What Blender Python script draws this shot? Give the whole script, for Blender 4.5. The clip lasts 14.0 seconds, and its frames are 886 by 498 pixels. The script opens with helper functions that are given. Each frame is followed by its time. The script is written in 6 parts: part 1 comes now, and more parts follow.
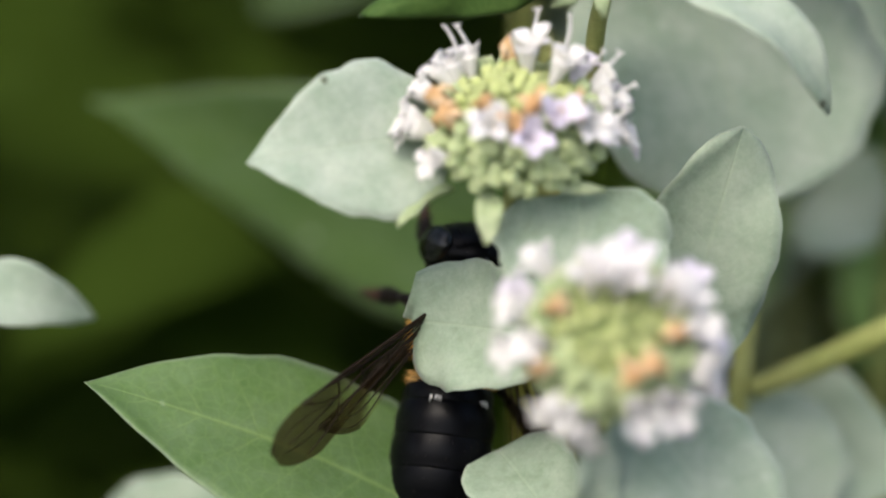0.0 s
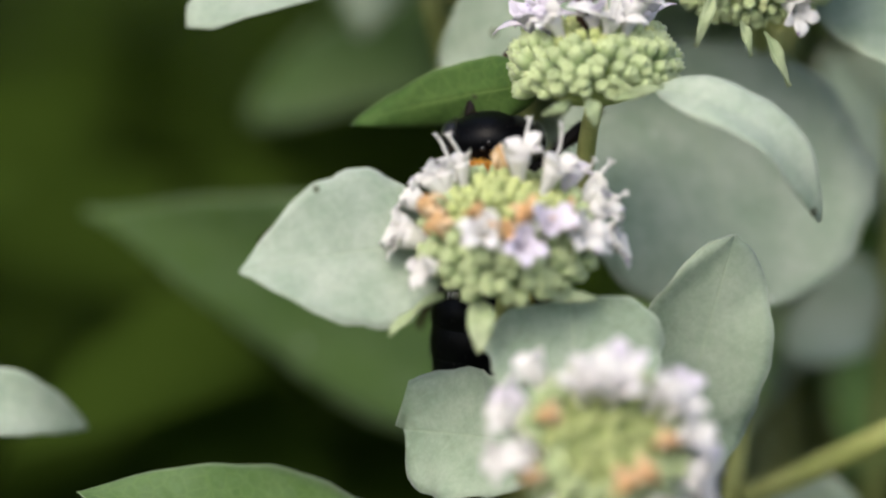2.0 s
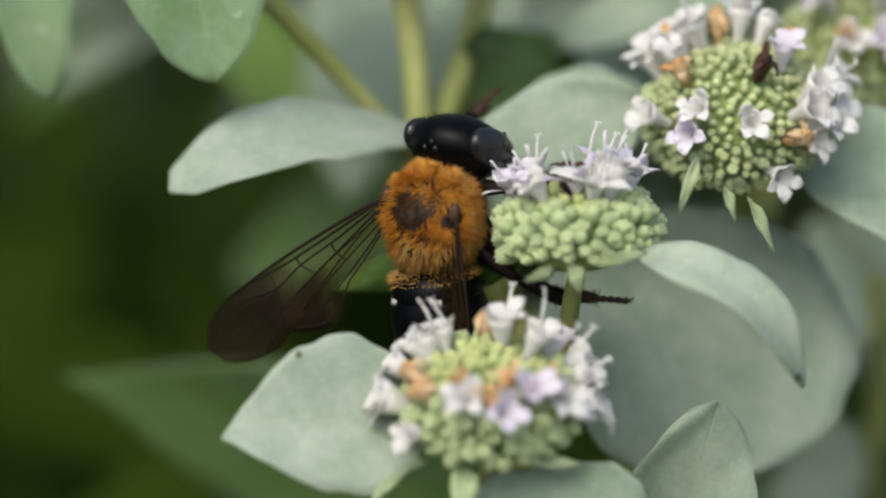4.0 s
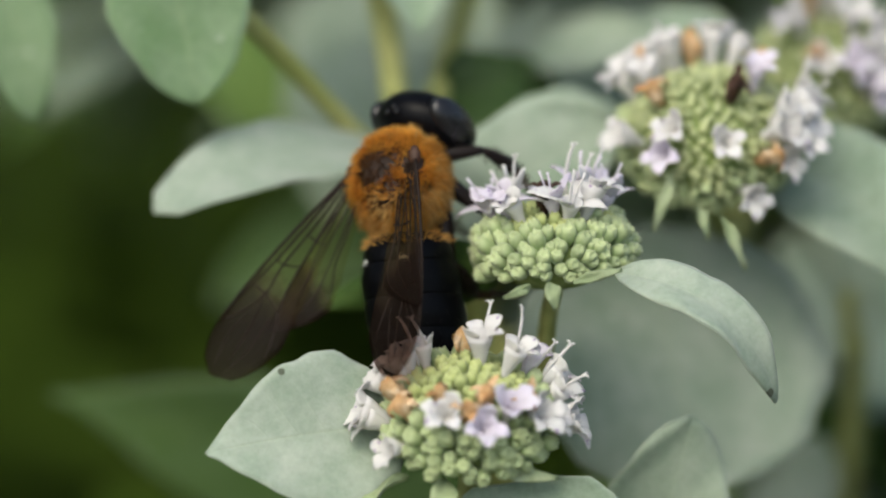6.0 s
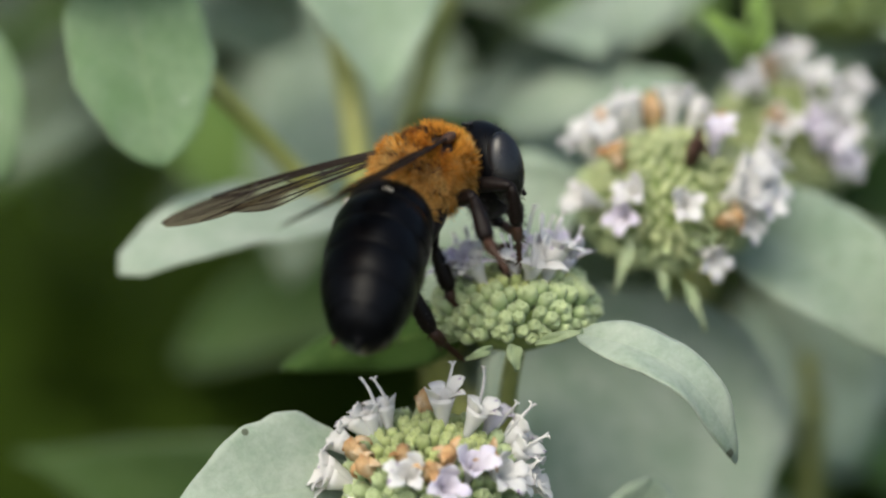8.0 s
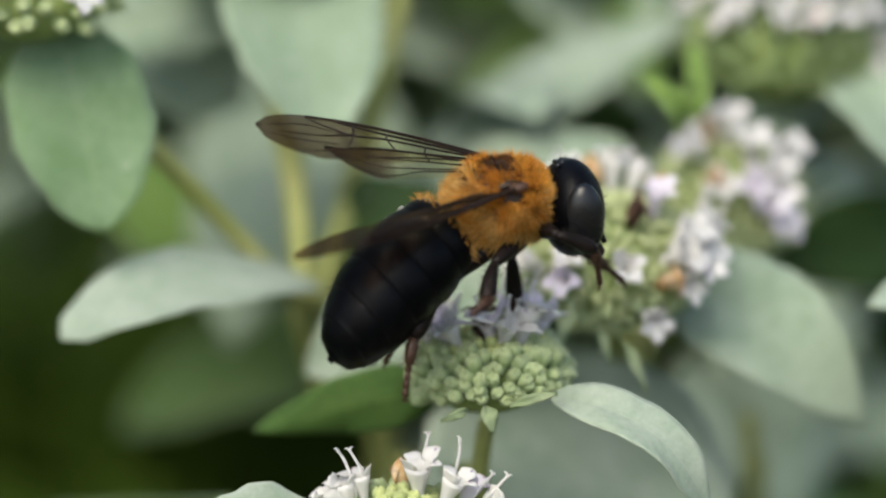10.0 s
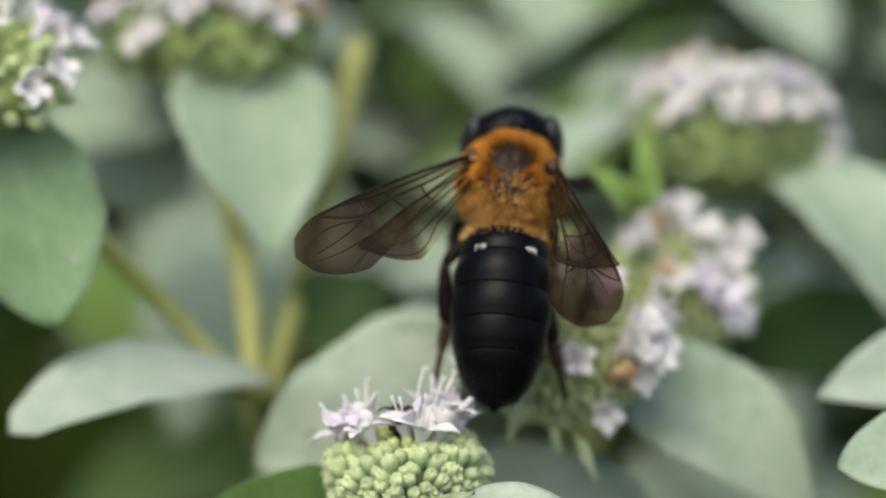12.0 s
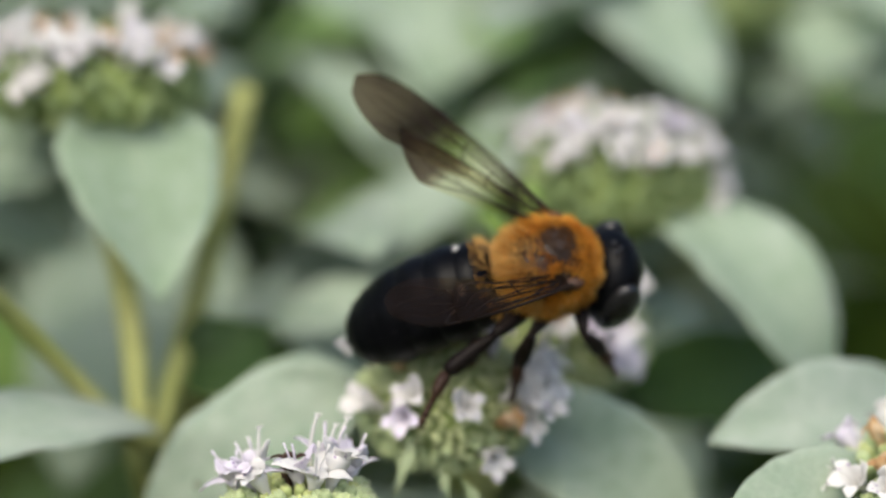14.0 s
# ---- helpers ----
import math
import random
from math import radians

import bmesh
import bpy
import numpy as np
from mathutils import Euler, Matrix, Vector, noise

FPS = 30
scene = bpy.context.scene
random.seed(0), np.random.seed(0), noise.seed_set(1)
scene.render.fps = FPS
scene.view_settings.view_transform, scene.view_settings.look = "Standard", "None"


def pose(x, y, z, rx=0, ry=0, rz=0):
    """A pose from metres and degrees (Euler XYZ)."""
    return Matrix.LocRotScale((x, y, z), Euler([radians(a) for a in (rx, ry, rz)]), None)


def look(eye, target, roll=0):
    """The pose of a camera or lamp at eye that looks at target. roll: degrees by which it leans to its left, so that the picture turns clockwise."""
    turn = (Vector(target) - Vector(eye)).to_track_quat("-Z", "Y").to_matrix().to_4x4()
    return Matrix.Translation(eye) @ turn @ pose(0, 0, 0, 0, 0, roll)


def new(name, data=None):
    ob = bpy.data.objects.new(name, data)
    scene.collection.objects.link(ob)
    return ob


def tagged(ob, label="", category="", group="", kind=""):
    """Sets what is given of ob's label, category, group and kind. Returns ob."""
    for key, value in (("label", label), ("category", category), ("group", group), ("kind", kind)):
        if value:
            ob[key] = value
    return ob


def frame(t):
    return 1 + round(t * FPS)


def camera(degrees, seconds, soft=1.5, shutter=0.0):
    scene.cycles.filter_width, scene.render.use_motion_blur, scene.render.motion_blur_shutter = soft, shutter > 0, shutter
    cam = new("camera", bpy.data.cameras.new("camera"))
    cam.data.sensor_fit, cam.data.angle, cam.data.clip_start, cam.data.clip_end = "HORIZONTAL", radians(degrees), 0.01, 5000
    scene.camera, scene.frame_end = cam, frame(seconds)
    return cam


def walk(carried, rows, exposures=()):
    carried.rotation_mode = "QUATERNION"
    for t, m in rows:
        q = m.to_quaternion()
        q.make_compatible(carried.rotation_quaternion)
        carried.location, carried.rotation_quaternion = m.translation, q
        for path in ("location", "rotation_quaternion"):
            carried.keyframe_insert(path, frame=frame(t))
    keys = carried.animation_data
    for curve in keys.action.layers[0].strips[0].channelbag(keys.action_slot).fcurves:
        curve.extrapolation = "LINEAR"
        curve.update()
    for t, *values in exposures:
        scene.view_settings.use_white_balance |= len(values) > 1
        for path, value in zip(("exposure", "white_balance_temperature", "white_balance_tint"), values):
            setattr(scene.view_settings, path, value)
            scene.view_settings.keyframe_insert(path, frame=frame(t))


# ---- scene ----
# Lengths inside this script are millimetres unless a name says otherwise; MM turns them into metres.
MM = 0.001
DOWN = 18.0  # the lens looks down on the bed by about this much

cam = camera(11.0, 14.0, soft=2.25)
cam.data.dof.use_dof = True
cam.data.dof.focus_distance = 0.3280
cam.data.dof.aperture_fstop = 11.2

# seconds, place of the lens (mm), turn to the left, tilt and roll (degrees)
PATH = [
    (0, 0.00, -306.07, 99.45, 0.701, -21.798, 0.19),
    (0.5, 0.00, -307.07, 99.77, 0.664, -21.610, 0.25),
    (1, 0.00, -307.03, 99.76, 0.618, -21.415, 0.49),
    (1.5, 0.00, -306.53, 99.60, 0.620, -21.080, -0.13),
    (2, 0.00, -306.41, 99.56, 0.596, -20.442, 0.07),
    (2.5, 0.00, -305.56, 99.28, 0.575, -19.462, -0.13),
    (3, 0.00, -305.54, 99.28, 0.552, -18.676, 0.02),
    (5.5, 0.00, -309.53, 100.57, 0.191, -18.253, 0.16),
    (6, 0.00, -311.98, 101.37, 0.099, -18.144, 0.08),
    (6.5, 0.00, -313.85, 101.98, 0.000, -18.000, 0.00),
    (7, 0.00, -316.25, 102.75, -0.058, -17.822, 0.02),
    (7.5, 0.00, -314.86, 102.31, -0.199, -17.591, 0.12),
    (8, 0.00, -314.59, 102.22, -0.388, -17.375, 0.27),
    (10.5, 0.00, -315.56, 102.53, -1.309, -16.356, 0.21),
    (11, 0.00, -315.56, 102.53, -1.470, -16.085, 0.30),
    (11.5, 0.00, -315.33, 102.46, -1.671, -15.750, 0.33),
    (12, 0.00, -315.16, 102.40, -1.795, -15.432, 0.20),
    (12.5, 0.00, -314.70, 102.25, -2.004, -15.259, 0.30),
    (13, 0.00, -314.06, 102.04, -2.408, -15.096, 0.08),
    (13.5, 0.00, -313.52, 101.87, -2.832, -14.960, 0.21),
    (14, 0.00, -313.45, 101.85, -3.249, -14.833, 0.32),
]


def aimed(x, y, z, yaw, tilt, roll):
    return pose(x * MM, y * MM, z * MM, 90 + tilt, 0, yaw) @ pose(0, 0, 0, 0, 0, roll)


walk(cam, [(t, aimed(*row)) for t, *row in PATH], [(0, 1.02, 6500, 10.5), (2, 0.86, 6500, 9.5), (3, 0.72, 6500, 7), (5.5, 0.62, 6500, 5.5), (8, 0.70, 6500, 4.5), (10.5, 0.86, 6500, 5), (14, 0.82, 6500, 8)])

# ---- light: bright overcast day ----
world = bpy.data.worlds.new("world")
scene.world = world
world.use_nodes = True
sky = world.node_tree.nodes.new("ShaderNodeTexSky")
sky.sky_type, sky.sun_disc = "NISHITA", False
sky.sun_elevation, sky.sun_rotation = radians(53), radians(207)
sky.air_density, sky.dust_density, sky.ozone_density = 1.0, 4.0, 1.0
world.node_tree.links.new(sky.outputs[0], world.node_tree.nodes["Background"].inputs[0])
world.node_tree.nodes["Background"].inputs[1].default_value = 0.12
sun = new("sun", bpy.data.lights.new("sun", "SUN"))
sun.data.energy, sun.data.angle, sun.data.color = 1.05, radians(40), (1.0, 0.94, 0.81)
sun.matrix_world = look((-0.25, -0.5, 0.75), (0, 0, 0))


# ---- materials ----
def material(name):
    m = bpy.data.materials.new(name)
    m.use_nodes = True
    nt = m.node_tree
    return m, nt, nt.nodes["Principled BSDF"], nt.nodes["Material Output"]


def node(nt, kind, **values):
    n = nt.nodes.new(kind)
    for key, value in values.items():
        n.inputs[key.replace("_", " ")].default_value = value
    return n


def noise_at(nt, scale, detail=4.0, rough=0.6, coord="Object"):
    c = nt.nodes.new("ShaderNodeTexCoord")
    n = node(nt, "ShaderNodeTexNoise", Scale=scale, Detail=detail, Roughness=rough)
    nt.links.new(c.outputs[coord], n.inputs["Vector"])
    return n.outputs["Fac"]


def ramp(nt, fac, *stops):
    r = nt.nodes.new("ShaderNodeValToRGB")
    e = r.color_ramp.elements
    while len(e) < len(stops):
        e.new(0.5)
    for el, (at, col) in zip(e, stops):
        el.position, el.color = at, (*col, 1)
    nt.links.new(fac, r.inputs["Fac"])
    return r.outputs["Color"]


def blend(nt, fac, a, b, mode="MIX"):
    m = nt.nodes.new("ShaderNodeMix")
    m.data_type, m.blend_type = "RGBA", mode
    for socket, value in ((m.inputs[0], fac), (m.inputs[6], a), (m.inputs[7], b)):
        if isinstance(value, (int, float)):
            socket.default_value = value
        elif isinstance(value, tuple):
            socket.default_value = (*value, 1)
        else:
            nt.links.new(value, socket)
    return m.outputs[2]


def maths(nt, op, a, b=0.0, clamp=False):
    m = nt.nodes.new("ShaderNodeMath")
    m.operation, m.use_clamp = op, clamp
    for socket, value in zip(m.inputs, (a, b)):
        if isinstance(value, (int, float)):
            socket.default_value = value
        else:
            nt.links.new(value, socket)
    return m.outputs[0]


def bump(nt, bsdf, height, strength, distance):
    b = node(nt, "ShaderNodeBump", Strength=strength, Distance=distance)
    nt.links.new(height, b.inputs["Height"])
    nt.links.new(b.outputs[0], bsdf.inputs["Normal"])


def through_light(nt, bsdf, out, color, share):
    """Lets part of the light pass through a thin leaf or petal."""
    t = nt.nodes.new("ShaderNodeBsdfTranslucent")
    if isinstance(color, tuple):
        t.inputs["Color"].default_value = (*color, 1)
    else:
        nt.links.new(color, t.inputs["Color"])
    mix = nt.nodes.new("ShaderNodeMixShader")
    mix.inputs[0].default_value = share
    nt.links.new(bsdf.outputs[0], mix.inputs[1])
    nt.links.new(t.outputs[0], mix.inputs[2])
    nt.links.new(mix.outputs[0], out.inputs["Surface"])


def leaf_material(name, dark, light, powder, vein, powder_amount=0.5, rough=0.75):
    """Leaf blade: mottled ground colour, whitish powder, paler midrib and side veins along the blade's own u, v."""
    m, nt, b, out = material(name)
    uv = nt.nodes.new("ShaderNodeUVMap")
    uv.uv_map = "blade"
    sep = nt.nodes.new("ShaderNodeSeparateXYZ")
    nt.links.new(uv.outputs[0], sep.inputs[0])
    u, v = sep.outputs[0], sep.outputs[1]
    off = maths(nt, "ABSOLUTE", v)
    # side veins run forward and outward from the midrib
    wobble = maths(nt, "MULTIPLY", noise_at(nt, 160), 0.05)
    run = maths(nt, "ADD", maths(nt, "SUBTRACT", u, maths(nt, "MULTIPLY", off, 0.16)), wobble)
    wave = maths(nt, "ABSOLUTE", maths(nt, "SINE", maths(nt, "MULTIPLY", run, 22.0)))
    side = maths(nt, "SUBTRACT", 1.0, maths(nt, "MULTIPLY", wave, 7.0), clamp=True)
    side = maths(nt, "MULTIPLY", side, maths(nt, "SUBTRACT", 1.0, off, clamp=True))
    mid = maths(nt, "SUBTRACT", 1.0, maths(nt, "MULTIPLY", off, 22.0), clamp=True)
    veins = maths(nt, "MAXIMUM", maths(nt, "MULTIPLY", side, 0.5), mid)
    ground = ramp(nt, noise_at(nt, 90, 5), (0.3, dark), (0.7, light))
    fine = noise_at(nt, 1400, 6, 0.7)
    dust = maths(nt, "MULTIPLY", ramp_value(nt, noise_at(nt, 260, 6, 0.75), 0.35, 0.7), powder_amount)
    col = blend(nt, dust, ground, powder)
    col = blend(nt, maths(nt, "MULTIPLY", veins, 0.6), col, vein)
    col = blend(nt, maths(nt, "MULTIPLY", ramp_value(nt, off, 0.93, 1.0), 0.55), col, powder)
    col = blend(nt, 0.25, col, ramp(nt, fine, (0.35, (0.35, 0.35, 0.35)), (0.65, (1, 1, 1))), "MULTIPLY")
    # random small pale specks
    c = nt.nodes.new("ShaderNodeTexCoord")
    vor = node(nt, "ShaderNodeTexVoronoi", Scale=420.0)
    nt.links.new(c.outputs["Object"], vor.inputs["Vector"])
    speck = maths(nt, "LESS_THAN", vor.outputs["Distance"], 0.16)
    speck = maths(nt, "MULTIPLY", speck, ramp_value(nt, noise_at(nt, 120), 0.55, 0.65))
    col = blend(nt, maths(nt, "MULTIPLY", speck, 0.55), col, (0.78, 0.82, 0.77))
    # fine net of the smallest veins, and rare dark pinpricks
    net = node(nt, "ShaderNodeTexVoronoi", Scale=900.0)
    net.feature = "DISTANCE_TO_EDGE"
    nt.links.new(c.outputs["Object"], net.inputs["Vector"])
    net = maths(nt, "SUBTRACT", 1.0, maths(nt, "MULTIPLY", net.outputs["Distance"], 9.0), clamp=True)
    col = blend(nt, maths(nt, "MULTIPLY", net, 0.16), col, vein)
    prick = node(nt, "ShaderNodeTexVoronoi", Scale=150.0)
    nt.links.new(c.outputs["Object"], prick.inputs["Vector"])
    prick = maths(nt, "LESS_THAN", prick.outputs["Distance"], 0.055)
    col = blend(nt, maths(nt, "MULTIPLY", prick, 0.8), col, (0.05, 0.05, 0.03))
    info = nt.nodes.new("ShaderNodeObjectInfo")
    tone = ramp(nt, info.outputs["Random"], (0, (0.86, 0.9, 0.84)), (1, (1.0, 1.0, 1.0)))
    col = blend(nt, 1.0, col, tone, "MULTIPLY")
    nt.links.new(col, b.inputs["Base Color"])
    b.inputs["Roughness"].default_value = rough
    b.inputs["Specular IOR Level"].default_value = 0.3
    h = maths(nt, "ADD", maths(nt, "MULTIPLY", veins, -0.6), maths(nt, "MULTIPLY", fine, 0.35))
    bump(nt, b, h, 0.5, 0.00012)
    b.inputs["Sheen Weight"].default_value, b.inputs["Sheen Roughness"].default_value = 0.35 * powder_amount, 0.4
    through_light(nt, b, out, blend(nt, 0.5, col, (0.30, 0.45, 0.10)), 0.16)
    return m


def ramp_value(nt, fac, low, high):
    r = nt.nodes.new("ShaderNodeMapRange")
    r.inputs["From Min"].default_value, r.inputs["From Max"].default_value = low, high
    nt.links.new(fac, r.inputs["Value"])
    return r.outputs[0]


def mottled(name, stops, scale, rough=0.6, fine=1500.0, depth=0.00005, spec=0.3, share=0.0, island=False, metallic=0.0, tip=None, low=(0.78, 0.8, 0.76), high=(1.05, 1.05, 1.0)):
    """A plain surface with colour that drifts at two scales, fine relief, and a tone of its own for each object or island."""
    m, nt, b, out = material(name)
    col = ramp(nt, noise_at(nt, scale, 5), *stops)
    grain = noise_at(nt, fine, 4, 0.7)
    col = blend(nt, 0.35, col, ramp(nt, grain, (0.3, (0.5, 0.5, 0.5)), (0.7, (1.1, 1.1, 1.1))), "MULTIPLY")
    if tip:  # paler, downy mouth of a calyx
        c = nt.nodes.new("ShaderNodeTexCoord")
        sep = nt.nodes.new("ShaderNodeSeparateXYZ")
        nt.links.new(c.outputs["Object"], sep.inputs[0])
        col = blend(nt, maths(nt, "MULTIPLY", ramp_value(nt, sep.outputs[2], 0.0009, 0.0019), 0.8), col, tip)
        b.inputs["Sheen Weight"].default_value, b.inputs["Sheen Roughness"].default_value = 0.3, 0.4
    if island:
        src = nt.nodes.new("ShaderNodeNewGeometry").outputs["Random Per Island"]
    else:
        src = nt.nodes.new("ShaderNodeObjectInfo").outputs["Random"]
    col = blend(nt, 1.0, col, ramp(nt, src, (0, low), (1, high)), "MULTIPLY")
    nt.links.new(col, b.inputs["Base Color"])
    b.inputs["Roughness"].default_value, b.inputs["Specular IOR Level"].default_value = rough, spec
    b.inputs["Metallic"].default_value = metallic
    bump(nt, b, grain, 0.5, depth)
    if share:
        through_light(nt, b, out, col, share)
    return m


def petal_material(name, pale, tint, tint_amount, spots):
    m, nt, b, out = material(name)
    c = nt.nodes.new("ShaderNodeTexCoord")
    sep = nt.nodes.new("ShaderNodeSeparateXYZ")
    nt.links.new(c.outputs["Object"], sep.inputs[0])
    height = ramp_value(nt, sep.outputs[2], 0.0012, 0.0034)
    drift = ramp_value(nt, noise_at(nt, 420, 3), 0.4, 0.75)
    info = nt.nodes.new("ShaderNodeObjectInfo")
    own = maths(nt, "MULTIPLY", info.outputs["Random"], tint_amount)
    col = blend(nt, maths(nt, "MULTIPLY", maths(nt, "MULTIPLY", drift, height), own, clamp=True), pale, tint)
    vor = node(nt, "ShaderNodeTexVoronoi", Scale=2300.0)
    nt.links.new(c.outputs["Object"], vor.inputs["Vector"])
    dot = maths(nt, "LESS_THAN", vor.outputs["Distance"], 0.3)
    where = ramp_value(nt, noise_at(nt, 700, 2), 0.54, 0.62)
    dot = maths(nt, "MULTIPLY", maths(nt, "MULTIPLY", dot, where, clamp=True), maths(nt, "MULTIPLY", height, spots), clamp=True)
    col = blend(nt, dot, col, (0.22, 0.08, 0.34))
    nt.links.new(col, b.inputs["Base Color"])
    b.inputs["Roughness"].default_value, b.inputs["Specular IOR Level"].default_value = 0.55, 0.3
    bump(nt, b, noise_at(nt, 2500, 3), 0.4, 0.00004)
    through_light(nt, b, out, col, 0.25)
    return m


LEAF_TOP = leaf_material("downy_leaf", (0.25, 0.345, 0.25), (0.34, 0.425, 0.33), (0.55, 0.61, 0.52), (0.42, 0.50, 0.38), 0.75)
LEAF_MID = leaf_material("mint_leaf", (0.245, 0.345, 0.225), (0.33, 0.435, 0.31), (0.55, 0.625, 0.525), (0.41, 0.50, 0.36), 0.6)
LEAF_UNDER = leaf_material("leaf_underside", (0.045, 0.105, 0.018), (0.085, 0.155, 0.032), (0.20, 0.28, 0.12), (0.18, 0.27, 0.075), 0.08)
LEAF_GREEN = leaf_material("green_leaf", (0.065, 0.135, 0.032), (0.11, 0.195, 0.055), (0.36, 0.44, 0.32), (0.23, 0.33, 0.11), 0.2, 0.6)
LEAF_FRESH = leaf_material("fresh_leaf", (0.12, 0.235, 0.040), (0.19, 0.32, 0.075), (0.34, 0.44, 0.24), (0.27, 0.38, 0.13), 0.2, 0.6)
LEAF_YOUNG = leaf_material("young_leaf", (0.15, 0.27, 0.035), (0.24, 0.37, 0.075), (0.40, 0.50, 0.24), (0.36, 0.48, 0.16), 0.25, 0.55)
LEAF_DULL = leaf_material("dull_leaf", (0.13, 0.24, 0.10), (0.20, 0.315, 0.16), (0.37, 0.47, 0.33), (0.30, 0.39, 0.22), 0.5)
# for leaves lying in shade: the shade is mixed into the blade colours
LEAF_SHADE = leaf_material("shade_toned_leaf", (0.022, 0.060, 0.010), (0.045, 0.095, 0.018), (0.10, 0.16, 0.06), (0.08, 0.14, 0.03), 0.1, 0.6)
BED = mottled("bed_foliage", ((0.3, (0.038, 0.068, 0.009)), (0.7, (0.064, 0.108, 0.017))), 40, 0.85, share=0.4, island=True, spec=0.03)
SOIL = mottled("soil", ((0.3, (0.030, 0.040, 0.012)), (0.6, (0.055, 0.060, 0.020)), (0.8, (0.075, 0.055, 0.022))), 6, 0.95, 60.0, 0.004, spec=0.02)
STEM = mottled("stem", ((0.3, (0.27, 0.31, 0.09)), (0.7, (0.44, 0.45, 0.18))), 160, 0.6)
BUD = mottled("bud", ((0.3, (0.29, 0.41, 0.17)), (0.7, (0.46, 0.56, 0.31))), 500, 0.6, 3000.0, 0.00006, share=0.1, tip=(0.58, 0.65, 0.38))
BUD_TOP = mottled("bud_young", ((0.3, (0.40, 0.49, 0.17)), (0.7, (0.56, 0.62, 0.30))), 500, 0.6, 3000.0, 0.00006, share=0.1, tip=(0.64, 0.68, 0.32))
BUD_PALE = mottled("bud_pale", ((0.3, (0.44, 0.53, 0.22)), (0.7, (0.62, 0.68, 0.38))), 500, 0.65, 3000.0, 0.00006, share=0.15, tip=(0.70, 0.74, 0.46))
CUSHION = mottled("cushion", ((0.3, (0.22, 0.30, 0.09)), (0.7, (0.38, 0.46, 0.18))), 700, 0.8)
BRACT = mottled("bract", ((0.3, (0.30, 0.39, 0.20)), (0.7, (0.46, 0.52, 0.34))), 400, 0.65, share=0.15)
PETAL = petal_material("petal", (0.79, 0.78, 0.76), (0.62, 0.55, 0.75), 0.35, 1.0)
PETAL_LILAC = petal_material("petal_lilac", (0.79, 0.75, 0.82), (0.62, 0.54, 0.77), 0.9, 0.8)
WITHERED = mottled("withered", ((0.28, (0.50, 0.22, 0.08)), (0.45, (0.72, 0.46, 0.24)), (0.65, (0.82, 0.70, 0.54))), 500, 0.8, 2500.0, 0.0001, share=0.2)
DRIED = mottled("dried", ((0.3, (0.035, 0.018, 0.012)), (0.7, (0.12, 0.06, 0.04))), 600, 0.8, 2500.0, 0.0001)


# ---- building helpers ----
GROUND = -420.0


def thing(name, base, label, category, group=""):
    e = new(name)
    e.location = Vector(base) * MM
    return tagged(e, label, category, group)


def mesh_of(bm, mats, origin=(0, 0, 0), name="part"):
    bm.transform(Matrix.Scale(MM, 4) @ Matrix.Translation(-Vector(origin)))
    me = bpy.data.meshes.new(name)
    bm.to_mesh(me)
    bm.free()
    for m in mats:
        me.materials.append(m)
    for p in me.polygons:
        p.use_smooth = True
    return me


def piece(name, mesh, parent, m=None, label="", kind=""):
    ob = new(name, mesh)
    ob.parent = parent
    if m is not None:
        ob.matrix_basis = m
    return tagged(ob, label, kind=kind)


def part(name, bm, mats, parent, label="", origin=(0, 0, 0), kind=""):
    return piece(name, mesh_of(bm, mats if isinstance(mats, (list, tuple)) else [mats], origin, name), parent, None, label, kind)


def sheet(bm, grid, thick, uvs=None, top=0, under=0):
    """A thin solid from a grid of points: two skins and a rim."""
    n, k = len(grid), len(grid[0])
    layer = bm.loops.layers.uv.get("blade") or bm.loops.layers.uv.new("blade")
    ups, lows = [], []
    for i in range(n):
        for j in range(k):
            a = grid[min(i + 1, n - 1)][j] - grid[max(i - 1, 0)][j]
            b = grid[i][min(j + 1, k - 1)] - grid[i][max(j - 1, 0)]
            nor = a.cross(b)
            nor = nor.normalized() if nor.length > 1e-9 else Vector((0, 0, 1))
            edge = 0.35 if i in (0, n - 1) or j in (0, k - 1) else 1.0
            ups.append(bm.verts.new(grid[i][j] + nor * thick * 0.5 * edge))
            lows.append(bm.verts.new(grid[i][j] - nor * thick * 0.5 * edge))

    def face(ids, verts, mat):
        f = bm.faces.new([verts[q] for q in ids])
        f.material_index, f.smooth = mat, True
        if uvs:
            for loop, q in zip(f.loops, ids):
                loop[layer].uv = uvs[q // k][q % k]

    for i in range(n - 1):
        for j in range(k - 1):
            q = [i * k + j, (i + 1) * k + j, (i + 1) * k + j + 1, i * k + j + 1]
            face(q, ups, top)
            face(q[::-1], lows, under)
    rim = [j for j in range(k)] + [i * k + k - 1 for i in range(1, n)] + [(n - 1) * k + j for j in range(k - 2, -1, -1)] + [i * k for i in range(n - 2, 0, -1)]
    for a, b in zip(rim, rim[1:] + rim[:1]):
        f = bm.faces.new((ups[a], ups[b], lows[b], lows[a]))
        f.material_index = top
        if uvs:
            for loop, q in zip(f.loops, (a, b, b, a)):
                loop[layer].uv = uvs[q // k][q % k]


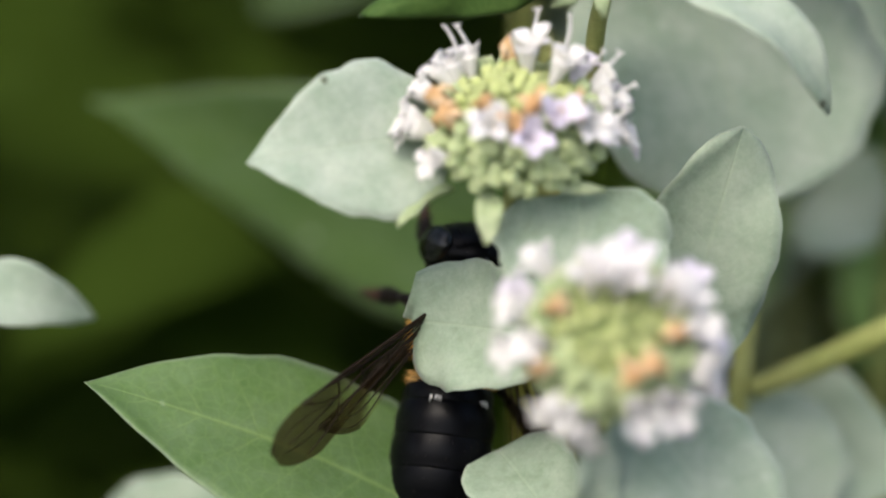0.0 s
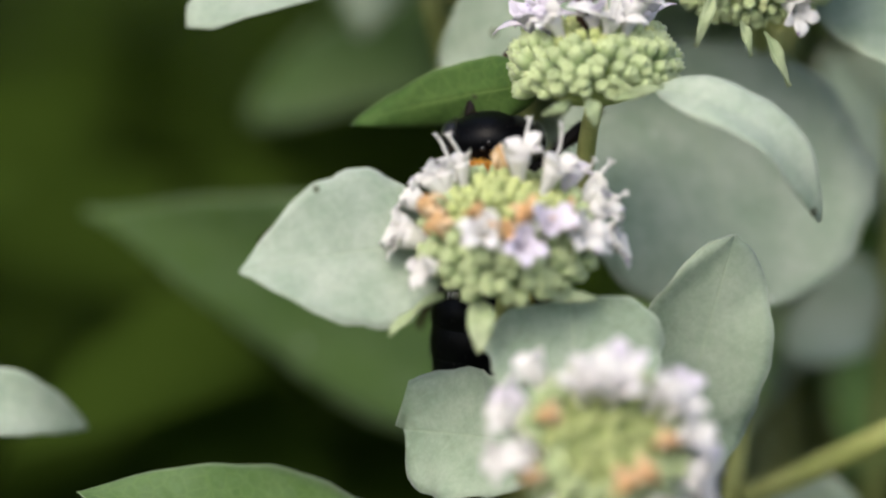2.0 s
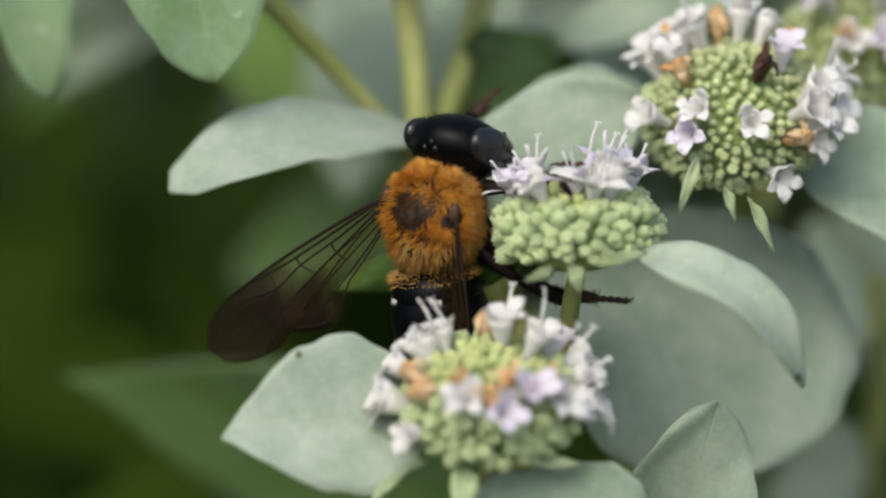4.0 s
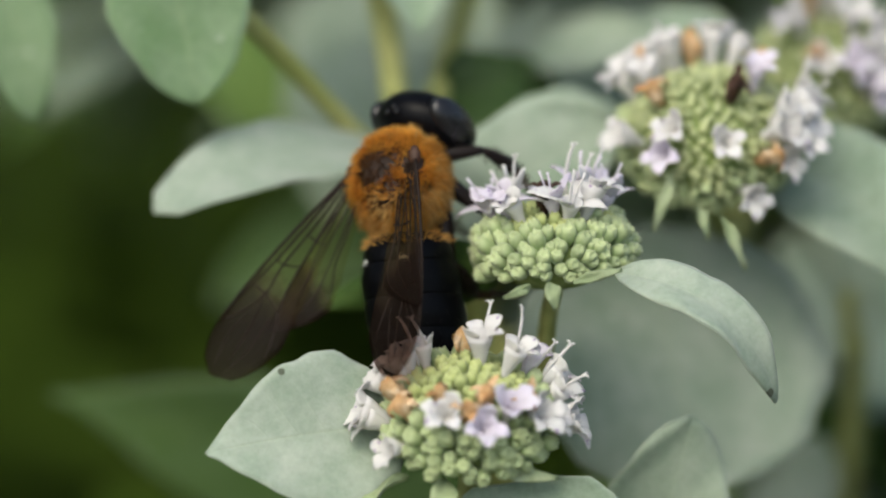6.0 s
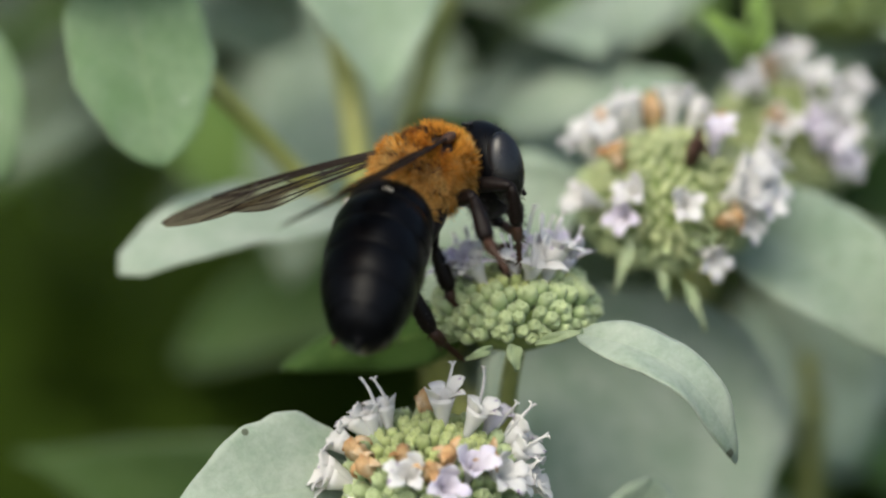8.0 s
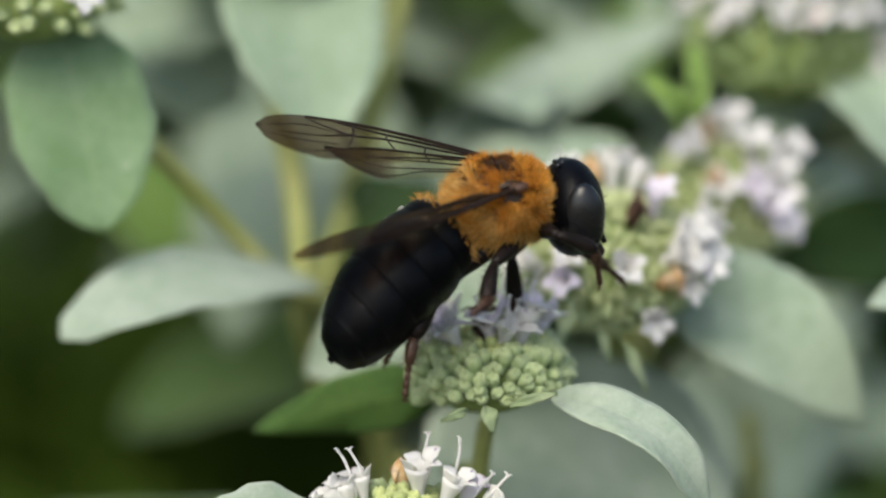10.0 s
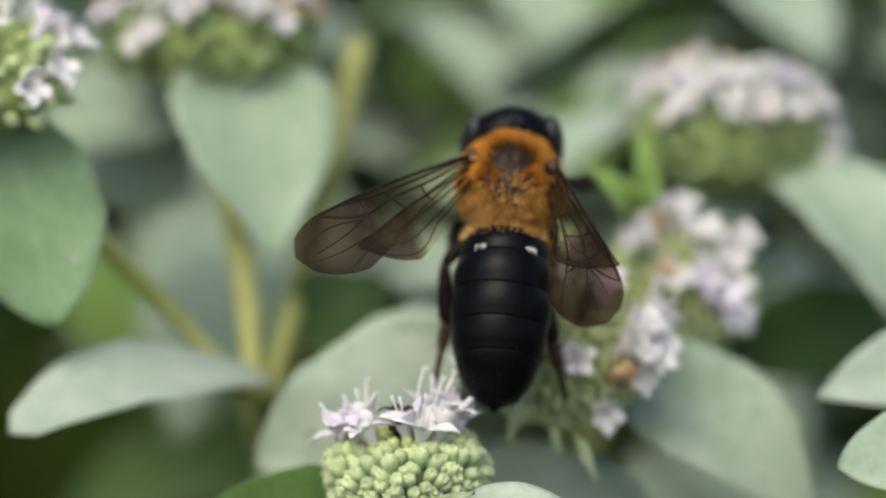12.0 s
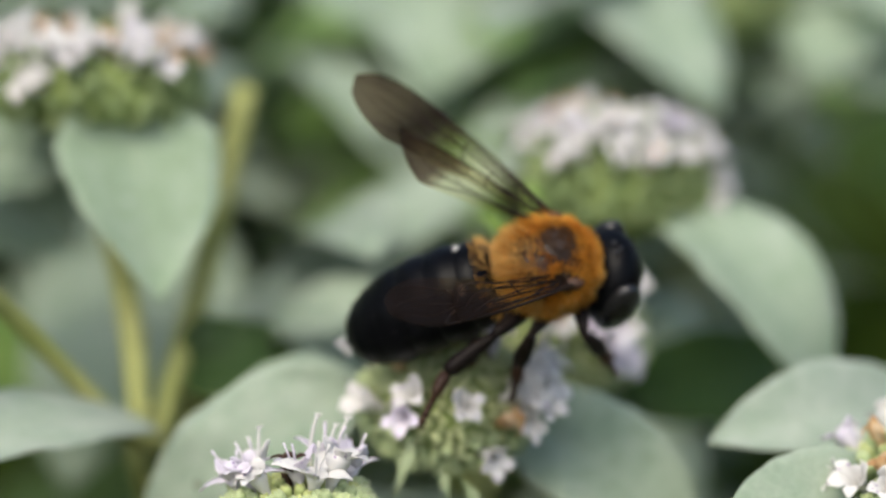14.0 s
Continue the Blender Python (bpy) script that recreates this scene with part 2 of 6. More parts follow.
def tube(bm, points, radii, seg=8, mat=0, cap=True):
    points = [Vector(p) for p in points]
    rings, side = [], None
    for i, p in enumerate(points):
        d = (points[min(i + 1, len(points) - 1)] - points[max(i - 1, 0)]).normalized()
        if side is None:
            side = d.orthogonal().normalized()
        side = (side - d * side.dot(d)).normalized()
        up = d.cross(side)
        rings.append([bm.verts.new(p + (side * math.cos(a) + up * math.sin(a)) * radii[i]) for a in (2 * math.pi * s / seg for s in range(seg))])
    for r, q in zip(rings, rings[1:]):
        for s in range(seg):
            f = bm.faces.new((r[s], r[(s + 1) % seg], q[(s + 1) % seg], q[s]))
            f.material_index, f.smooth = mat, True
    if cap:
        bm.faces.new(rings[0][::-1]).material_index = mat
        bm.faces.new(rings[-1]).material_index = mat


def bend(points, steps=8):
    """A smooth line through the given points."""
    p = [Vector(v) for v in points]
    p = [2 * p[0] - p[1]] + p + [2 * p[-1] - p[-2]]
    line = []
    for a, b, c, d in zip(p, p[1:], p[2:], p[3:]):
        for s in range(steps):
            t = s / steps
            line.append(0.5 * (2 * b + (c - a) * t + (2 * a - 5 * b + 4 * c - d) * t * t + (3 * b - a - 3 * c + d) * t**3))
    return line + [p[-2]]


def lathe(bm, profile, seg=16, mat=0, squash=(1, 1)):
    """Turned round z from (height, radius) pairs; ends close where the radius is 0."""
    rings = []
    for z, r in profile:
        if r <= 1e-6:
            rings.append([bm.verts.new((0, 0, z))])
        else:
            rings.append([bm.verts.new((r * squash[0] * math.cos(a), r * squash[1] * math.sin(a), z)) for a in (2 * math.pi * s / seg for s in range(seg))])
    for r, q in zip(rings, rings[1:]):
        for s in range(seg):
            t = (s + 1) % seg
            if len(r) == 1 and len(q) > 1:
                f = bm.faces.new((r[0], q[t], q[s]))
            elif len(q) == 1 and len(r) > 1:
                f = bm.faces.new((r[s], r[t], q[0]))
            elif len(r) > 1:
                f = bm.faces.new((r[s], r[t], q[t], q[s]))
            else:
                continue
            f.material_index, f.smooth = mat, True


def facing(axis, toward=(1, 0, 0)):
    """A turn whose z lies along axis and whose x leans to toward."""
    z = Vector(axis).normalized()
    x = Vector(toward) - z * Vector(toward).dot(z)
    x = x.normalized() if x.length > 1e-4 else z.orthogonal().normalized()
    return Matrix((x, z.cross(x), z)).transposed().to_4x4()


# ---- leaves ----
def leaf_bm(base, tip, side, width, sag=1.5, cup=0.12, hook=0.0, blunt=0.8, wave=0.25, seed=0, n=26, k=13, thick=0.28, pinch=0.0, turned=False):
    """A blade from base to tip. side: across the blade; sag: arch along it; cup: edges raised; hook: tip bent down; blunt: how full the tip end is."""
    base, tip, side = Vector(base), Vector(tip), Vector(side)
    along = tip - base
    side = (side - along * side.dot(along) / along.length_squared).normalized()
    nor = along.normalized().cross(side)
    if (nor.dot(Vector((0, -0.6, 0.8))) < 0) != turned:
        side, nor = -side, -nor
    rnd = random.Random(seed)
    ph = [rnd.uniform(0, 6.28) for _ in range(6)]
    peak = max((i / 200) ** 0.55 * (1 - i / 200) ** blunt for i in range(1, 200))
    grid, uvs = [], []
    for i in range(n):
        s = i / (n - 1)
        half = max(width * 0.5 * s**0.55 * (1 - s) ** blunt / peak, 0.12)
        half *= 1 + 0.025 * math.sin(s * 19 + ph[0]) + 0.015 * math.sin(s * 41 + ph[1])
        row, uvrow = [], []
        for j in range(k):
            c = 2 * j / (k - 1) - 1
            lift = sag * 4 * s * (1 - s) - hook * max(0, (s - 0.55) / 0.45) ** 2
            lift += cup * half * abs(c) ** 1.6 * 2 - 0.18 * (1 - min(1, abs(c) * 5)) * (1 - s)
            lift += wave * (0.5 + abs(c)) * math.sin(s * 9 + c * 2.2 + ph[2]) * (0.3 + abs(c)) * 0.6
            lift += 0.3 * wave * math.sin(s * 23 + c * 5 + ph[3]) * abs(c)
            out = c * half * (1 - pinch * s)
            row.append(base + along * s + side * (out + 0.5 * math.sin(s * 3.1 + ph[4]) * width * 0.03) + nor * lift)
            uvrow.append((s, c))
        grid.append(row)
        uvs.append(uvrow)
    bm = bmesh.new()
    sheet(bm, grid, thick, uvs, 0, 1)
    return bm


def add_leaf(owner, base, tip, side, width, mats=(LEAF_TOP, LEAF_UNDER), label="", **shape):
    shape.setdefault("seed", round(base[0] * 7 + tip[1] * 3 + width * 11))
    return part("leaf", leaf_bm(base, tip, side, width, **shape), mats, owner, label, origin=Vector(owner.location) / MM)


# ---- florets, buds, stamens ----
def lobe(bm, angle, length, width, start_r, start_z, spread, curl, seed, point=0.55):
    """One corolla lobe, at an angle round the tube mouth."""
    rnd = random.Random(seed)
    ca, sa = math.cos(angle), math.sin(angle)
    out, tang = Vector((ca, sa, 0)), Vector((-sa, ca, 0))
    grid = []
    for i in range(6):
        s = i / 5
        half = width * 0.5 * (0.75 + 0.5 * math.sin(math.pi * min(1, s * 0.95))) * (1 if i < 4 else (0.5 + 0.5 * point if i == 4 else point))
        tilt = spread + curl * s
        r, z = start_r + length * s * math.sin(tilt), start_z + length * s * math.cos(tilt)
        row = []
        for j in range(5):
            c = j / 2 - 1
            row.append(out * (r - 0.12 * c * c) + tang * half * c + Vector((0, 0, z + 0.1 * c * c + rnd.uniform(-0.04, 0.04))))
        grid.append(row)
    sheet(bm, grid, 0.1)


def floret_mesh(seed, mat, size=1.0):
    rnd = random.Random(seed)
    bm = bmesh.new()
    lathe(bm, [(0, 0.36), (0.6, 0.42), (1.3, 0.6), (2.0, 0.86), (2.5, 0.98), (2.45, 0.88), (1.9, 0.64), (1.1, 0.3), (0.8, 0.0)], 14)
    lobe(bm, math.pi / 2, 1.05, 1.3, 0.86, 2.3, rnd.uniform(-0.1, 0.15), 0.45, seed)
    for i, a in enumerate((205, 270, 335)):
        lobe(bm, radians(a + rnd.uniform(-8, 8)), 1.1 + 0.3 * (i == 1), 0.95 + 0.2 * (i == 1), 0.86, 2.3, 0.4 + rnd.uniform(-0.25, 0.3), 0.7, seed + i)
    # stamens just inside the mouth
    for a in (50, 130, 250, 290):
        x, y = 0.3 * math.cos(radians(a)), 0.3 * math.sin(radians(a))
        tube(bm, [(x * 0.6, y * 0.6, 0.9), (x, y, 2.0), (x * 1.5, y * 1.5, 2.7 + rnd.uniform(0, 0.4))], (0.06, 0.06, 0.05), 5)
        bm.verts.ensure_lookup_table()
    bmesh.ops.scale(bm, vec=(size,) * 3, verts=bm.verts)
    return mesh_of(bm, [mat], name="floret")


def open_floret_mesh(seed, mat):
    """A wide open corolla: slim tube, pointed spreading lobes and stamens that stand out."""
    rnd = random.Random(seed)
    bm = bmesh.new()
    lathe(bm, [(0, 0.34), (0.5, 0.42), (1.0, 0.62), (1.5, 0.82), (1.45, 0.7), (0.9, 0.36), (0.6, 0.0)], 12)
    for i, a in enumerate((90, 195, 270, 345)):
        lobe(bm, radians(a + rnd.uniform(-16, 16)), rnd.uniform(1.7, 2.4), rnd.uniform(1.0, 1.35), 0.7, 1.35, rnd.uniform(0.35, 1.1), rnd.uniform(0.0, 0.8), seed + i, 0.3)
    for a in (60, 120, 250):
        x, y = 0.3 * math.cos(radians(a)), 0.3 * math.sin(radians(a))
        k = rnd.uniform(1.6, 3.2)
        tube(bm, bend([(x * 0.6, y * 0.6, 1.0), (x, y, 1.9), (x * k, y * k, rnd.uniform(2.7, 3.9))], 3), [0.07] * 6 + [0.11], 6)
    return mesh_of(bm, [mat], name="floret")


def withered_mesh(seed, mat):
    """A shrivelled, crumpled corolla."""
    rnd = random.Random(seed)
    bm = bmesh.new()
    lathe(bm, [(0, 0.32), (0.7, 0.42), (1.4, 0.62), (2.0, 0.6), (2.5, 0.42), (2.8, 0.0)], 11)
    for v in bm.verts:
        v.co += Vector([rnd.uniform(-0.17, 0.17) for _ in range(3)])
    for a in (40, 150, 260):
        lobe(bm, radians(a + rnd.uniform(-30, 30)), 0.9 + rnd.uniform(0, 0.6), 0.5, 0.35, 1.9, rnd.uniform(0.1, 1.0), rnd.uniform(0.8, 2.2), seed + a)
    return mesh_of(bm, [mat], name="withered_floret")


def stamen_mesh(seed, mat):
    rnd = random.Random(seed)
    bm = bmesh.new()
    b = rnd.uniform(-0.4, 0.4)
    tube(bm, bend([(0, 0, 0), (0.1 * b, 0.1, 1.4), (b, 0.1, 2.7), (b * 1.7, -0.05, 3.5)], 4), [0.12] * 10 + [0.10, 0.09, 0.16], 6)
    for s in (-1, 1):
        tube(bm, [(b * 1.7, -0.05, 3.45), (b * 1.7 + s * 0.16, -0.1, 3.65), (b * 1.7 + s * 0.34, -0.2, 3.6)], (0.08, 0.09, 0.04), 5)
    return mesh_of(bm, [mat], name="stamen")


def bud_mesh(seed, mat, length=1.75):
    """A calyx: a small ribbed urn with five short teeth round a dimple."""
    rnd = random.Random(seed)
    bm = bmesh.new()
    lathe(bm, [(0, 0.28), (0.3 * length, 0.48), (0.58 * length, 0.56), (0.8 * length, 0.5), (0.96 * length, 0.34), (0.94 * length, 0.2), (0.82 * length, 0)], 10)
    for v in bm.verts:
        r = Vector((v.co.x, v.co.y)).length
        if v.co.z > 0.9 * length and r > 0.25:
            v.co.z += 0.12 * math.cos(5 * math.atan2(v.co.y, v.co.x))
            v.co.xy *= rnd.uniform(0.85, 1.15)
    bmesh.ops.scale(bm, vec=(rnd.uniform(0.92, 1.08), rnd.uniform(0.92, 1.08), 1), verts=bm.verts)
    return mesh_of(bm, [mat], name="bud")


FLORETS = {"w": [floret_mesh(s, PETAL, 1.0 + 0.06 * (s % 3 - 1)) for s in range(5)], "l": [floret_mesh(s + 20, PETAL_LILAC) for s in range(3)],
           "s": [open_floret_mesh(s + 60, PETAL) for s in range(4)], "v": [open_floret_mesh(s + 70, PETAL_LILAC) for s in range(4)],
           "o": [withered_mesh(s, WITHERED) for s in range(4)], "d": [withered_mesh(s + 40, DRIED) for s in range(2)]}
STAMENS = [stamen_mesh(s, PETAL) for s in range(4)]
BUDS = [bud_mesh(s, BUD) for s in range(4)]
BUDS_PALE = [bud_mesh(s + 30, BUD_PALE, 1.5) for s in range(4)]
BUDS_TOP = [bud_mesh(s + 10, BUD_TOP, 1.5) for s in range(4)]


def flower_head(owner, center, axis, radius, height, florets, buds=170, seed=0, bud_size=1.0, spikes=(), joined=False, reach=112, rise=0.45, youth=52):
    """The cushion of buds with its florets. florets: (azimuth, polar angle, kind) on the dome; spikes: (azimuth, polar) of lone stamens."""
    rnd = random.Random(seed)
    base = Vector(owner.location) / MM
    center = Vector(center)
    turn = facing(axis)
    bm = bmesh.new()
    lathe(bm, [(height * 0.86 * math.cos(a), radius * 0.86 * math.sin(a)) for a in (math.pi * i / 14 for i in range(14, -1, -1))], 28)
    bm.transform(Matrix.Translation(center) @ turn)
    head = part("flower_head", bm, CUSHION, owner, "domed green cushion of tightly packed mint buds", origin=base)

    def place(az, pol, lift=0.0, lean=0.35, roll=0.0, size=1.0):
        a, p = radians(az), radians(pol)
        spot = Vector((radius * math.sin(p) * math.cos(a), radius * math.sin(p) * math.sin(a), height * math.cos(p)))
        nor = Vector((spot.x / radius**2, spot.y / radius**2, spot.z / height**2)).normalized()
        way = (nor + Vector((0, 0, lean))).normalized()
        up = Vector((0, 0, 1))
        y = up - way * up.dot(way)
        y = y.normalized() if y.length > 0.05 else Vector((0, 1, 0))
        own = Matrix((y.cross(way), y, way)).transposed().to_4x4()
        return Matrix.Translation((center - base) * MM) @ turn @ Matrix.Translation((spot * 0.86 + way * lift) * MM) @ own @ Matrix.Rotation(roll, 4, "Z") @ Matrix.Scale(size, 4)

    taken = [Vector((math.sin(radians(p)) * math.cos(radians(a)), math.sin(radians(p)) * math.sin(radians(a)), math.cos(radians(p)))) for a, p, *_ in florets]
    lowest = math.cos(radians(reach))
    whole = bmesh.new() if joined else None
    for i in range(buds):
        z = 1 - (1 - lowest) * (i + 0.5) / buds
        pol, az = math.degrees(math.acos(z)), (i * 137.508 + rnd.uniform(-4, 4)) % 360
        d = Vector((math.sin(radians(pol)) * math.cos(radians(az)), math.sin(radians(pol)) * math.sin(radians(az)), z))
        if any((d - q).length < 0.10 for q in taken):
            continue
        young = pol < youth + rnd.uniform(-8, 8)
        m = place(az, pol, rnd.uniform(-0.25, 0.12), 0.55, rnd.uniform(0, 6), (0.82 if young else 1.0) * bud_size * rnd.uniform(0.8, 1.16))
        m = m @ Matrix.Rotation(rnd.uniform(-0.2, 0.2), 4, "X") @ Matrix.Rotation(rnd.uniform(-0.2, 0.2), 4, "Y")
        mesh = rnd.choice(BUDS_PALE if young and youth > 70 else BUDS_TOP if young else BUDS)
        if joined:
            start = len(whole.verts)
            whole.from_mesh(mesh)
            whole.verts.ensure_lookup_table()
            for v in whole.verts[start:]:
                v.co = m @ v.co
        else:
            piece("bud", mesh, head, m)
    if joined:
        me = bpy.data.meshes.new("bud_cluster")
        whole.to_mesh(me)
        whole.free()
        me.materials.append(BUD_ISLAND)
        for p in me.polygons:
            p.use_smooth = True
        piece("bud_cluster", me, head, None, "", "stuff")
    for az, pol, kind in florets:
        mesh = rnd.choice(FLORETS[kind])
        tip = Matrix.Rotation(rnd.uniform(-0.22, 0.22), 4, "X") @ Matrix.Rotation(rnd.uniform(-0.22, 0.22), 4, "Y")
        piece("withered_floret" if kind in "od" else "floret", mesh, head, place(az, pol, 0.5, rise, radians(rnd.uniform(-35, 35)), rnd.uniform(0.86, 1.12) * (0.8 if joined else 1.02 if kind in "sv" else 1)) @ tip)
    for az, pol in spikes:
        piece("stamen", rnd.choice(STAMENS), head, place(az, pol, 1.2, 0.9, rnd.uniform(0, 6), rnd.uniform(0.9, 1.15)))
    return head


def add_bract(owner, base, tip, side, width):
    return part("bract", leaf_bm(base, tip, side, width, 0.2, 0.15, 0.35, 0.7, 0.22, 3, 12, 5, 0.16), BRACT, owner, origin=Vector(owner.location) / MM)


def add_stem(owner, points, radius, mat=STEM):
    bm = bmesh.new()
    line = bend(points, 7)
    tube(bm, line, [radius * (0.85 + 0.3 * i / len(line)) for i in range(len(line))], 10)
    return part("stem", bm, mat, owner, origin=Vector(owner.location) / MM)


BUD_ISLAND = mottled("far_bud", ((0.3, (0.20, 0.29, 0.12)), (0.7, (0.38, 0.46, 0.22))), 500, 0.65, 3000.0, 0.00006, share=0.1, island=True)


def ring(seed, count, polar, kinds="wwwwlo", jitter=9):
    """Florets spread round a head where no single one can be told apart."""
    rnd = random.Random(seed)
    return [((i + rnd.uniform(-0.3, 0.3)) * 360 / count, polar + rnd.uniform(-jitter, jitter), rnd.choice(kinds)) for i in range(count)]


def down_from(p, drift=(0, 0), low=GROUND):
    """Points of a stem from under a head straight down to the ground."""
    x, y, z = p
    return [(x, y, z), (x + drift[0] * 0.14, y + drift[1] * 0.14, z - 9), (x + drift[0] * 0.5, y + drift[1] * 0.5, z - 50), (x + drift[0], y + drift[1], low)]


# ---- ground and the far planting ----
def ground():
    bm = bmesh.new()
    n = 24
    spots = [-60000, -9000, -3000] + [-1500 + 3000 * i / (n - 1) for i in range(n)] + [3000, 9000, 60000]
    rows = [[bm.verts.new((x, y + 300, GROUND + 14 * noise.noise(Vector((x, y, 0)) * 0.012))) for y in spots] for x in spots]
    for r, q in zip(rows, rows[1:]):
        for i in range(len(spots) - 1):
            bm.faces.new((r[i], q[i], q[i + 1], r[i + 1])).smooth = True
    ob = new("ground", mesh_of(bm, [SOIL]))
    tagged(ob, "dark soil and shaded undergrowth of the flower bed", "ground", kind="structure")


ground()


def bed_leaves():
    """The dense shaded foliage behind and below the flowers, and an added leaf screen that keeps sky light off it."""
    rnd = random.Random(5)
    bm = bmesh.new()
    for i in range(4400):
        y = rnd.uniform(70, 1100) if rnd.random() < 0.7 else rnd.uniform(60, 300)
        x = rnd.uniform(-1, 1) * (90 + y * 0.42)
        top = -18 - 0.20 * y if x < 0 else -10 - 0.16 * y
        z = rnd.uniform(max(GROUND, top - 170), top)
        if i > 2600:  # tall leaf screen, added mostly out of view behind and beside to block sky
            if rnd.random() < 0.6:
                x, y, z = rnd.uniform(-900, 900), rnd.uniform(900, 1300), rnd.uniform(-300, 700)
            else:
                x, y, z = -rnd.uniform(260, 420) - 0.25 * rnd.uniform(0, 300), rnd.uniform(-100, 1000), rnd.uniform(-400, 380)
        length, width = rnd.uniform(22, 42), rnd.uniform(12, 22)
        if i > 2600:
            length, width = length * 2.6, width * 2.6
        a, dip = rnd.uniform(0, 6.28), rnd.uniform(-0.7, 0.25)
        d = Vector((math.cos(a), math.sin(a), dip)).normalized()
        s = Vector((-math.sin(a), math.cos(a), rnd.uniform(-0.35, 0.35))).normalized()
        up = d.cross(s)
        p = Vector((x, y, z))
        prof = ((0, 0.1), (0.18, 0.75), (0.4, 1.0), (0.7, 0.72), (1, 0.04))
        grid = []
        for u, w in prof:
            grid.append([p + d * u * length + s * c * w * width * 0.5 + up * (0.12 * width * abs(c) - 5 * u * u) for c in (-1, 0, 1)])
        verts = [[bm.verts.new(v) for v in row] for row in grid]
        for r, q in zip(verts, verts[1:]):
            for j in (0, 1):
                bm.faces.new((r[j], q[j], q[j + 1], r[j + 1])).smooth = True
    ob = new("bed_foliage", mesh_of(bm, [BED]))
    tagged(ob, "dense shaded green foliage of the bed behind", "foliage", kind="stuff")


bed_leaves()



def far_leaves(name, seed, count, mats, label, near, far):
    """Mint leaves of the plants behind, past any sharpness."""
    rnd = random.Random(seed)
    bm = bmesh.new()
    for i in range(count):
        away = rnd.uniform(near, near + 128) if i < 0.7 * count else rnd.uniform(far - 120, far)
        right, up = rnd.uniform(-30, 75), rnd.uniform(-22, 42)
        if right < 12 and up < 4 + (12 - right) * 0.35:
            continue
        if right > 33 and 1 < up < 31 or (right > 30 and up < 8 and i % 3):
            continue
        spread = 1 + away / 330
        c = Vector((1.00, 0.00, 0.00)) * right * spread + Vector((0.00, 0.31, 0.95)) * up * spread + Vector((0.00, 0.95, -0.31)) * away
        a = rnd.uniform(0, 6.28)
        d = Vector((math.cos(a), 0.6 * math.sin(a), rnd.uniform(-0.8, 0.2))).normalized()
        one = leaf_bm(c, c + d * rnd.uniform(16, 30), Vector((-d.y, d.x, rnd.uniform(-0.3, 0.6))), rnd.uniform(8, 14), seed=i, n=9, k=5)
        me = bpy.data.meshes.new("blade")
        one.to_mesh(me)
        one.free()
        bm.from_mesh(me)
        bpy.data.meshes.remove(me)
    tagged(new(name, mesh_of(bm, mats)), label, "foliage", kind="stuff")


far_leaves("far_mint_leaves", 12, 1000, [LEAF_MID, LEAF_DULL], "pale out-of-focus mint leaves further back in the bed", 62, 300)
far_leaves("far_green_leaves", 13, 900, [LEAF_FRESH, LEAF_FRESH], "fresh green leaves showing between the pale ones", 75, 330)
PALE = "downy grey-green mint leaf"
HEADS_GROUP = "mint flower stems"

# ---- the mint with the broad left leaf, in focus at the start ----
mint_a = thing("mint_stem", (1.3, -5.0, GROUND), "mint stem with white-flowered domed head and one broad pale leaf", "mint plant", HEADS_GROUP)
add_stem(mint_a, [(1.3, -4.4, -14.9), (1.5, -3.9, -21.7), (5.1, -2.4, -33.3), (7.9, 0.7, -52.9), (1.3, -5.0, GROUND)], 0.8)
flower_head(mint_a, (1.3, -5.0, -12.2), (0.00, -0.21, 0.98), 5.6, 4, [(152, 59, 'w'), (138, 50, 'w'), (153, 60, 'w'), (168, 74, 'w'), (192, 58, 'o'), (182, 91, 'w'), (187, 96, 'w'), (214, 65, 'o'), (219, 94, 'w'), (249, 57, 'w'), (242, 45, 'o'), (277, 63, 'l'), (268, 53, 'o'), (288, 42, 'o'), (309, 55, 'l'), (325, 52, 'o'), (92, 38, 'o'), (60, 20, 'w'), (17, 31, 'w'), (28, 58, 'l'), (18, 68, 'w'), (6, 80, 'w'), (358, 90, 'w'), (335, 80, 'w'), (352, 97, 'w'), (328, 66, 'w')],
            buds=270, seed=1, bud_size=1.02, spikes=[(134, 47), (145, 53), (75, 39), (43, 49), (24, 62), (17, 68), (3, 83)])
add_leaf(mint_a, (-3.5, -3.1, -12.9), (-17.2, -7.6, -13.8), (0.12, 0.58, 0.81), 11.6, blunt=0.99, sag=0.9, cup=0.05, wave=0.35)
add_bract(mint_a, (-3.0, -7.1, -15.4), (-6.9, -9.8, -17.2), (0.30, 0.82, 0.26), 1.0)
add_bract(mint_a, (-0.4, -9.0, -14.9), (-0.6, -12.0, -17.7), (1.00, 0.19, -0.06), 1.9)
add_bract(mint_a, (3.2, -9.0, -14.6), (7.7, -8.1, -15.2), (0.00, 0.59, 0.86), 1.0)

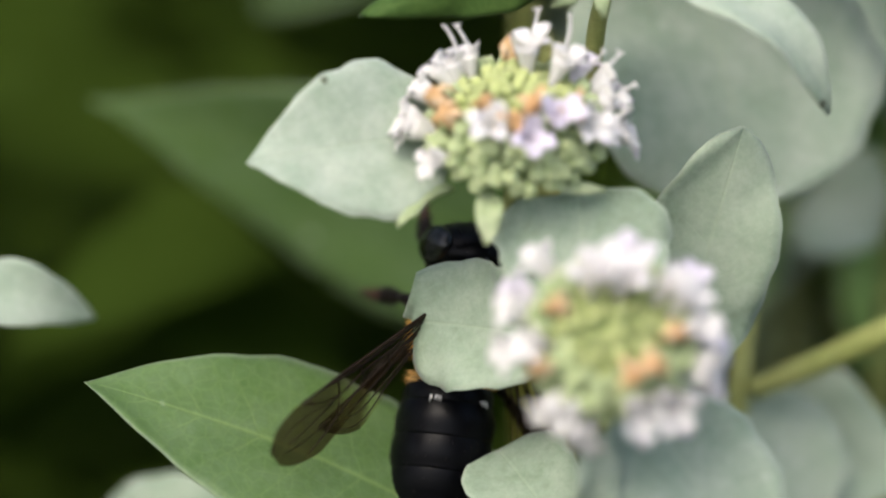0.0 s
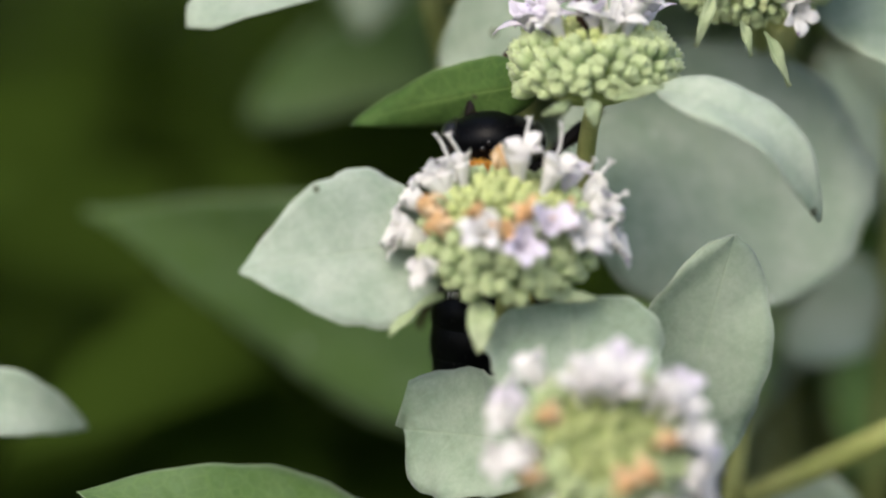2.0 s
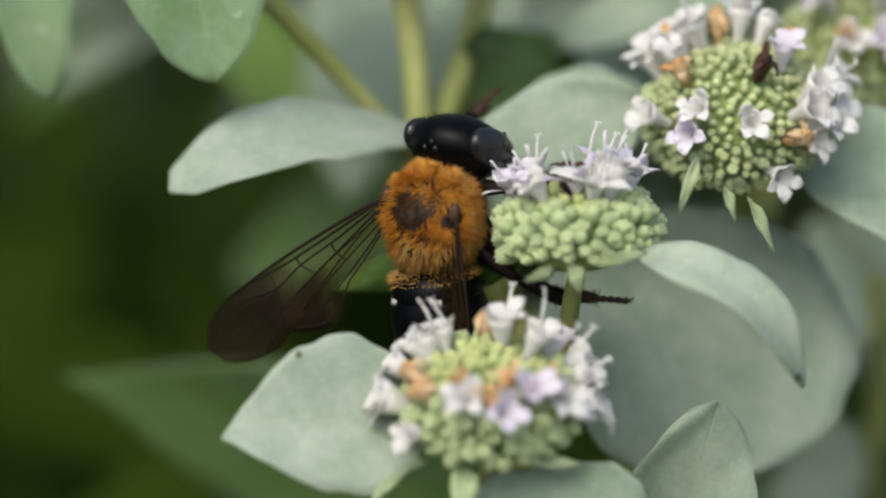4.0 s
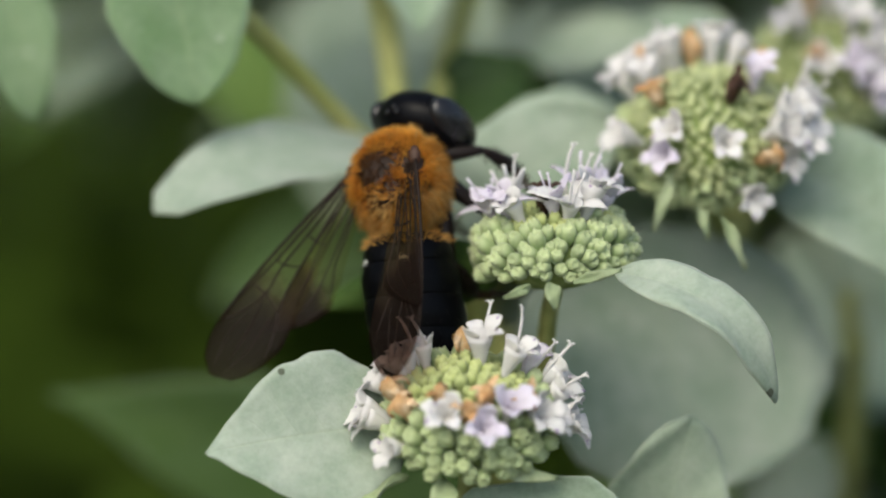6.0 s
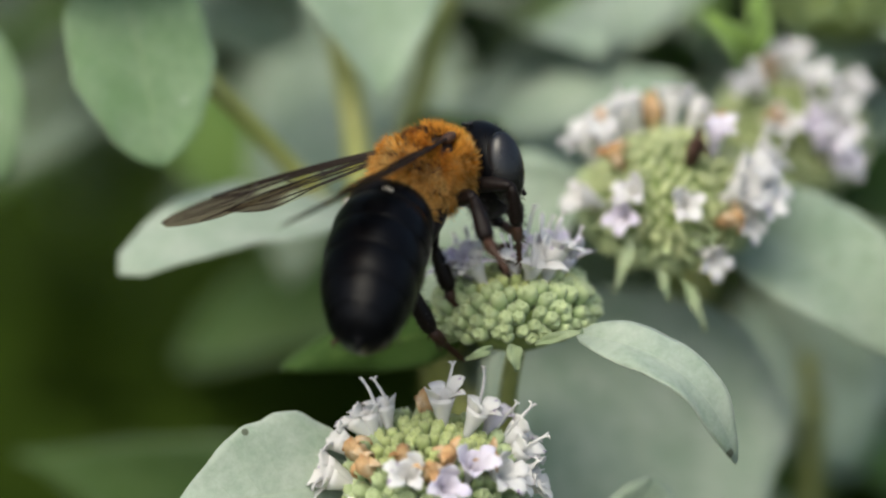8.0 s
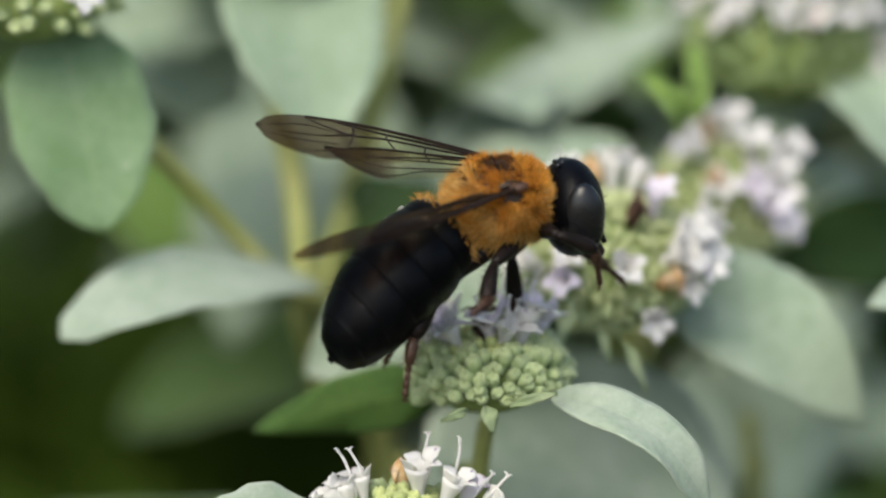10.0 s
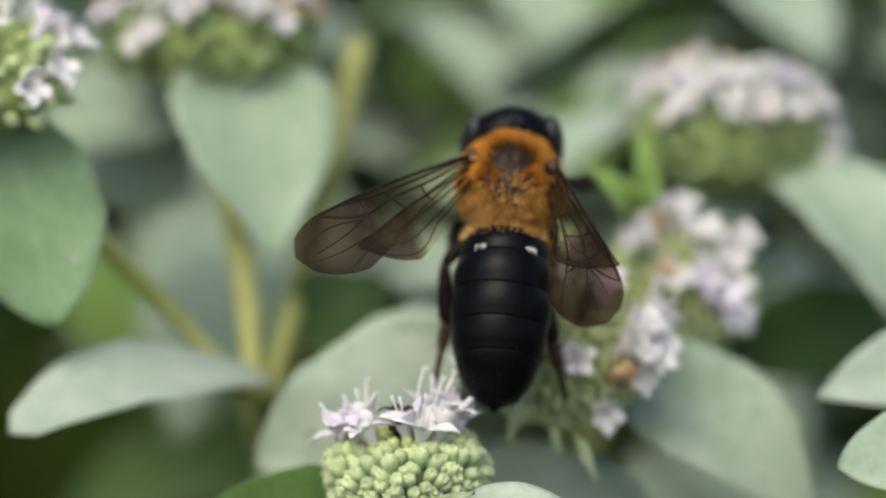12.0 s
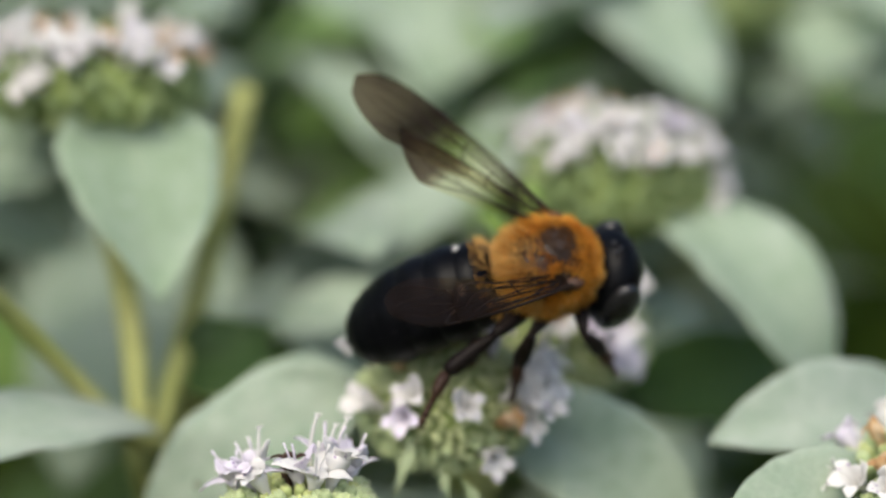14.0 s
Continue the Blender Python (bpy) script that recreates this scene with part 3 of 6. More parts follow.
# ---- the mint that the bee works first ----
mint_b = thing("mint_stem", (7.5, 4.5, GROUND), "mint stem with lilac florets on flat green head, drooping leaf", "mint plant", HEADS_GROUP)
add_stem(mint_b, down_from((7.6, 4.1, -4.7), (-6, 25)), 0.75)
flower_head(mint_b, (7.5, 4.5, -2.5), (-0.05, 0.17, 0.98), 5.4, 3.2, [(172, 54, 'v'), (203, 43, 'l'), (232, 46, 'w'), (162, 33, 's'), (273, 30, 'v'), (289, 40, 's'), (315, 41, 'w'), (8, 49, 'v'), (248, 23, 'd'), (14, 23, 'v'), (168, 42, 'v')],
            buds=260, seed=2, bud_size=0.96, reach=116, rise=0.95, spikes=[(19, 28), (41, 16), (160, 30), (16, 33)])
add_leaf(mint_b, (11.8, 0.2, -2.7), (23.7, -4.3, -9.9), (0.50, 0.76, 0.39), 4.5, blunt=0.7, sag=3.0, cup=0.10, hook=1.6, wave=0.3)
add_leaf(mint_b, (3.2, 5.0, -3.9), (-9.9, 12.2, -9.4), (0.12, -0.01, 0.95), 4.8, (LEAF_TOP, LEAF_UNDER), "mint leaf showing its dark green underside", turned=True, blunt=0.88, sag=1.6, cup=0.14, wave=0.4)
add_bract(mint_b, (7.1, -2.9, -2.4), (7.4, -4.2, -3.9), (1.00, 0.25, 0.13), 1.15)
add_bract(mint_b, (5.7, -3.0, -2.7), (3.9, -4.1, -3.1), (0.10, 0.50, 0.89), 0.7)
add_bract(mint_b, (8.7, -2.9, -2.4), (12.2, -2.3, -1.6), (0.00, 0.50, 0.89), 0.75)

# ---- the mint with the double head, where the bee goes next ----
mint_c = thing("mint_stem", (18.9, 12.2, GROUND), "mint stem with large domed head of white florets and broad leaves", "mint plant", HEADS_GROUP)
add_stem(mint_c, [(19.2, 19.8, -1.8), (21.2, 29.5, -9.9), (23.7, 54.4, -23.7), (26.3, 80.3, -51.1), (18.9, 12.2, GROUND)], 0.95)
flower_head(mint_c, (19.2, 18.3, 1.8), (0.00, -0.41, 0.91), 6.6, 5.4, [(210, 69, 'w'), (239, 48, 'w'), (237, 63, 'l'), (281, 51, 'w'), (292, 91, 'w'), (149, 64, 'w'), (157, 71, 'w'), (167, 47, 'w'), (138, 57, 'o'), (135, 55, 'w'), (125, 51, 'w'), (118, 48, 'w'), (192, 39, 'o'), (87, 44, 'w'), (67, 46, 'w'), (103, 45, 'o'), (10, 34, 'l'), (35, 41, 'o'), (340, 55, 'w'), (322, 56, 'w'), (348, 69, 'w'), (329, 74, 'w'), (9, 75, 'w'), (320, 76, 'w'), (309, 72, 'o'), (318, 19, 'd')],
            buds=440, seed=3, bud_size=0.74, youth=84, spikes=[(14, 71), (8, 76), (13, 69), (129, 52)])
add_leaf(mint_c, (24.2, 23.2, -0.6), (39.4, 16.2, -9.3), (0.40, 0.68, 0.62), 10.5, blunt=0.88, sag=1.6, cup=0.10, hook=2.2, wave=0.5)
add_leaf(mint_c, (12.4, 20.2, 2.9), (-3.8, 22.0, -8.0), (-0.50, 0.41, 0.79), 9.5, (LEAF_TOP, LEAF_UNDER), blunt=0.8, sag=2.2, cup=0.02, wave=0.4)
add_bract(mint_c, (16.3, 11.1, 1.2), (14.9, 8.9, -2.3), (1.00, 0.25, 0.13), 0.9)
add_bract(mint_c, (19.9, 10.2, -1.6), (21.7, 8.1, -5.0), (1.00, 0.10, -0.35), 0.85)
add_bract(mint_c, (18.2, 10.4, -0.9), (18.9, 8.7, -2.9), (1.00, 0.19, -0.06), 0.7)

mint_c2 = thing("mint_stem", (29.1, 28.4, GROUND), "mint stem with pale green head of white and lilac florets", "mint plant", HEADS_GROUP)
add_stem(mint_c2, down_from((29.2, 34.2, -0.6), (5, 130)), 0.9)
flower_head(mint_c2, (29.5, 33.2, 2.7), (0.07, -0.29, 0.95), 6.2, 5, [(258, 54, 'w'), (285, 52, 'l'), (303, 19, 'w'), (308, 37, 'w'), (296, 73, 'l'), (300, 80, 'w'), (248, 48, 'o'), (289, 64, 'l'), (105, 8, 'w'), (351, 33, 'w'), (207, 30, 'w'), (160, 23, 'o'), (302, 55, 'w'), (134, 17, 'w')],
            buds=300, seed=4, bud_size=0.78, youth=80)
add_leaf(mint_c2, (25.4, 28.8, 9.6), (22.2, 26.4, 14.5), (0.70, 0.54, 0.04), 2.6, (LEAF_YOUNG, LEAF_YOUNG), "small young bright green leaf")
add_leaf(mint_c2, (25.7, 31.3, 8.9), (26.4, 33.3, 15.3), (1.00, 0.44, 0.07), 2.4, (LEAF_YOUNG, LEAF_YOUNG), "small young bright green leaf")

# ---- the near mint, out of focus, whose face is turned to the lens ----
mint_d = thing("mint_stem", (7.7, -25.2, GROUND), "mint stem with round face-on head of white florets and broad leaves", "mint plant", HEADS_GROUP)
add_stem(mint_d, down_from((7.7, -20.0, -22.4), (5, 60)), 0.8)
flower_head(mint_d, (7.8, -21.8, -20.6), (0.04, -0.70, 0.72), 5.2, 3.6, [(158, 85, 'l'), (168, 88, 'w'), (138, 79, 'w'), (192, 96, 'w'), (199, 66, 'w'), (170, 46, 'o'), (131, 30, 'w'), (107, 29, 'w'), (80, 22, 'w'), (70, 38, 'l'), (29, 42, 'w'), (15, 57, 'w'), (35, 76, 'l'), (0, 86, 'l'), (348, 45, 'o'), (352, 63, 'w'), (344, 86, 'w'), (309, 47, 'o'), (289, 50, 'o'), (334, 94, 'w'), (308, 84, 'w'), (282, 77, 'w'), (246, 87, 'w'), (231, 90, 'w'), (257, 107, 'w'), (216, 74, 'o')],
            buds=190, seed=5)
add_leaf(mint_d, (6.4, -13.0, -23.1), (5.7, -6.4, -16.0), (1.00, 0.00, 0.00), 12.4, blunt=0.28, sag=-1.2, cup=0.06, wave=0.5)
add_leaf(mint_d, (4.4, -10.5, -25.1), (-6.0, -1.8, -27.9), (0.15, 0.45, 0.90), 9.6, blunt=0.27, sag=-1.0, cup=0.06, wave=0.7)
add_leaf(mint_d, (9.2, -15.3, -27.1), (16.6, -20.8, -37.2), (0.85, 0.44, 0.38), 11.5, blunt=0.3, sag=0.8, cup=0.06)
add_leaf(mint_d, (5.1, -11.3, -40.8), (0.3, -3.7, -37.1), (0.90, 0.34, 0.41), 8.0, blunt=0.3, sag=0.8)
add_leaf(mint_d, (7.2, -20.0, -28.1), (6.3, -20.1, -35.2), (1.00, 0.19, -0.06), 3.2, blunt=0.8)

# ---- leafy stems around and behind ----
LEAFY = "leafy mint stems"


def leafy(base, label):
    return thing("leafy_stem", base, label, "mint plant", LEAFY)


behind_d = leafy((26.0, 45.0, GROUND), "leafy mint stem with pale broad leaves and yellow-green stem")
add_stem(behind_d, [(20.1, 23.0, -28.7), (19.5, 20.9, -35.3)] + down_from((18.8, 18.6, -42.3), (0, 15)), 0.95)
add_stem(behind_d, [(19.9, 17.6, -41.4), (24.7, 15.9, -38.3), (34.9, 14.5, -32.4)], 1.0)
add_stem(behind_d, [(32.2, 41.9, -18.2), (32.8, 42.1, -24.2), (33.1, 44.1, -30.9), (32.0, 60.0, -120.0), (26.0, 45.0, GROUND)], 0.9)
add_leaf(behind_d, (13.1, -0.4, -33.6), (17.5, 2.7, -14.5), (1.00, 0.03, -0.22), 10.0, blunt=0.6, sag=-0.6, cup=0.04, wave=0.6)
add_leaf(behind_d, (14.9, 26.0, -7.4), (18.7, 14.8, -25.6), (1.00, 0.32, 0.00), 25.0, blunt=0.54, sag=1.0, cup=0.03, wave=0.5)
add_leaf(behind_d, (20.0, 25.0, -48.0), (32.0, 19.0, -50.0), (-0.20, 0.75, 0.70), 12)
add_leaf(behind_d, (18.1, 19.9, -42.4), (23.8, 13.4, -54.2), (0.90, 0.47, 0.16), 12)
add_leaf(behind_d, (31.4, 42.2, -38.5), (26.4, 50.4, -37.3), (0.30, 0.66, 0.73), 10)

behind_a = leafy((16.0, 110.0, GROUND), "leafy mint stem with long dull green leaf")
add_stem(behind_a, [(3.4, 39.5, -38.6), (5.8, 43.6, -50.3), (16.0, 110.0, GROUND)], 0.8)
add_leaf(behind_a, (3.8, 36.7, -39.0), (-33.0, 45.4, -28.7), (0.35, -0.29, 1.04), 21, (LEAF_GREEN, LEAF_UNDER), "long dull green mint leaf", blunt=1.3, sag=-2.2, cup=0.05)

front_left = leafy((-5.0, 25.0, GROUND), "leafy mint stem with fresh green pointed leaf")
add_stem(front_left, down_from((-2.8, -3.7, -43.7), (0, 15)), 0.8)
add_leaf(front_left, (-3.0, -4.4, -42.7), (-29.2, -4.9, -31.3), (-0.25, 0.77, 0.59), 15.5, (LEAF_GREEN, LEAF_UNDER), "fresh green mint leaf with white flecks", blunt=0.96, sag=1.6, cup=0.03, wave=0.3)
add_leaf(front_left, (-19.2, 14.0, -52.5), (-30.5, 19.1, -52.9), (0.10, 0.66, 0.73), 7)
add_leaf(front_left, (-43.6, 10.3, -31.5), (-29.9, 12.3, -33.4), (0.15, 0.66, 0.73), 5.4, sag=3.2, hook=1.0, blunt=0.8)

upper_left = leafy((-52.0, 70.0, GROUND), "leafy mint stem with pale hanging leaves and flower head")
add_stem(upper_left, [(-23.2, 24.8, 21.4), (-48.6, 40.7, 13.5), (-150.0, 200.0, GROUND)], 0.7)
add_leaf(upper_left, (-22.7, 24.2, 19.4), (-18.8, 16.8, 4.9), (1.00, 0.06, -0.13), 11.0, (LEAF_DULL, LEAF_UNDER), blunt=0.66, sag=0.9, cup=0.05)
add_leaf(upper_left, (-35.1, 34.9, 11.9), (-32.2, 28.4, 0.0), (1.00, 0.10, -0.03), 6, (LEAF_DULL, LEAF_UNDER), blunt=0.64)
flower_head(upper_left, (-24.3, 22.5, 22.4), (0.00, -0.12, 0.99), 6.5, 4.5, ring(9, 11, 70) + ring(19, 5, 40), buds=110, seed=9)

centre_back = leafy((-28.0, 75.0, GROUND), "branching mint stem with pale leaves on yellow-green stalks")
add_stem(centre_back, [(-4.4, 29.3, -5.2), (-2.0, 36.3, -16.0), (2.7, 52.3, -31.5), (10.0, 150.0, GROUND)], 1.1)
add_stem(centre_back, [(-4.6, 29.6, -4.3), (-11.1, 27.0, 3.8), (-16.3, 23.9, 10.5)], 0.8)
add_stem(centre_back, [(-3.9, 29.3, -5.2), (-4.8, 35.0, 4.3), (-7.4, 46.2, 14.4)], 1.1)
add_stem(centre_back, [(-3.3, 30.5, -5.6), (0.8, 40.6, 5.1), (4.5, 47.9, 19.6)], 1.05)
add_leaf(centre_back, (-2.8, 27.5, -2.8), (-21.7, 13.4, -1.6), (0.10, 0.96, 0.21), 7.6, (LEAF_TOP, LEAF_UNDER), sag=2.6, cup=0.04, blunt=0.42, hook=1.0)
add_leaf(centre_back, (-5.9, 40.3, 20.5), (-2.2, 28.1, 7.3), (1.00, 0.16, -0.16), 13.0, (LEAF_MID, LEAF_UNDER), blunt=0.96, sag=1.0)
add_leaf(centre_back, (-1.0, 36.1, -0.7), (6.2, 36.6, 1.0), (0.10, 0.56, 0.76), 7, (LEAF_SHADE, LEAF_SHADE), "mint leaf with shade put into its dark green colour", sag=1.0)
add_leaf(centre_back, (3.1, 53.6, -3.2), (29.2, 65.1, 10.0), (-0.24, 0.91, 0.33), 8.5, (LEAF_TOP, LEAF_UNDER), sag=1.6, cup=0.05, blunt=0.7)
add_leaf(centre_back, (-9.4, 51.2, 5.5), (-20.4, 59.0, 13.3), (-0.50, 0.53, 0.67), 9, (LEAF_MID, LEAF_UNDER))
add_leaf(centre_back, (0.9, 41.5, -0.2), (8.9, 43.3, -2.6), (0.10, 0.56, 0.76), 5.0, (LEAF_SHADE, LEAF_SHADE), "mint leaf with shade put into its dark green colour")
add_leaf(centre_back, (13.7, 28.5, 0.4), (0.9, 22.6, -1.6), (0.20, 0.77, 0.59), 6.5, (LEAF_MID, LEAF_UNDER), sag=1.2, blunt=0.64)

add_leaf(centre_back, (22.2, 40.7, 4.2), (4.6, 44.5, -0.9), (-0.02, 0.97, 0.24), 7.5, sag=1.2, blunt=0.6)

add_leaf(centre_back, (6.2, 72.0, -22.8), (-21.2, 85.5, -32.9), (-0.09, 0.98, 0.20), 18.0, (LEAF_GREEN, LEAF_UNDER), "broad green mint leaf", sag=1.5, blunt=0.55)

# ---- far flower stems ----
FAR = "out-of-focus mint flower stems"
mint_e = thing("mint_stem", (34.2, 43.1, GROUND), "mint stem with broad head of white florets, out of focus", "mint plant", FAR)
add_stem(mint_e, down_from((34.0, 42.7, 8.9), (10, 140)), 0.9)
flower_head(mint_e, (34.2, 43.1, 12.8), (0.05, 0.10, 0.99), 7.6, 5.6, [(234, 73, 'w'), (181, 50, 'l'), (246, 51, 'w'), (281, 42, 'w'), (283, 72, 'w'), (290, 68, 'o'), (329, 63, 'w'), (342, 87, 'w'), (258, 34, 'o'), (187, 41, 'o'), (327, 46, 'w'), (232, 49, 'l'), (349, 109, 'w'), (333, 101, 'w'), (171, 64, 'w'), (268, 54, 'w'), (251, 44, 'w'), (308, 45, 'l')] + ring(33, 13, 45, "wowo") + ring(35, 15, 66, "wwow"),
            buds=190, seed=6, joined=True, reach=125)
add_leaf(mint_e, (37.4, 40.1, 11.7), (50.6, 33.0, -1.9), (0.55, 0.71, 0.40), 10, (LEAF_MID, LEAF_UNDER), sag=3.0, hook=1.2, blunt=0.64)
add_leaf(mint_e, (34.1, 40.1, -4.3), (52.0, 50.5, -4.6), (0.10, 0.56, 0.76), 8, (LEAF_SHADE, LEAF_SHADE), "mint leaf with shade put into its dark green colour", sag=1.0)
add_leaf(mint_e, (37.4, 43.8, 7.0), (28.3, 43.4, 5.7), (0.20, 0.56, 0.76), 5, (LEAF_MID, LEAF_UNDER))
add_leaf(mint_e, (41.9, 49.3, -0.3), (34.3, 48.2, -3.8), (0.20, 0.56, 0.76), 6, (LEAF_MID, LEAF_UNDER))

mint_f = thing("mint_stem", (-7.3, 43.0, GROUND), "mint stem with wide head of white florets, out of focus", "mint plant", FAR)
add_stem(mint_f, down_from((-7.3, 42.5, 17.6), (30, 220)), 0.8)
flower_head(mint_f, (-7.3, 43.0, 20.8), (0.00, 0.17, 0.98), 8.5, 4.6, [(240, 86, 'w'), (236, 92, 'w'), (264, 57, 'w'), (287, 64, 'w'), (283, 52, 'o'), (309, 78, 'w'), (327, 64, 'w'), (2, 62, 'w'), (207, 75, 'l'), (181, 67, 'w'), (301, 58, 'l'), (249, 62, 'w'), (273, 55, 'w'), (325, 54, 'o'), (181, 63, 'w'), (197, 55, 'o')] + ring(34, 13, 45, "wowo") + ring(36, 15, 66, "wwow"),
            buds=190, seed=7, joined=True, reach=125)
add_leaf(mint_f, (-8.2, 48.9, 14.5), (-21.6, 50.3, 10.9), (0.10, 0.66, 0.73), 9, (LEAF_MID, LEAF_UNDER))
add_leaf(mint_f, (-22.8, 41.6, 16.4), (-14.2, 39.3, 17.3), (0.10, 0.66, 0.73), 4, (LEAF_MID, LEAF_UNDER))

mint_t = thing("mint_stem", (45.8, 84.4, GROUND), "mint stem with white-flowered head far behind, out of focus", "mint plant", FAR)
add_stem(mint_t, down_from((45.8, 83.9, 15.2), (0, 30)), 0.9)
flower_head(mint_t, (45.8, 84.4, 18.7), (0.00, 0.14, 0.99), 8, 5, ring(41, 18, 70) + ring(42, 12, 45), buds=120, seed=8, joined=True)
add_leaf(mint_t, (52.0, 81.1, 16.5), (64.0, 79.4, 11.2), (0.20, 0.72, 0.61), 9, (LEAF_MID, LEAF_UNDER))
add_leaf(mint_t, (50.9, 87.2, 11.1), (57.4, 84.7, 3.3), (0.70, 0.63, 0.32), 5, (LEAF_MID, LEAF_UNDER))
add_leaf(mint_t, (18.4, 87.0, 18.6), (24.0, 78.4, 8.2), (1.00, 0.35, 0.10), 8, (LEAF_MID, LEAF_UNDER))

mint_p = thing("mint_stem", (53.1, 5.8, GROUND), "mint stem with spotted lilac-white florets at the bed's edge", "mint plant", HEADS_GROUP)
add_stem(mint_p, down_from((53.1, 6.4, -4.3), (5, 30)), 0.8)
flower_head(mint_p, (53.1, 5.8, -1.6), (0.00, -0.21, 0.98), 5.5, 4, ring(51, 14, 72, "wwwl") + ring(52, 5, 40, "wo"), buds=140, seed=10)
add_leaf(mint_p, (52.1, 5.4, -2.7), (38.7, 1.6, -1.5), (0.05, 0.74, 0.65), 8.0, blunt=0.64, sag=1.0, wave=0.2)
add_leaf(mint_p, (56.8, 25.2, -1.9), (38.7, 15.1, -0.6), (0.10, 0.82, 0.58), 8.5, sag=2.4, blunt=0.8)


# ---- the bee: a large dark resin bee with an orange furred thorax ----
def shell_material(name, base, rough, spec, depth):
    m, nt, b, out = material(name)
    grain = noise_at(nt, 2600, 4, 0.75)
    drift = noise_at(nt, 380, 4)
    col = blend(nt, drift, base, tuple(2.2 * v for v in base))
    nt.links.new(col, b.inputs["Base Color"])
    r = nt.nodes.new("ShaderNodeMapRange")
    r.inputs["To Min"].default_value, r.inputs["To Max"].default_value = rough - 0.1, rough + 0.15
    nt.links.new(drift, r.inputs["Value"])
    nt.links.new(r.outputs[0], b.inputs["Roughness"])
    b.inputs["Specular IOR Level"].default_value = spec
    bump(nt, b, grain, 0.6, depth)
    return m


def wing_material():
    """Smoky membrane: amber and clear at the root, dark brown towards the tip, finely creased."""
    m, nt, b, out = material("wing_membrane")
    uv = nt.nodes.new("ShaderNodeUVMap")
    uv.uv_map = "blade"
    sep = nt.nodes.new("ShaderNodeSeparateXYZ")
    nt.links.new(uv.outputs[0], sep.inputs[0])
    along = maths(nt, "ADD", sep.outputs[0], maths(nt, "MULTIPLY", maths(nt, "SUBTRACT", noise_at(nt, 380, 4), 0.5), 0.25))
    along = maths(nt, "ADD", along, maths(nt, "MULTIPLY", sep.outputs[1], -0.05))
    shade = ramp_value(nt, along, 0.48, 0.62)
    col = blend(nt, shade, (0.10, 0.075, 0.045), (0.018, 0.013, 0.010))
    nt.links.new(col, b.inputs["Base Color"])
    b.inputs["Roughness"].default_value, b.inputs["Specular IOR Level"].default_value = 0.36, 0.12
    bump(nt, b, noise_at(nt, 900, 3), 0.4, 0.00006)
    clear = nt.nodes.new("ShaderNodeBsdfTransparent")
    tint = blend(nt, shade, (0.975, 0.95, 0.86), (0.71, 0.61, 0.56))
    nt.links.new(tint, clear.inputs[0])
    mix = nt.nodes.new("ShaderNodeMixShader")
    r = nt.nodes.new("ShaderNodeMapRange")
    r.inputs["To Min"].default_value, r.inputs["To Max"].default_value = 0.02, 0.27
    nt.links.new(shade, r.inputs["Value"])
    nt.links.new(r.outputs[0], mix.inputs[0])
    nt.links.new(clear.outputs[0], mix.inputs[1])
    nt.links.new(b.outputs[0], mix.inputs[2])
    nt.links.new(mix.outputs[0], out.inputs["Surface"])
    return m


BLACK = shell_material("bee_shell", (0.0012, 0.0013, 0.0019), 0.32, 0.10, 0.00003)
BROWN = shell_material("bee_back", (0.022, 0.014, 0.010), 0.42, 0.35, 0.00005)
GLOSS = shell_material("bee_eye", (0.006, 0.006, 0.007), 0.25, 0.5, 0.00001)
LIMB = shell_material("bee_limb", (0.006, 0.004, 0.0035), 0.42, 0.16, 0.00005)
TARSUS = shell_material("bee_tarsus", (0.030, 0.014, 0.008), 0.5, 0.35, 0.00005)
WING = wing_material()
VEIN = shell_material("wing_vein", (0.008, 0.004, 0.002), 0.5, 0.2, 0.00002)
TUFT = {"island": True, "spec": 0.2, "share": 0.3, "low": (0.62, 0.54, 0.46), "high": (1.15, 1.12, 1.05)}
FUR = mottled("orange_fur", ((0.3, (0.56, 0.19, 0.014)), (0.7, (1.0, 0.56, 0.10))), 420, 0.6, **TUFT)
FUR_PALE = mottled("pale_fur", ((0.3, (0.66, 0.36, 0.08)), (0.7, (0.88, 0.64, 0.28))), 420, 0.6, **TUFT)
FUR_DARK = mottled("dark_fur", ((0.3, (0.035, 0.020, 0.010)), (0.7, (0.20, 0.085, 0.025))), 420, 0.6, **TUFT)

bee = thing("bee", (0, 0, 0), "large black bee with orange furry thorax and smoky brown wings", "bee")


def ball(bm, center, radii, seg=28, rings=18, shape=None):
    """An ellipsoid; shape may move each point of the unit sphere first."""
    rows = []
    for i in range(rings + 1):
        p = math.pi * i / rings
        rows.append([])
        for s in range(1 if i in (0, rings) else seg):
            a = 2 * math.pi * s / seg
            q = Vector((math.sin(p) * math.cos(a), math.sin(p) * math.sin(a), math.cos(p)))
            if shape:
                q = shape(q)
            rows[-1].append(bm.verts.new(Vector(center) + Vector((q.x * radii[0], q.y * radii[1], q.z * radii[2]))))
    for r, q in zip(rows, rows[1:]):
        for s in range(seg):
            t = (s + 1) % seg
            if len(r) == 1:
                f = bm.faces.new((r[0], q[s], q[t]))
            elif len(q) == 1:
                f = bm.faces.new((r[s], q[0], r[t]))
            else:
                f = bm.faces.new((r[s], q[s], q[t], r[t]))
            f.smooth = True


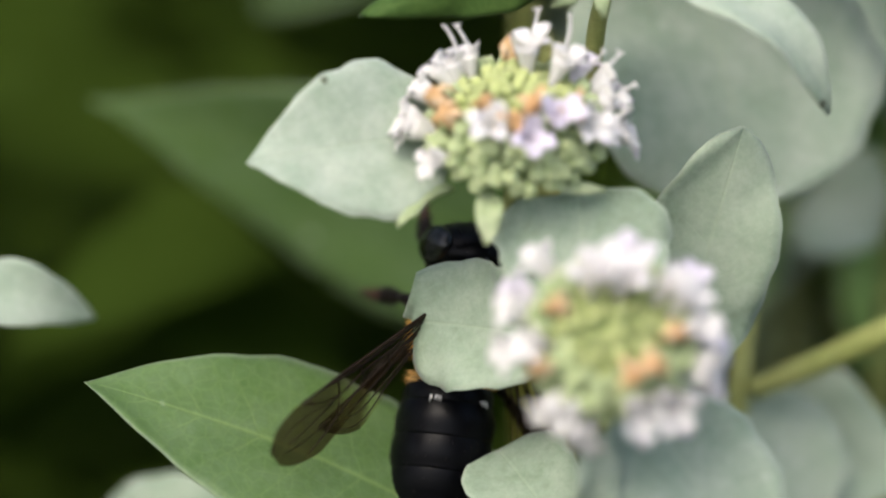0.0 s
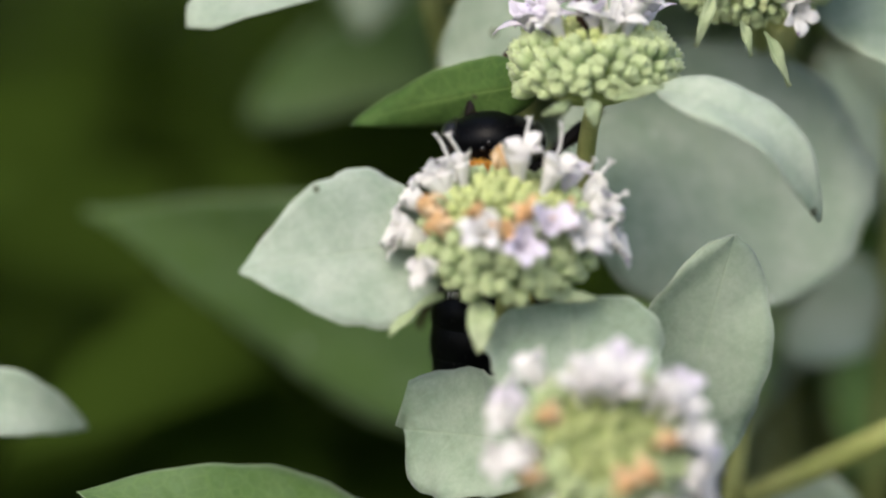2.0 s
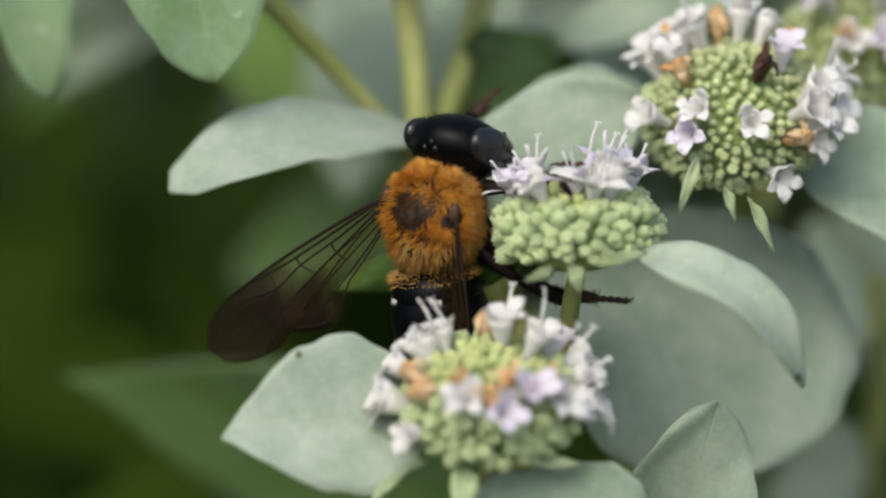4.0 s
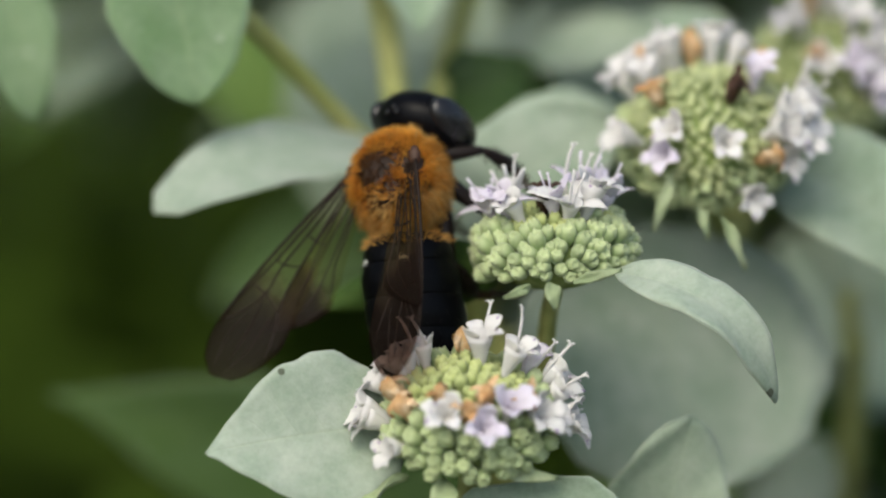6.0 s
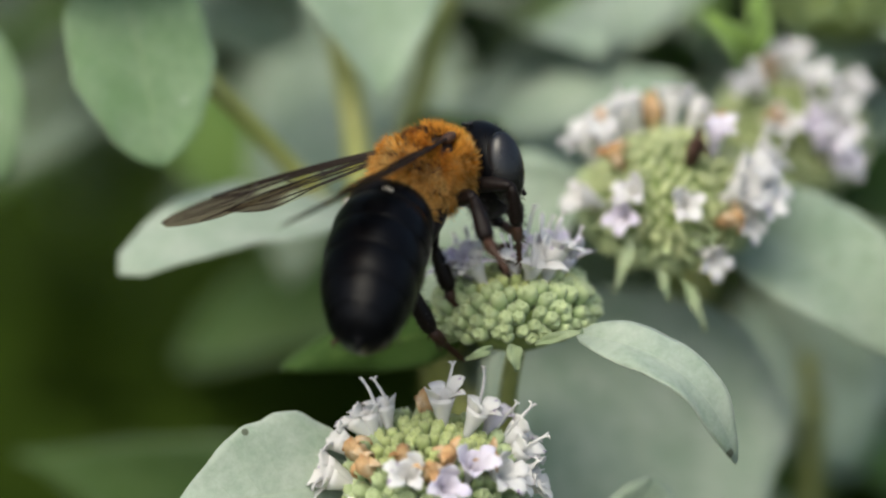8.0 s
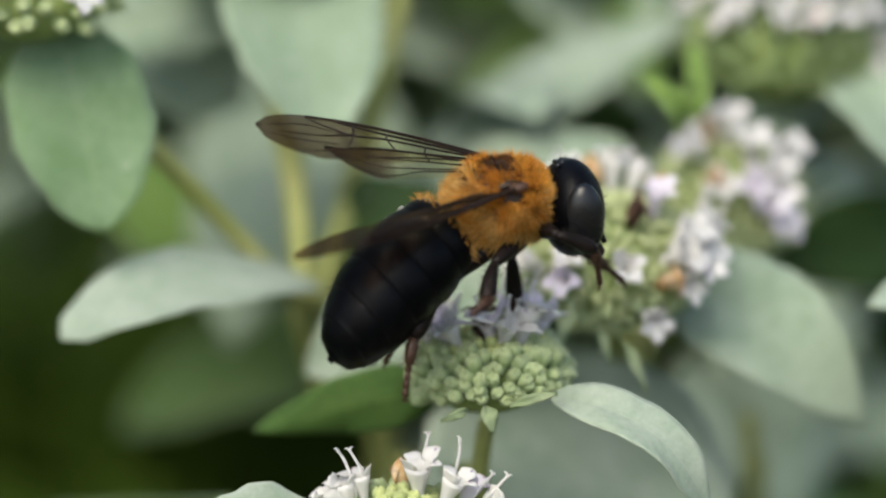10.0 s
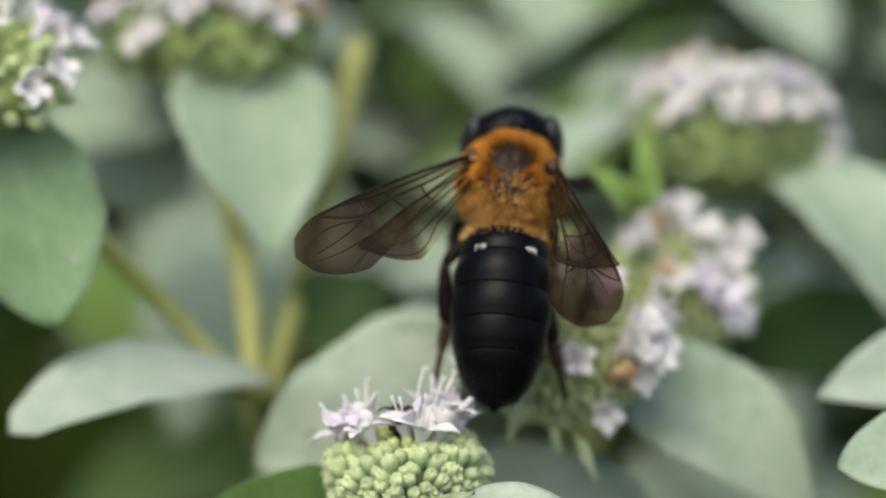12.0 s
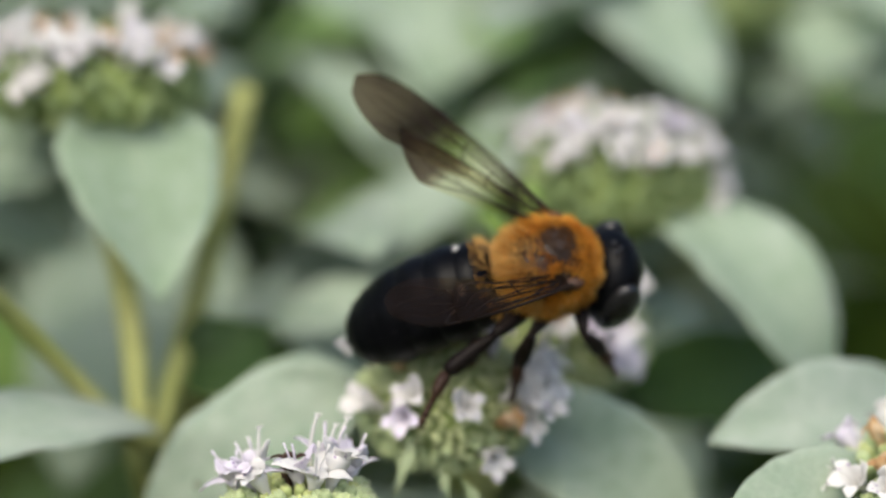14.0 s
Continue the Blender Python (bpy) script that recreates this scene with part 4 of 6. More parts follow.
def hairs(bm, count, spot, seed, length, width=0.08):
    """Tapered hairs. spot(rnd) gives a root, its normal and a lean, or None."""
    rnd = random.Random(seed)
    made = 0
    while made < count:
        got = spot(rnd)
        if got is None:
            continue
        made += 1
        root, nor, lean = got
        ln = length * rnd.uniform(0.6, 1.25)
        d = (nor + lean + Vector([rnd.uniform(-0.4, 0.4) for _ in range(3)])).normalized()
        x = d.orthogonal().normalized()
        y = d.cross(x)
        mid = root + d * ln * 0.55
        tip = root + d * ln + lean * ln * 0.25
        a = [bm.verts.new(root + (x * math.cos(k) + y * math.sin(k)) * width) for k in (0, 2.1, 4.2)]
        b = [bm.verts.new(mid + (x * math.cos(k) + y * math.sin(k)) * width * 0.7) for k in (0, 2.1, 4.2)]
        e = bm.verts.new(tip)
        for k in range(3):
            n = (k + 1) % 3
            bm.faces.new((a[k], a[n], b[n], b[k]))
            bm.faces.new((b[k], b[n], e))


THORAX = (3.55, 3.2, 3.0)


def thorax_spot(keep):
    def spot(rnd):
        q = Vector((rnd.gauss(0, 1), rnd.gauss(0, 1), rnd.gauss(0, 1))).normalized()
        if not keep(q, rnd):
            return None
        p = Vector((q.x * THORAX[0], q.y * THORAX[1], q.z * THORAX[2])) * 0.97
        if (p - Vector((0.7, math.copysign(2.7, p.y), 1.7))).length < 0.85:  # bare round the wing root
            return None
        nor = Vector((q.x / THORAX[0], q.y / THORAX[1], q.z / THORAX[2])).normalized()
        return p, nor, Vector((-0.45, 0, 0.05)) + 0.8 * noise.noise_vector(p * 1.1)
    return spot


def bald(q, rnd=None):
    """The dark, thinly haired disc on the back; its border is ragged."""
    edge = rnd.uniform(0.3, 1.25) if rnd else 1.1
    if q.z < 0.3:
        return False
    spot = ((q.x + 0.66) / 0.17) ** 2 + (q.y / 0.34) ** 2  # a second, smaller patch at the rear
    return ((q.x - 0.18) / 0.62) ** 2 + (q.y / 0.68) ** 2 < edge or spot < edge


def build_thorax():
    bm = bmesh.new()
    ball(bm, (0, 0, 0), THORAX, 32, 20)
    thorax = part("thorax", bm, BROWN, bee)
    bm = bmesh.new()
    hairs(bm, 8200, thorax_spot(lambda q, r: not bald(q, r) and (q.z > -0.25 or r.random() < 0.3) and not (q.x < -0.25 and r.random() < 0.75)), 1, 1.05, 0.036)
    part("orange_fur", bm, FUR, thorax, "dense orange fur", kind="stuff")
    bm = bmesh.new()
    hairs(bm, 6200, thorax_spot(lambda q, r: (q.z < 0.2 * r.random() and q.z > -0.75) or (q.x < -0.3 - 0.3 * r.random() and (q.z < 0.5 or r.random() < 0.5))), 2, 1.15, 0.045)
    part("pale_fur", bm, FUR_PALE, thorax, "paler yellowish fur on the flanks", kind="stuff")
    bm = bmesh.new()
    hairs(bm, 700, thorax_spot(lambda q, r: q.x > 0.8 and q.z > -0.3), 4, 0.8, 0.04)
    part("pale_ruff", bm, FUR_PALE, thorax, "pale yellowish ruff behind the head", kind="stuff")
    bm = bmesh.new()
    hairs(bm, 1500, thorax_spot(lambda q, r: bald(q) or (r.random() < 0.16 and bald(q * 0.72 + Vector((0.04, 0, 0.2))))), 3, 0.5, 0.04)
    part("dark_fur", bm, FUR_DARK, thorax, "short dark hairs on the back", kind="stuff")
    bm = bmesh.new()
    for s in (1, -1):
        ball(bm, (1.0, s * 2.95, 1.85), (0.75, 0.5, 0.4), 14, 9)
    part("tegulae", bm, TARSUS, thorax, "dark plates over the wing roots")


build_thorax()


antennae = []


def build_head():
    bm = bmesh.new()

    def shape(q):
        x = q.x * (0.86 if q.x > 0 else 0.8)
        return Vector((x, q.y * (1 - 0.12 * max(0, -q.z)), q.z * (1 - 0.06 * abs(q.y))))

    ball(bm, (2.2, 0, -0.4), (2.8, 3.7, 3.6), 32, 22, shape)
    head = part("head", bm, BLACK, bee, "broad black head")
    for s in (1, -1):
        bm = bmesh.new()
        ball(bm, (2.5, s * 2.84, -0.3), (1.45, 1.06, 2.65), 22, 16)
        part("eye", bm, GLOSS, head, "glossy black compound eye")
        bm = bmesh.new()
        root = (3.9, s * 0.9, -0.6)
        line = bend([root, (4.5, s * 1.2, 0.0), (5.1, s * 1.6, 0.1), (6.3, s * 2.2, -0.5), (7.4, s * 2.7, -1.7), (8.0, s * 3.0, -3.2)], 6)
        tube(bm, line, [0.17 if i < 7 else 0.19 - 0.02 * (i % 3 == 0) for i in range(len(line))], 8)
        antennae.append((part("antenna", bm, LIMB, head, origin=root), root))
        bm = bmesh.new()
        line = bend([(2.6, s * 1.5, -2.6), (3.6, s * 1.3, -3.2), (4.1, s * 0.6, -3.9), (4.0, s * 0.1, -4.3)], 4)
        tube(bm, line, [0.62 - 0.035 * i for i in range(len(line))], 8)
        part("mandible", bm, LIMB, head)
    bm = bmesh.new()
    for x, y in ((1.5, 0), (1.05, 0.45), (1.05, -0.45)):
        ball(bm, (x + 0.3, y, 3.08), (0.2, 0.2, 0.16), 10, 6)
    part("ocelli", bm, GLOSS, head)

    def spot(rnd):
        q = Vector((rnd.gauss(0, 1), rnd.gauss(0, 1), rnd.gauss(0, 1))).normalized()
        if q.x > 0.75 and q.z > -0.2 and rnd.random() < 0.6:
            return None
        w = shape(q)
        return Vector((2.2 + w.x * 2.75, w.y * 3.65, -0.4 + w.z * 3.55)), q, Vector((0.3, 0, 0))

    bm = bmesh.new()
    hairs(bm, 260, spot, 6, 0.4, 0.03)
    part("head_hair", bm, LIMB, head, kind="stuff")
    return head


bee_head = build_head()


def girth(s):
    """Half width of the abdomen s mm behind the waist."""
    marks = ((0, 1.0), (0.6, 2.7), (1.7, 3.2), (3.8, 3.55), (6.6, 3.6), (9.1, 3.3), (11.3, 2.55), (12.5, 1.6), (13.2, 0.1))
    for (a, ra), (b, rb) in zip(marks, marks[1:]):
        if s <= b:
            t = (s - a) / (b - a)
            t = t * t * (3 - 2 * t) * 0.35 + t * 0.65
            return ra + (rb - ra) * t
    return 0.1


def build_abdomen():
    bm = bmesh.new()

    def rings(bm, marks):
        rows = []
        for s, r in marks:
            rows.append([bm.verts.new((-s, r * math.cos(a), 1.0 * r * math.sin(a) - 0.012 * s * s)) for a in (2 * math.pi * k / 36 for k in range(36))])
        for r, q in zip(rows, rows[1:]):
            for k in range(36):
                bm.faces.new((r[k], q[k], q[(k + 1) % 36], r[(k + 1) % 36])).smooth = True
        return rows

    rows = rings(bm, [(s * 13.15 / 24, girth(s * 13.15 / 24) * 0.95) for s in range(25)])
    bm.faces.new(rows[0])
    bm.faces.new(rows[-1][::-1])
    abdomen = part("abdomen", bm, BLACK, bee, "shiny blue-black segmented abdomen")
    cuts = (0.15, 2.3, 4.8, 7.2, 9.5, 11.5, 13.1)
    for i, (a, b) in enumerate(zip(cuts, cuts[1:])):
        bm = bmesh.new()
        marks = [(a - 0.12, girth(max(a, 0)) * 0.955)]
        for k in range(7):
            s = a + (b - a) * k / 6
            marks.append((s, girth(s) * (0.972 + 0.028 * (k / 6) ** 0.7) + 0.12 * math.sin(math.pi * k / 6)))
        marks += [(b + 0.16, girth(b) * 1.0), (b + 0.2, girth(b) * 0.94)]
        rings(bm, marks)
        part("tergite", bm, BLACK, abdomen)
    bm = bmesh.new()

    def spot(rnd):
        s, a = rnd.uniform(0.3, 12.9), rnd.uniform(0, 6.28)
        r = girth(s)
        if rnd.random() < 0.35 and math.sin(a) > 0:
            return None
        n = Vector((0, math.cos(a), math.sin(a)))
        return Vector((-s, r * math.cos(a), 1.0 * r * math.sin(a) - 0.012 * s * s)), n, Vector((-1.3, 0, 0))

    hairs(bm, 500, spot, 8, 0.45, 0.02)
    part("abdomen_hair", bm, LIMB, abdomen, kind="stuff")
    bm = bmesh.new()

    def front(rnd):
        s, a = rnd.uniform(0.1, 1.3), rnd.uniform(0, 6.28)
        r = girth(s)
        return Vector((-s, r * math.cos(a), 1.0 * r * math.sin(a))), Vector((0.4, math.cos(a), math.sin(a))), Vector((-0.2, 0, 0))

    hairs(bm, 420, front, 9, 0.7, 0.04)
    part("pale_fringe", bm, FUR_PALE, abdomen, "pale yellowish hairs at the waist", kind="stuff")
    bm = bmesh.new()

    # sky glint on the first segment's rim, drawn as short white strands
    def flank(rnd):
        side, a, s = rnd.choice((-1, 1)), rnd.uniform(0.85, 1.12), rnd.uniform(2.1, 2.3)
        n = Vector((0, side * math.cos(a), math.sin(a)))
        return Vector((-s, 0, -0.012 * s * s)) + n * girth(s), n, Vector((-1.5, 0, 0))

    hairs(bm, 80, flank, 10, 0.35, 0.03)
    part("pale_band", bm, PETAL, abdomen, "short white strands in a narrow band, standing in for a sky glint", kind="stuff")
    return abdomen


bee_abdomen = build_abdomen()


def wing_grid(length, lead, trail, n=26, k=9, lift=0.5):
    grid, uvs = [], []
    for i in range(n):
        s = i / (n - 1)
        a, b = lead(s), trail(s)
        row, uvrow = [], []
        for j in range(k):
            c = j / (k - 1)
            y = a + (b - a) * c
            z = lift * math.sin(s * 2.6) * 0.6 - 0.22 * c * math.sin(s * 3.0) + 0.07 * math.sin(c * 16 + s * 5) * s
            row.append(Vector((s * length, y, z)))
            uvrow.append((s, c))
        grid.append(row)
        uvs.append(uvrow)
    return grid, uvs


def build_wing(side):
    """Fore wing with hind wing and veins; x runs to the tip and y to the trailing edge."""
    def lead(s):
        return -0.25 * math.sin(math.pi * s) + (2.2 * (1 - math.sqrt(max(0, 1 - ((s - 0.76) / 0.24) ** 2))) if s > 0.76 else 0)

    def trail(s):
        w = 0.55 + 4.6 * min(1, s / 0.72) ** 0.9
        return w if s < 0.72 else 5.15 - 2.7 * (1 - math.sqrt(max(0, 1 - ((s - 0.72) / 0.28) ** 2)))

    grid, uvs = wing_grid(17.6, lead, trail)
    bm = bmesh.new()
    sheet(bm, grid, 0.035, uvs)
    wing = part("wing", bm, WING, bee, "smoky brown translucent wing")

    def hlead(s):
        return 0.9 + 3.9 * s - 0.2 * math.sin(math.pi * s)

    def htrail(s):
        return 1.3 + 5.7 * min(1, s / 0.62) ** 0.8 if s < 0.62 else 7.0 - 2.0 * ((s - 0.62) / 0.38) ** 2

    hg, hu = wing_grid(12.0, hlead, htrail, 20, 8, 0.3)
    for row in hg:
        for v in row:
            v.z -= 0.12
            v.xy = Matrix.Rotation(radians(-8 if side > 0 else -24), 2) @ v.xy  # tucked under the fore wing
    bm = bmesh.new()
    sheet(bm, hg, 0.03, hu)
    hind = part("hind_wing", bm, WING, wing, "smaller hind wing")
    for c in (0.06, 0.3, 0.52, 0.74):
        bm = bmesh.new()
        line = [row[min(7, round(c * 7 + 0.15 * i * (c - 0.3)))] + Vector((0, 0, 0.02)) for i, row in enumerate(hg[:17:2])]
        tube(bm, bend(line, 2), [0.08 - 0.003 * i for i in range(2 * len(line) - 1)], 6)
        part("vein", bm, VEIN, hind)

    def at(s, c):
        i = min(int(s * 25), 24)
        j = min(int(c * 8), 7)
        u, v = s * 25 - i, c * 8 - j
        a = grid[i][j].lerp(grid[i + 1][j], u)
        b = grid[i][j + 1].lerp(grid[i + 1][j + 1], u)
        return a.lerp(b, v) + Vector((0, 0, 0.02))

    lines = [([(0, 0.02), (0.3, 0.01), (0.6, 0.01), (0.8, 0.03)], 0.15), ([(0, 0.2), (0.25, 0.16), (0.5, 0.12), (0.7, 0.03)], 0.12), ([(0.02, 0.45), (0.25, 0.36), (0.46, 0.30), (0.6, 0.34), (0.72, 0.2), (0.8, 0.05)], 0.095),
             ([(0.02, 0.7), (0.3, 0.62), (0.52, 0.62), (0.62, 0.7)], 0.095), ([(0.46, 0.12), (0.46, 0.3), (0.42, 0.62)], 0.085), ([(0.6, 0.1), (0.6, 0.34), (0.62, 0.7)], 0.08),
             ([(0.64, 0.36), (0.80, 0.26), (0.95, 0.36)], 0.05), ([(0.66, 0.62), (0.82, 0.66), (0.95, 0.70)], 0.05), ([(0.02, 0.9), (0.3, 0.82), (0.55, 0.90)], 0.075),
             ([(0.3, 0.36), (0.3, 0.62), (0.28, 0.95)], 0.08), ([(0.62, 0.7), (0.72, 0.8), (0.8, 0.92)], 0.07), ([(0.6, 0.34), (0.75, 0.45), (0.9, 0.55)], 0.065)]
    for marks, r in lines:
        bm = bmesh.new()
        line = bend([at(s, c) for s, c in marks], 5)
        tube(bm, line, [r * (1 - 0.4 * i / len(line)) for i in range(len(line))], 6)
        part("vein", bm, VEIN, wing)
    return wing


bee_wings = (build_wing(1), build_wing(-1))
LEG_BONES = {"F": (3.5, 3.2, 3.1), "M": (3.7, 3.4, 3.5), "H": (4.3, 4.4, 4.2)}


def build_leg(kind, side):
    femur, tibia, tarsus = LEG_BONES[kind]
    thick = {"F": 0.9, "M": 1.0, "H": 1.05}[kind]
    bm = bmesh.new()
    n = 9
    tube(bm, [(-0.6 + (femur + 0.6) * i / n, 0, 0.1 * math.sin(math.pi * i / n)) for i in range(n + 1)], [thick * r for r in (0.45, 0.62, 0.68, 0.7, 0.68, 0.64, 0.58, 0.5, 0.42, 0.3)], 12)
    leg = part("leg", bm, LIMB, bee)

    def limb_hair(length, radius, count, seed, curve=0.6):
        def spot(rnd):
            x, a = rnd.uniform(0.1, length), rnd.uniform(0, 6.28)
            q = Vector((0, math.cos(a), math.sin(a)))
            return Vector((x, 0, 0)) + q * radius * 0.9, q, Vector((curve, 0, 0))
        b = bmesh.new()
        hairs(b, count, spot, seed, 0.5, 0.03)
        return b

    bm = bmesh.new()
    tube(bm, [(tibia * i / 8, 0, 0.06 * math.sin(math.pi * i / 8)) for i in range(9)], [thick * r for r in (0.3, 0.4, 0.46, 0.52, 0.56, 0.6, 0.62, 0.6, 0.42)], 12)
    bm.from_mesh(mm_mesh(limb_hair(tibia, thick * 0.55, 90, 3)))
    shin = part("tibia", bm, LIMB, leg)
    bm = bmesh.new()
    pts, rad = [], []
    first = tarsus * 0.45
    for i in range(5):
        pts.append((first * i / 4, 0, 0))
        rad.append(thick * (0.34, 0.44, 0.44, 0.40, 0.3)[i])
    for j in range(4):
        x = first + (tarsus - first) * j / 4
        step = (tarsus - first) / 4
        pts += [(x + 0.12 * step, 0, 0), (x + 0.85 * step, 0, -0.03 * j), (x + 0.98 * step, 0, -0.03 * j)]
        rad += [thick * 0.18, thick * 0.27, thick * 0.16]
    tube(bm, pts, rad, 10)
    for s in (1, -1):
        tube(bm, [(tarsus - 0.05, 0, -0.1), (tarsus + 0.3, s * 0.2, -0.15), (tarsus + 0.42, s * 0.28, -0.38)], (0.09, 0.07, 0.02), 6)
    bm.from_mesh(mm_mesh(limb_hair(first, thick * 0.4, 60, 4)))
    foot = part("tarsus", bm, TARSUS, leg, "brown clawed foot")
    return leg, shin, foot


def mm_mesh(bm):
    me = bpy.data.meshes.new("hair")
    bm.to_mesh(me)
    bm.free()
    return me


bee_legs = {side + kind: build_leg(kind, side) for side in "RL" for kind in "FMH"}


# ---- movement ----
def swayed(stem, height, right, back):
    """A stem bent at its foot so that its head, height mm up, shifts by the given mm."""
    home = Vector(stem.location)
    return Matrix.Translation(home) @ pose(0, 0, 0, -math.degrees(back / height), math.degrees(right / height), 0)


def motions():
    for stem, height, rows in ((mint_b, 425, ((0, 0, 0), (8.2, 0, 0), (9.3, 2.0, 0), (10.3, 3.0, 0.2), (10.5, 3.65, 0.1), (11, 4.0, 0), (11.5, 2.1, 0), (12, -0.1, -1.5), (12.5, 0.2, -1.4), (13, -0.1, -1.9), (14, 0.2, -1.4))),
                               (mint_a, 415, ((0, 0, 0), (8.2, 0, 0), (9.3, 1.5, -1.0), (10.5, 2.7, -2.4), (11, 2.8, -3.2), (11.5, 1.5, -2.0), (12, 0, 0), (14, 0, 0)))):
        walk(stem, [(t, swayed(stem, height, right, back)) for t, right, back in rows])
    walk(bee, [
        (0, pose(-0.00217, 0.00084, -0.02925, 49.3, -67.8, 55.8)), (0.5, pose(-0.00119, 0.00254, -0.02450, -6.2, -74.9, 84.9)), (1, pose(0.00041, 0.00410, -0.01977, 26.7, -69.6, 66.9)),
        (1.5, pose(0.00040, 0.00513, -0.01625, 8.0, -70.1, 67.9)), (2, pose(-0.00010, 0.00492, -0.01377, 21.1, -77.4, 63.2)), (2.5, pose(-0.00274, 0.00576, -0.00465, 90.0, -81.9, -34.7)),
        (3, pose(-0.00260, 0.00612, -0.00356, 87.9, -80.1, -31.4)), (5.5, pose(-0.00345, 0.00666, 0.00113, -39.7, -56.7, 90.7)), (6, pose(-0.00368, 0.00690, 0.00187, -42.9, -53.8, 93.9)),
        (6.5, pose(-0.00279, 0.00348, 0.00589, -34.6, -35.3, 74.1)), (7, pose(-0.00139, 0.00054, 0.00819, -28.0, -27.0, 71.2)), (7.5, pose(-0.00070, 0.00052, 0.00818, -24.6, -26.6, 63.5)),
        (8, pose(0.00074, -0.00011, 0.00950, -20.6, -15.7, 47.9)), (10.5, pose(0.01255, -0.00130, 0.01238, 18.8, -12.0, 5.5)), (11, pose(0.01432, -0.00146, 0.01177, 31.8, -10.0, 1.1)),
        (11.5, pose(0.01527, 0.00616, 0.01586, 22.4, -24.6, 42.8)), (12, pose(0.01515, 0.01078, 0.01718, 7.0, -40.5, 81.9)), (12.5, pose(0.01777, 0.01165, 0.01660, 20.2, -19.2, 43.3)),
        (13, pose(0.01898, 0.01304, 0.01777, 18.0, -16.2, 43.5)), (13.5, pose(0.02058, 0.01250, 0.01754, 13.8, -14.5, 35.1)), (14, pose(0.02606, 0.01096, 0.01445, 41.0, -4.5, 12.4)),
    ])
    walk(bee_head, [
        (0, pose(0.00280, 0.00000, -0.00120, 0.0, 9.7, -0.3)), (0.5, pose(0.00280, 0.00000, -0.00120, 0.0, 12.0, 0.8)), (1, pose(0.00280, 0.00000, -0.00120, 0.0, 10.4, -2.9)),
        (1.5, pose(0.00280, 0.00000, -0.00120, 0.0, 8.2, -1.3)), (2, pose(0.00280, 0.00000, -0.00120, 0.0, 15.6, 5.7)), (2.5, pose(0.00280, 0.00000, -0.00120, 0.0, 19.1, 2.1)),
        (3, pose(0.00280, 0.00000, -0.00120, 0.0, 18.9, 4.5)), (5.5, pose(0.00280, 0.00000, -0.00120, 0.0, 18.7, -2.4)), (6, pose(0.00280, 0.00000, -0.00120, 0.0, 21.6, -11.2)),
        (6.5, pose(0.00280, 0.00000, -0.00120, 0.0, 23.5, -15.8)), (7, pose(0.00280, 0.00000, -0.00120, 0.0, 19.3, -12.0)), (7.5, pose(0.00280, 0.00000, -0.00120, 0.0, 18.7, -13.5)),
        (8, pose(0.00280, 0.00000, -0.00120, 0.0, 18.0, -17.6)), (10.5, pose(0.00280, 0.00000, -0.00120, 0.0, 7.6, 1.1)), (11, pose(0.00280, 0.00000, -0.00120, 0.0, 10.1, -0.6)),
        (11.5, pose(0.00280, 0.00000, -0.00120, 0.0, 22.3, 1.9)), (12, pose(0.00280, 0.00000, -0.00120, 0.0, 17.6, 4.5)), (12.5, pose(0.00280, 0.00000, -0.00120, 0.0, 19.2, -9.1)),
        (13, pose(0.00280, 0.00000, -0.00120, 0.0, 15.3, -7.2)), (13.5, pose(0.00280, 0.00000, -0.00120, 0.0, 18.2, -16.3)), (14, pose(0.00280, 0.00000, -0.00120, 0.0, 16.5, -4.7)),
    ])
    walk(bee_abdomen, [
        (0, pose(-0.00340, 0.00000, -0.00060, 0.0, 10.9, 3.1)), (0.5, pose(-0.00340, 0.00000, -0.00060, 0.0, 3.9, 4.8)), (1, pose(-0.00340, 0.00000, -0.00060, 0.0, 9.5, 10.8)),
        (1.5, pose(-0.00340, 0.00000, -0.00060, 0.0, 7.5, 10.4)), (2, pose(-0.00340, 0.00000, -0.00060, 0.0, 1.0, 4.1)), (2.5, pose(-0.00340, 0.00000, -0.00060, 0.0, -4.7, 11.4)),
        (3, pose(-0.00340, 0.00000, -0.00060, 0.0, -5.5, 11.6)), (5.5, pose(-0.00340, 0.00000, -0.00060, 0.0, -13.0, 3.6)), (6, pose(-0.00340, 0.00000, -0.00060, 0.0, -9.9, -6.7)),
        (6.5, pose(-0.00340, 0.00000, -0.00060, 0.0, -21.4, -3.4)), (7, pose(-0.00340, 0.00000, -0.00060, 0.0, -10.8, 14.4)), (7.5, pose(-0.00340, 0.00000, -0.00060, 0.0, -16.9, 15.3)),
        (8, pose(-0.00340, 0.00000, -0.00060, 0.0, -16.5, 17.7)), (10.5, pose(-0.00340, 0.00000, -0.00060, 0.0, -18.0, 15.4)), (11, pose(-0.00340, 0.00000, -0.00060, 0.0, -7.1, 15.6)),
        (11.5, pose(-0.00340, 0.00000, -0.00060, 0.0, -13.8, -3.6)), (12, pose(-0.00340, 0.00000, -0.00060, 0.0, -16.7, 2.0)), (12.5, pose(-0.00340, 0.00000, -0.00060, 0.0, -20.2, 21.7)),
        (13, pose(-0.00340, 0.00000, -0.00060, 0.0, -10.7, 22.9)), (13.5, pose(-0.00340, 0.00000, -0.00060, 0.0, -11.6, 16.7)), (14, pose(-0.00340, 0.00000, -0.00060, 0.0, -28.8, -7.8)),
    ])
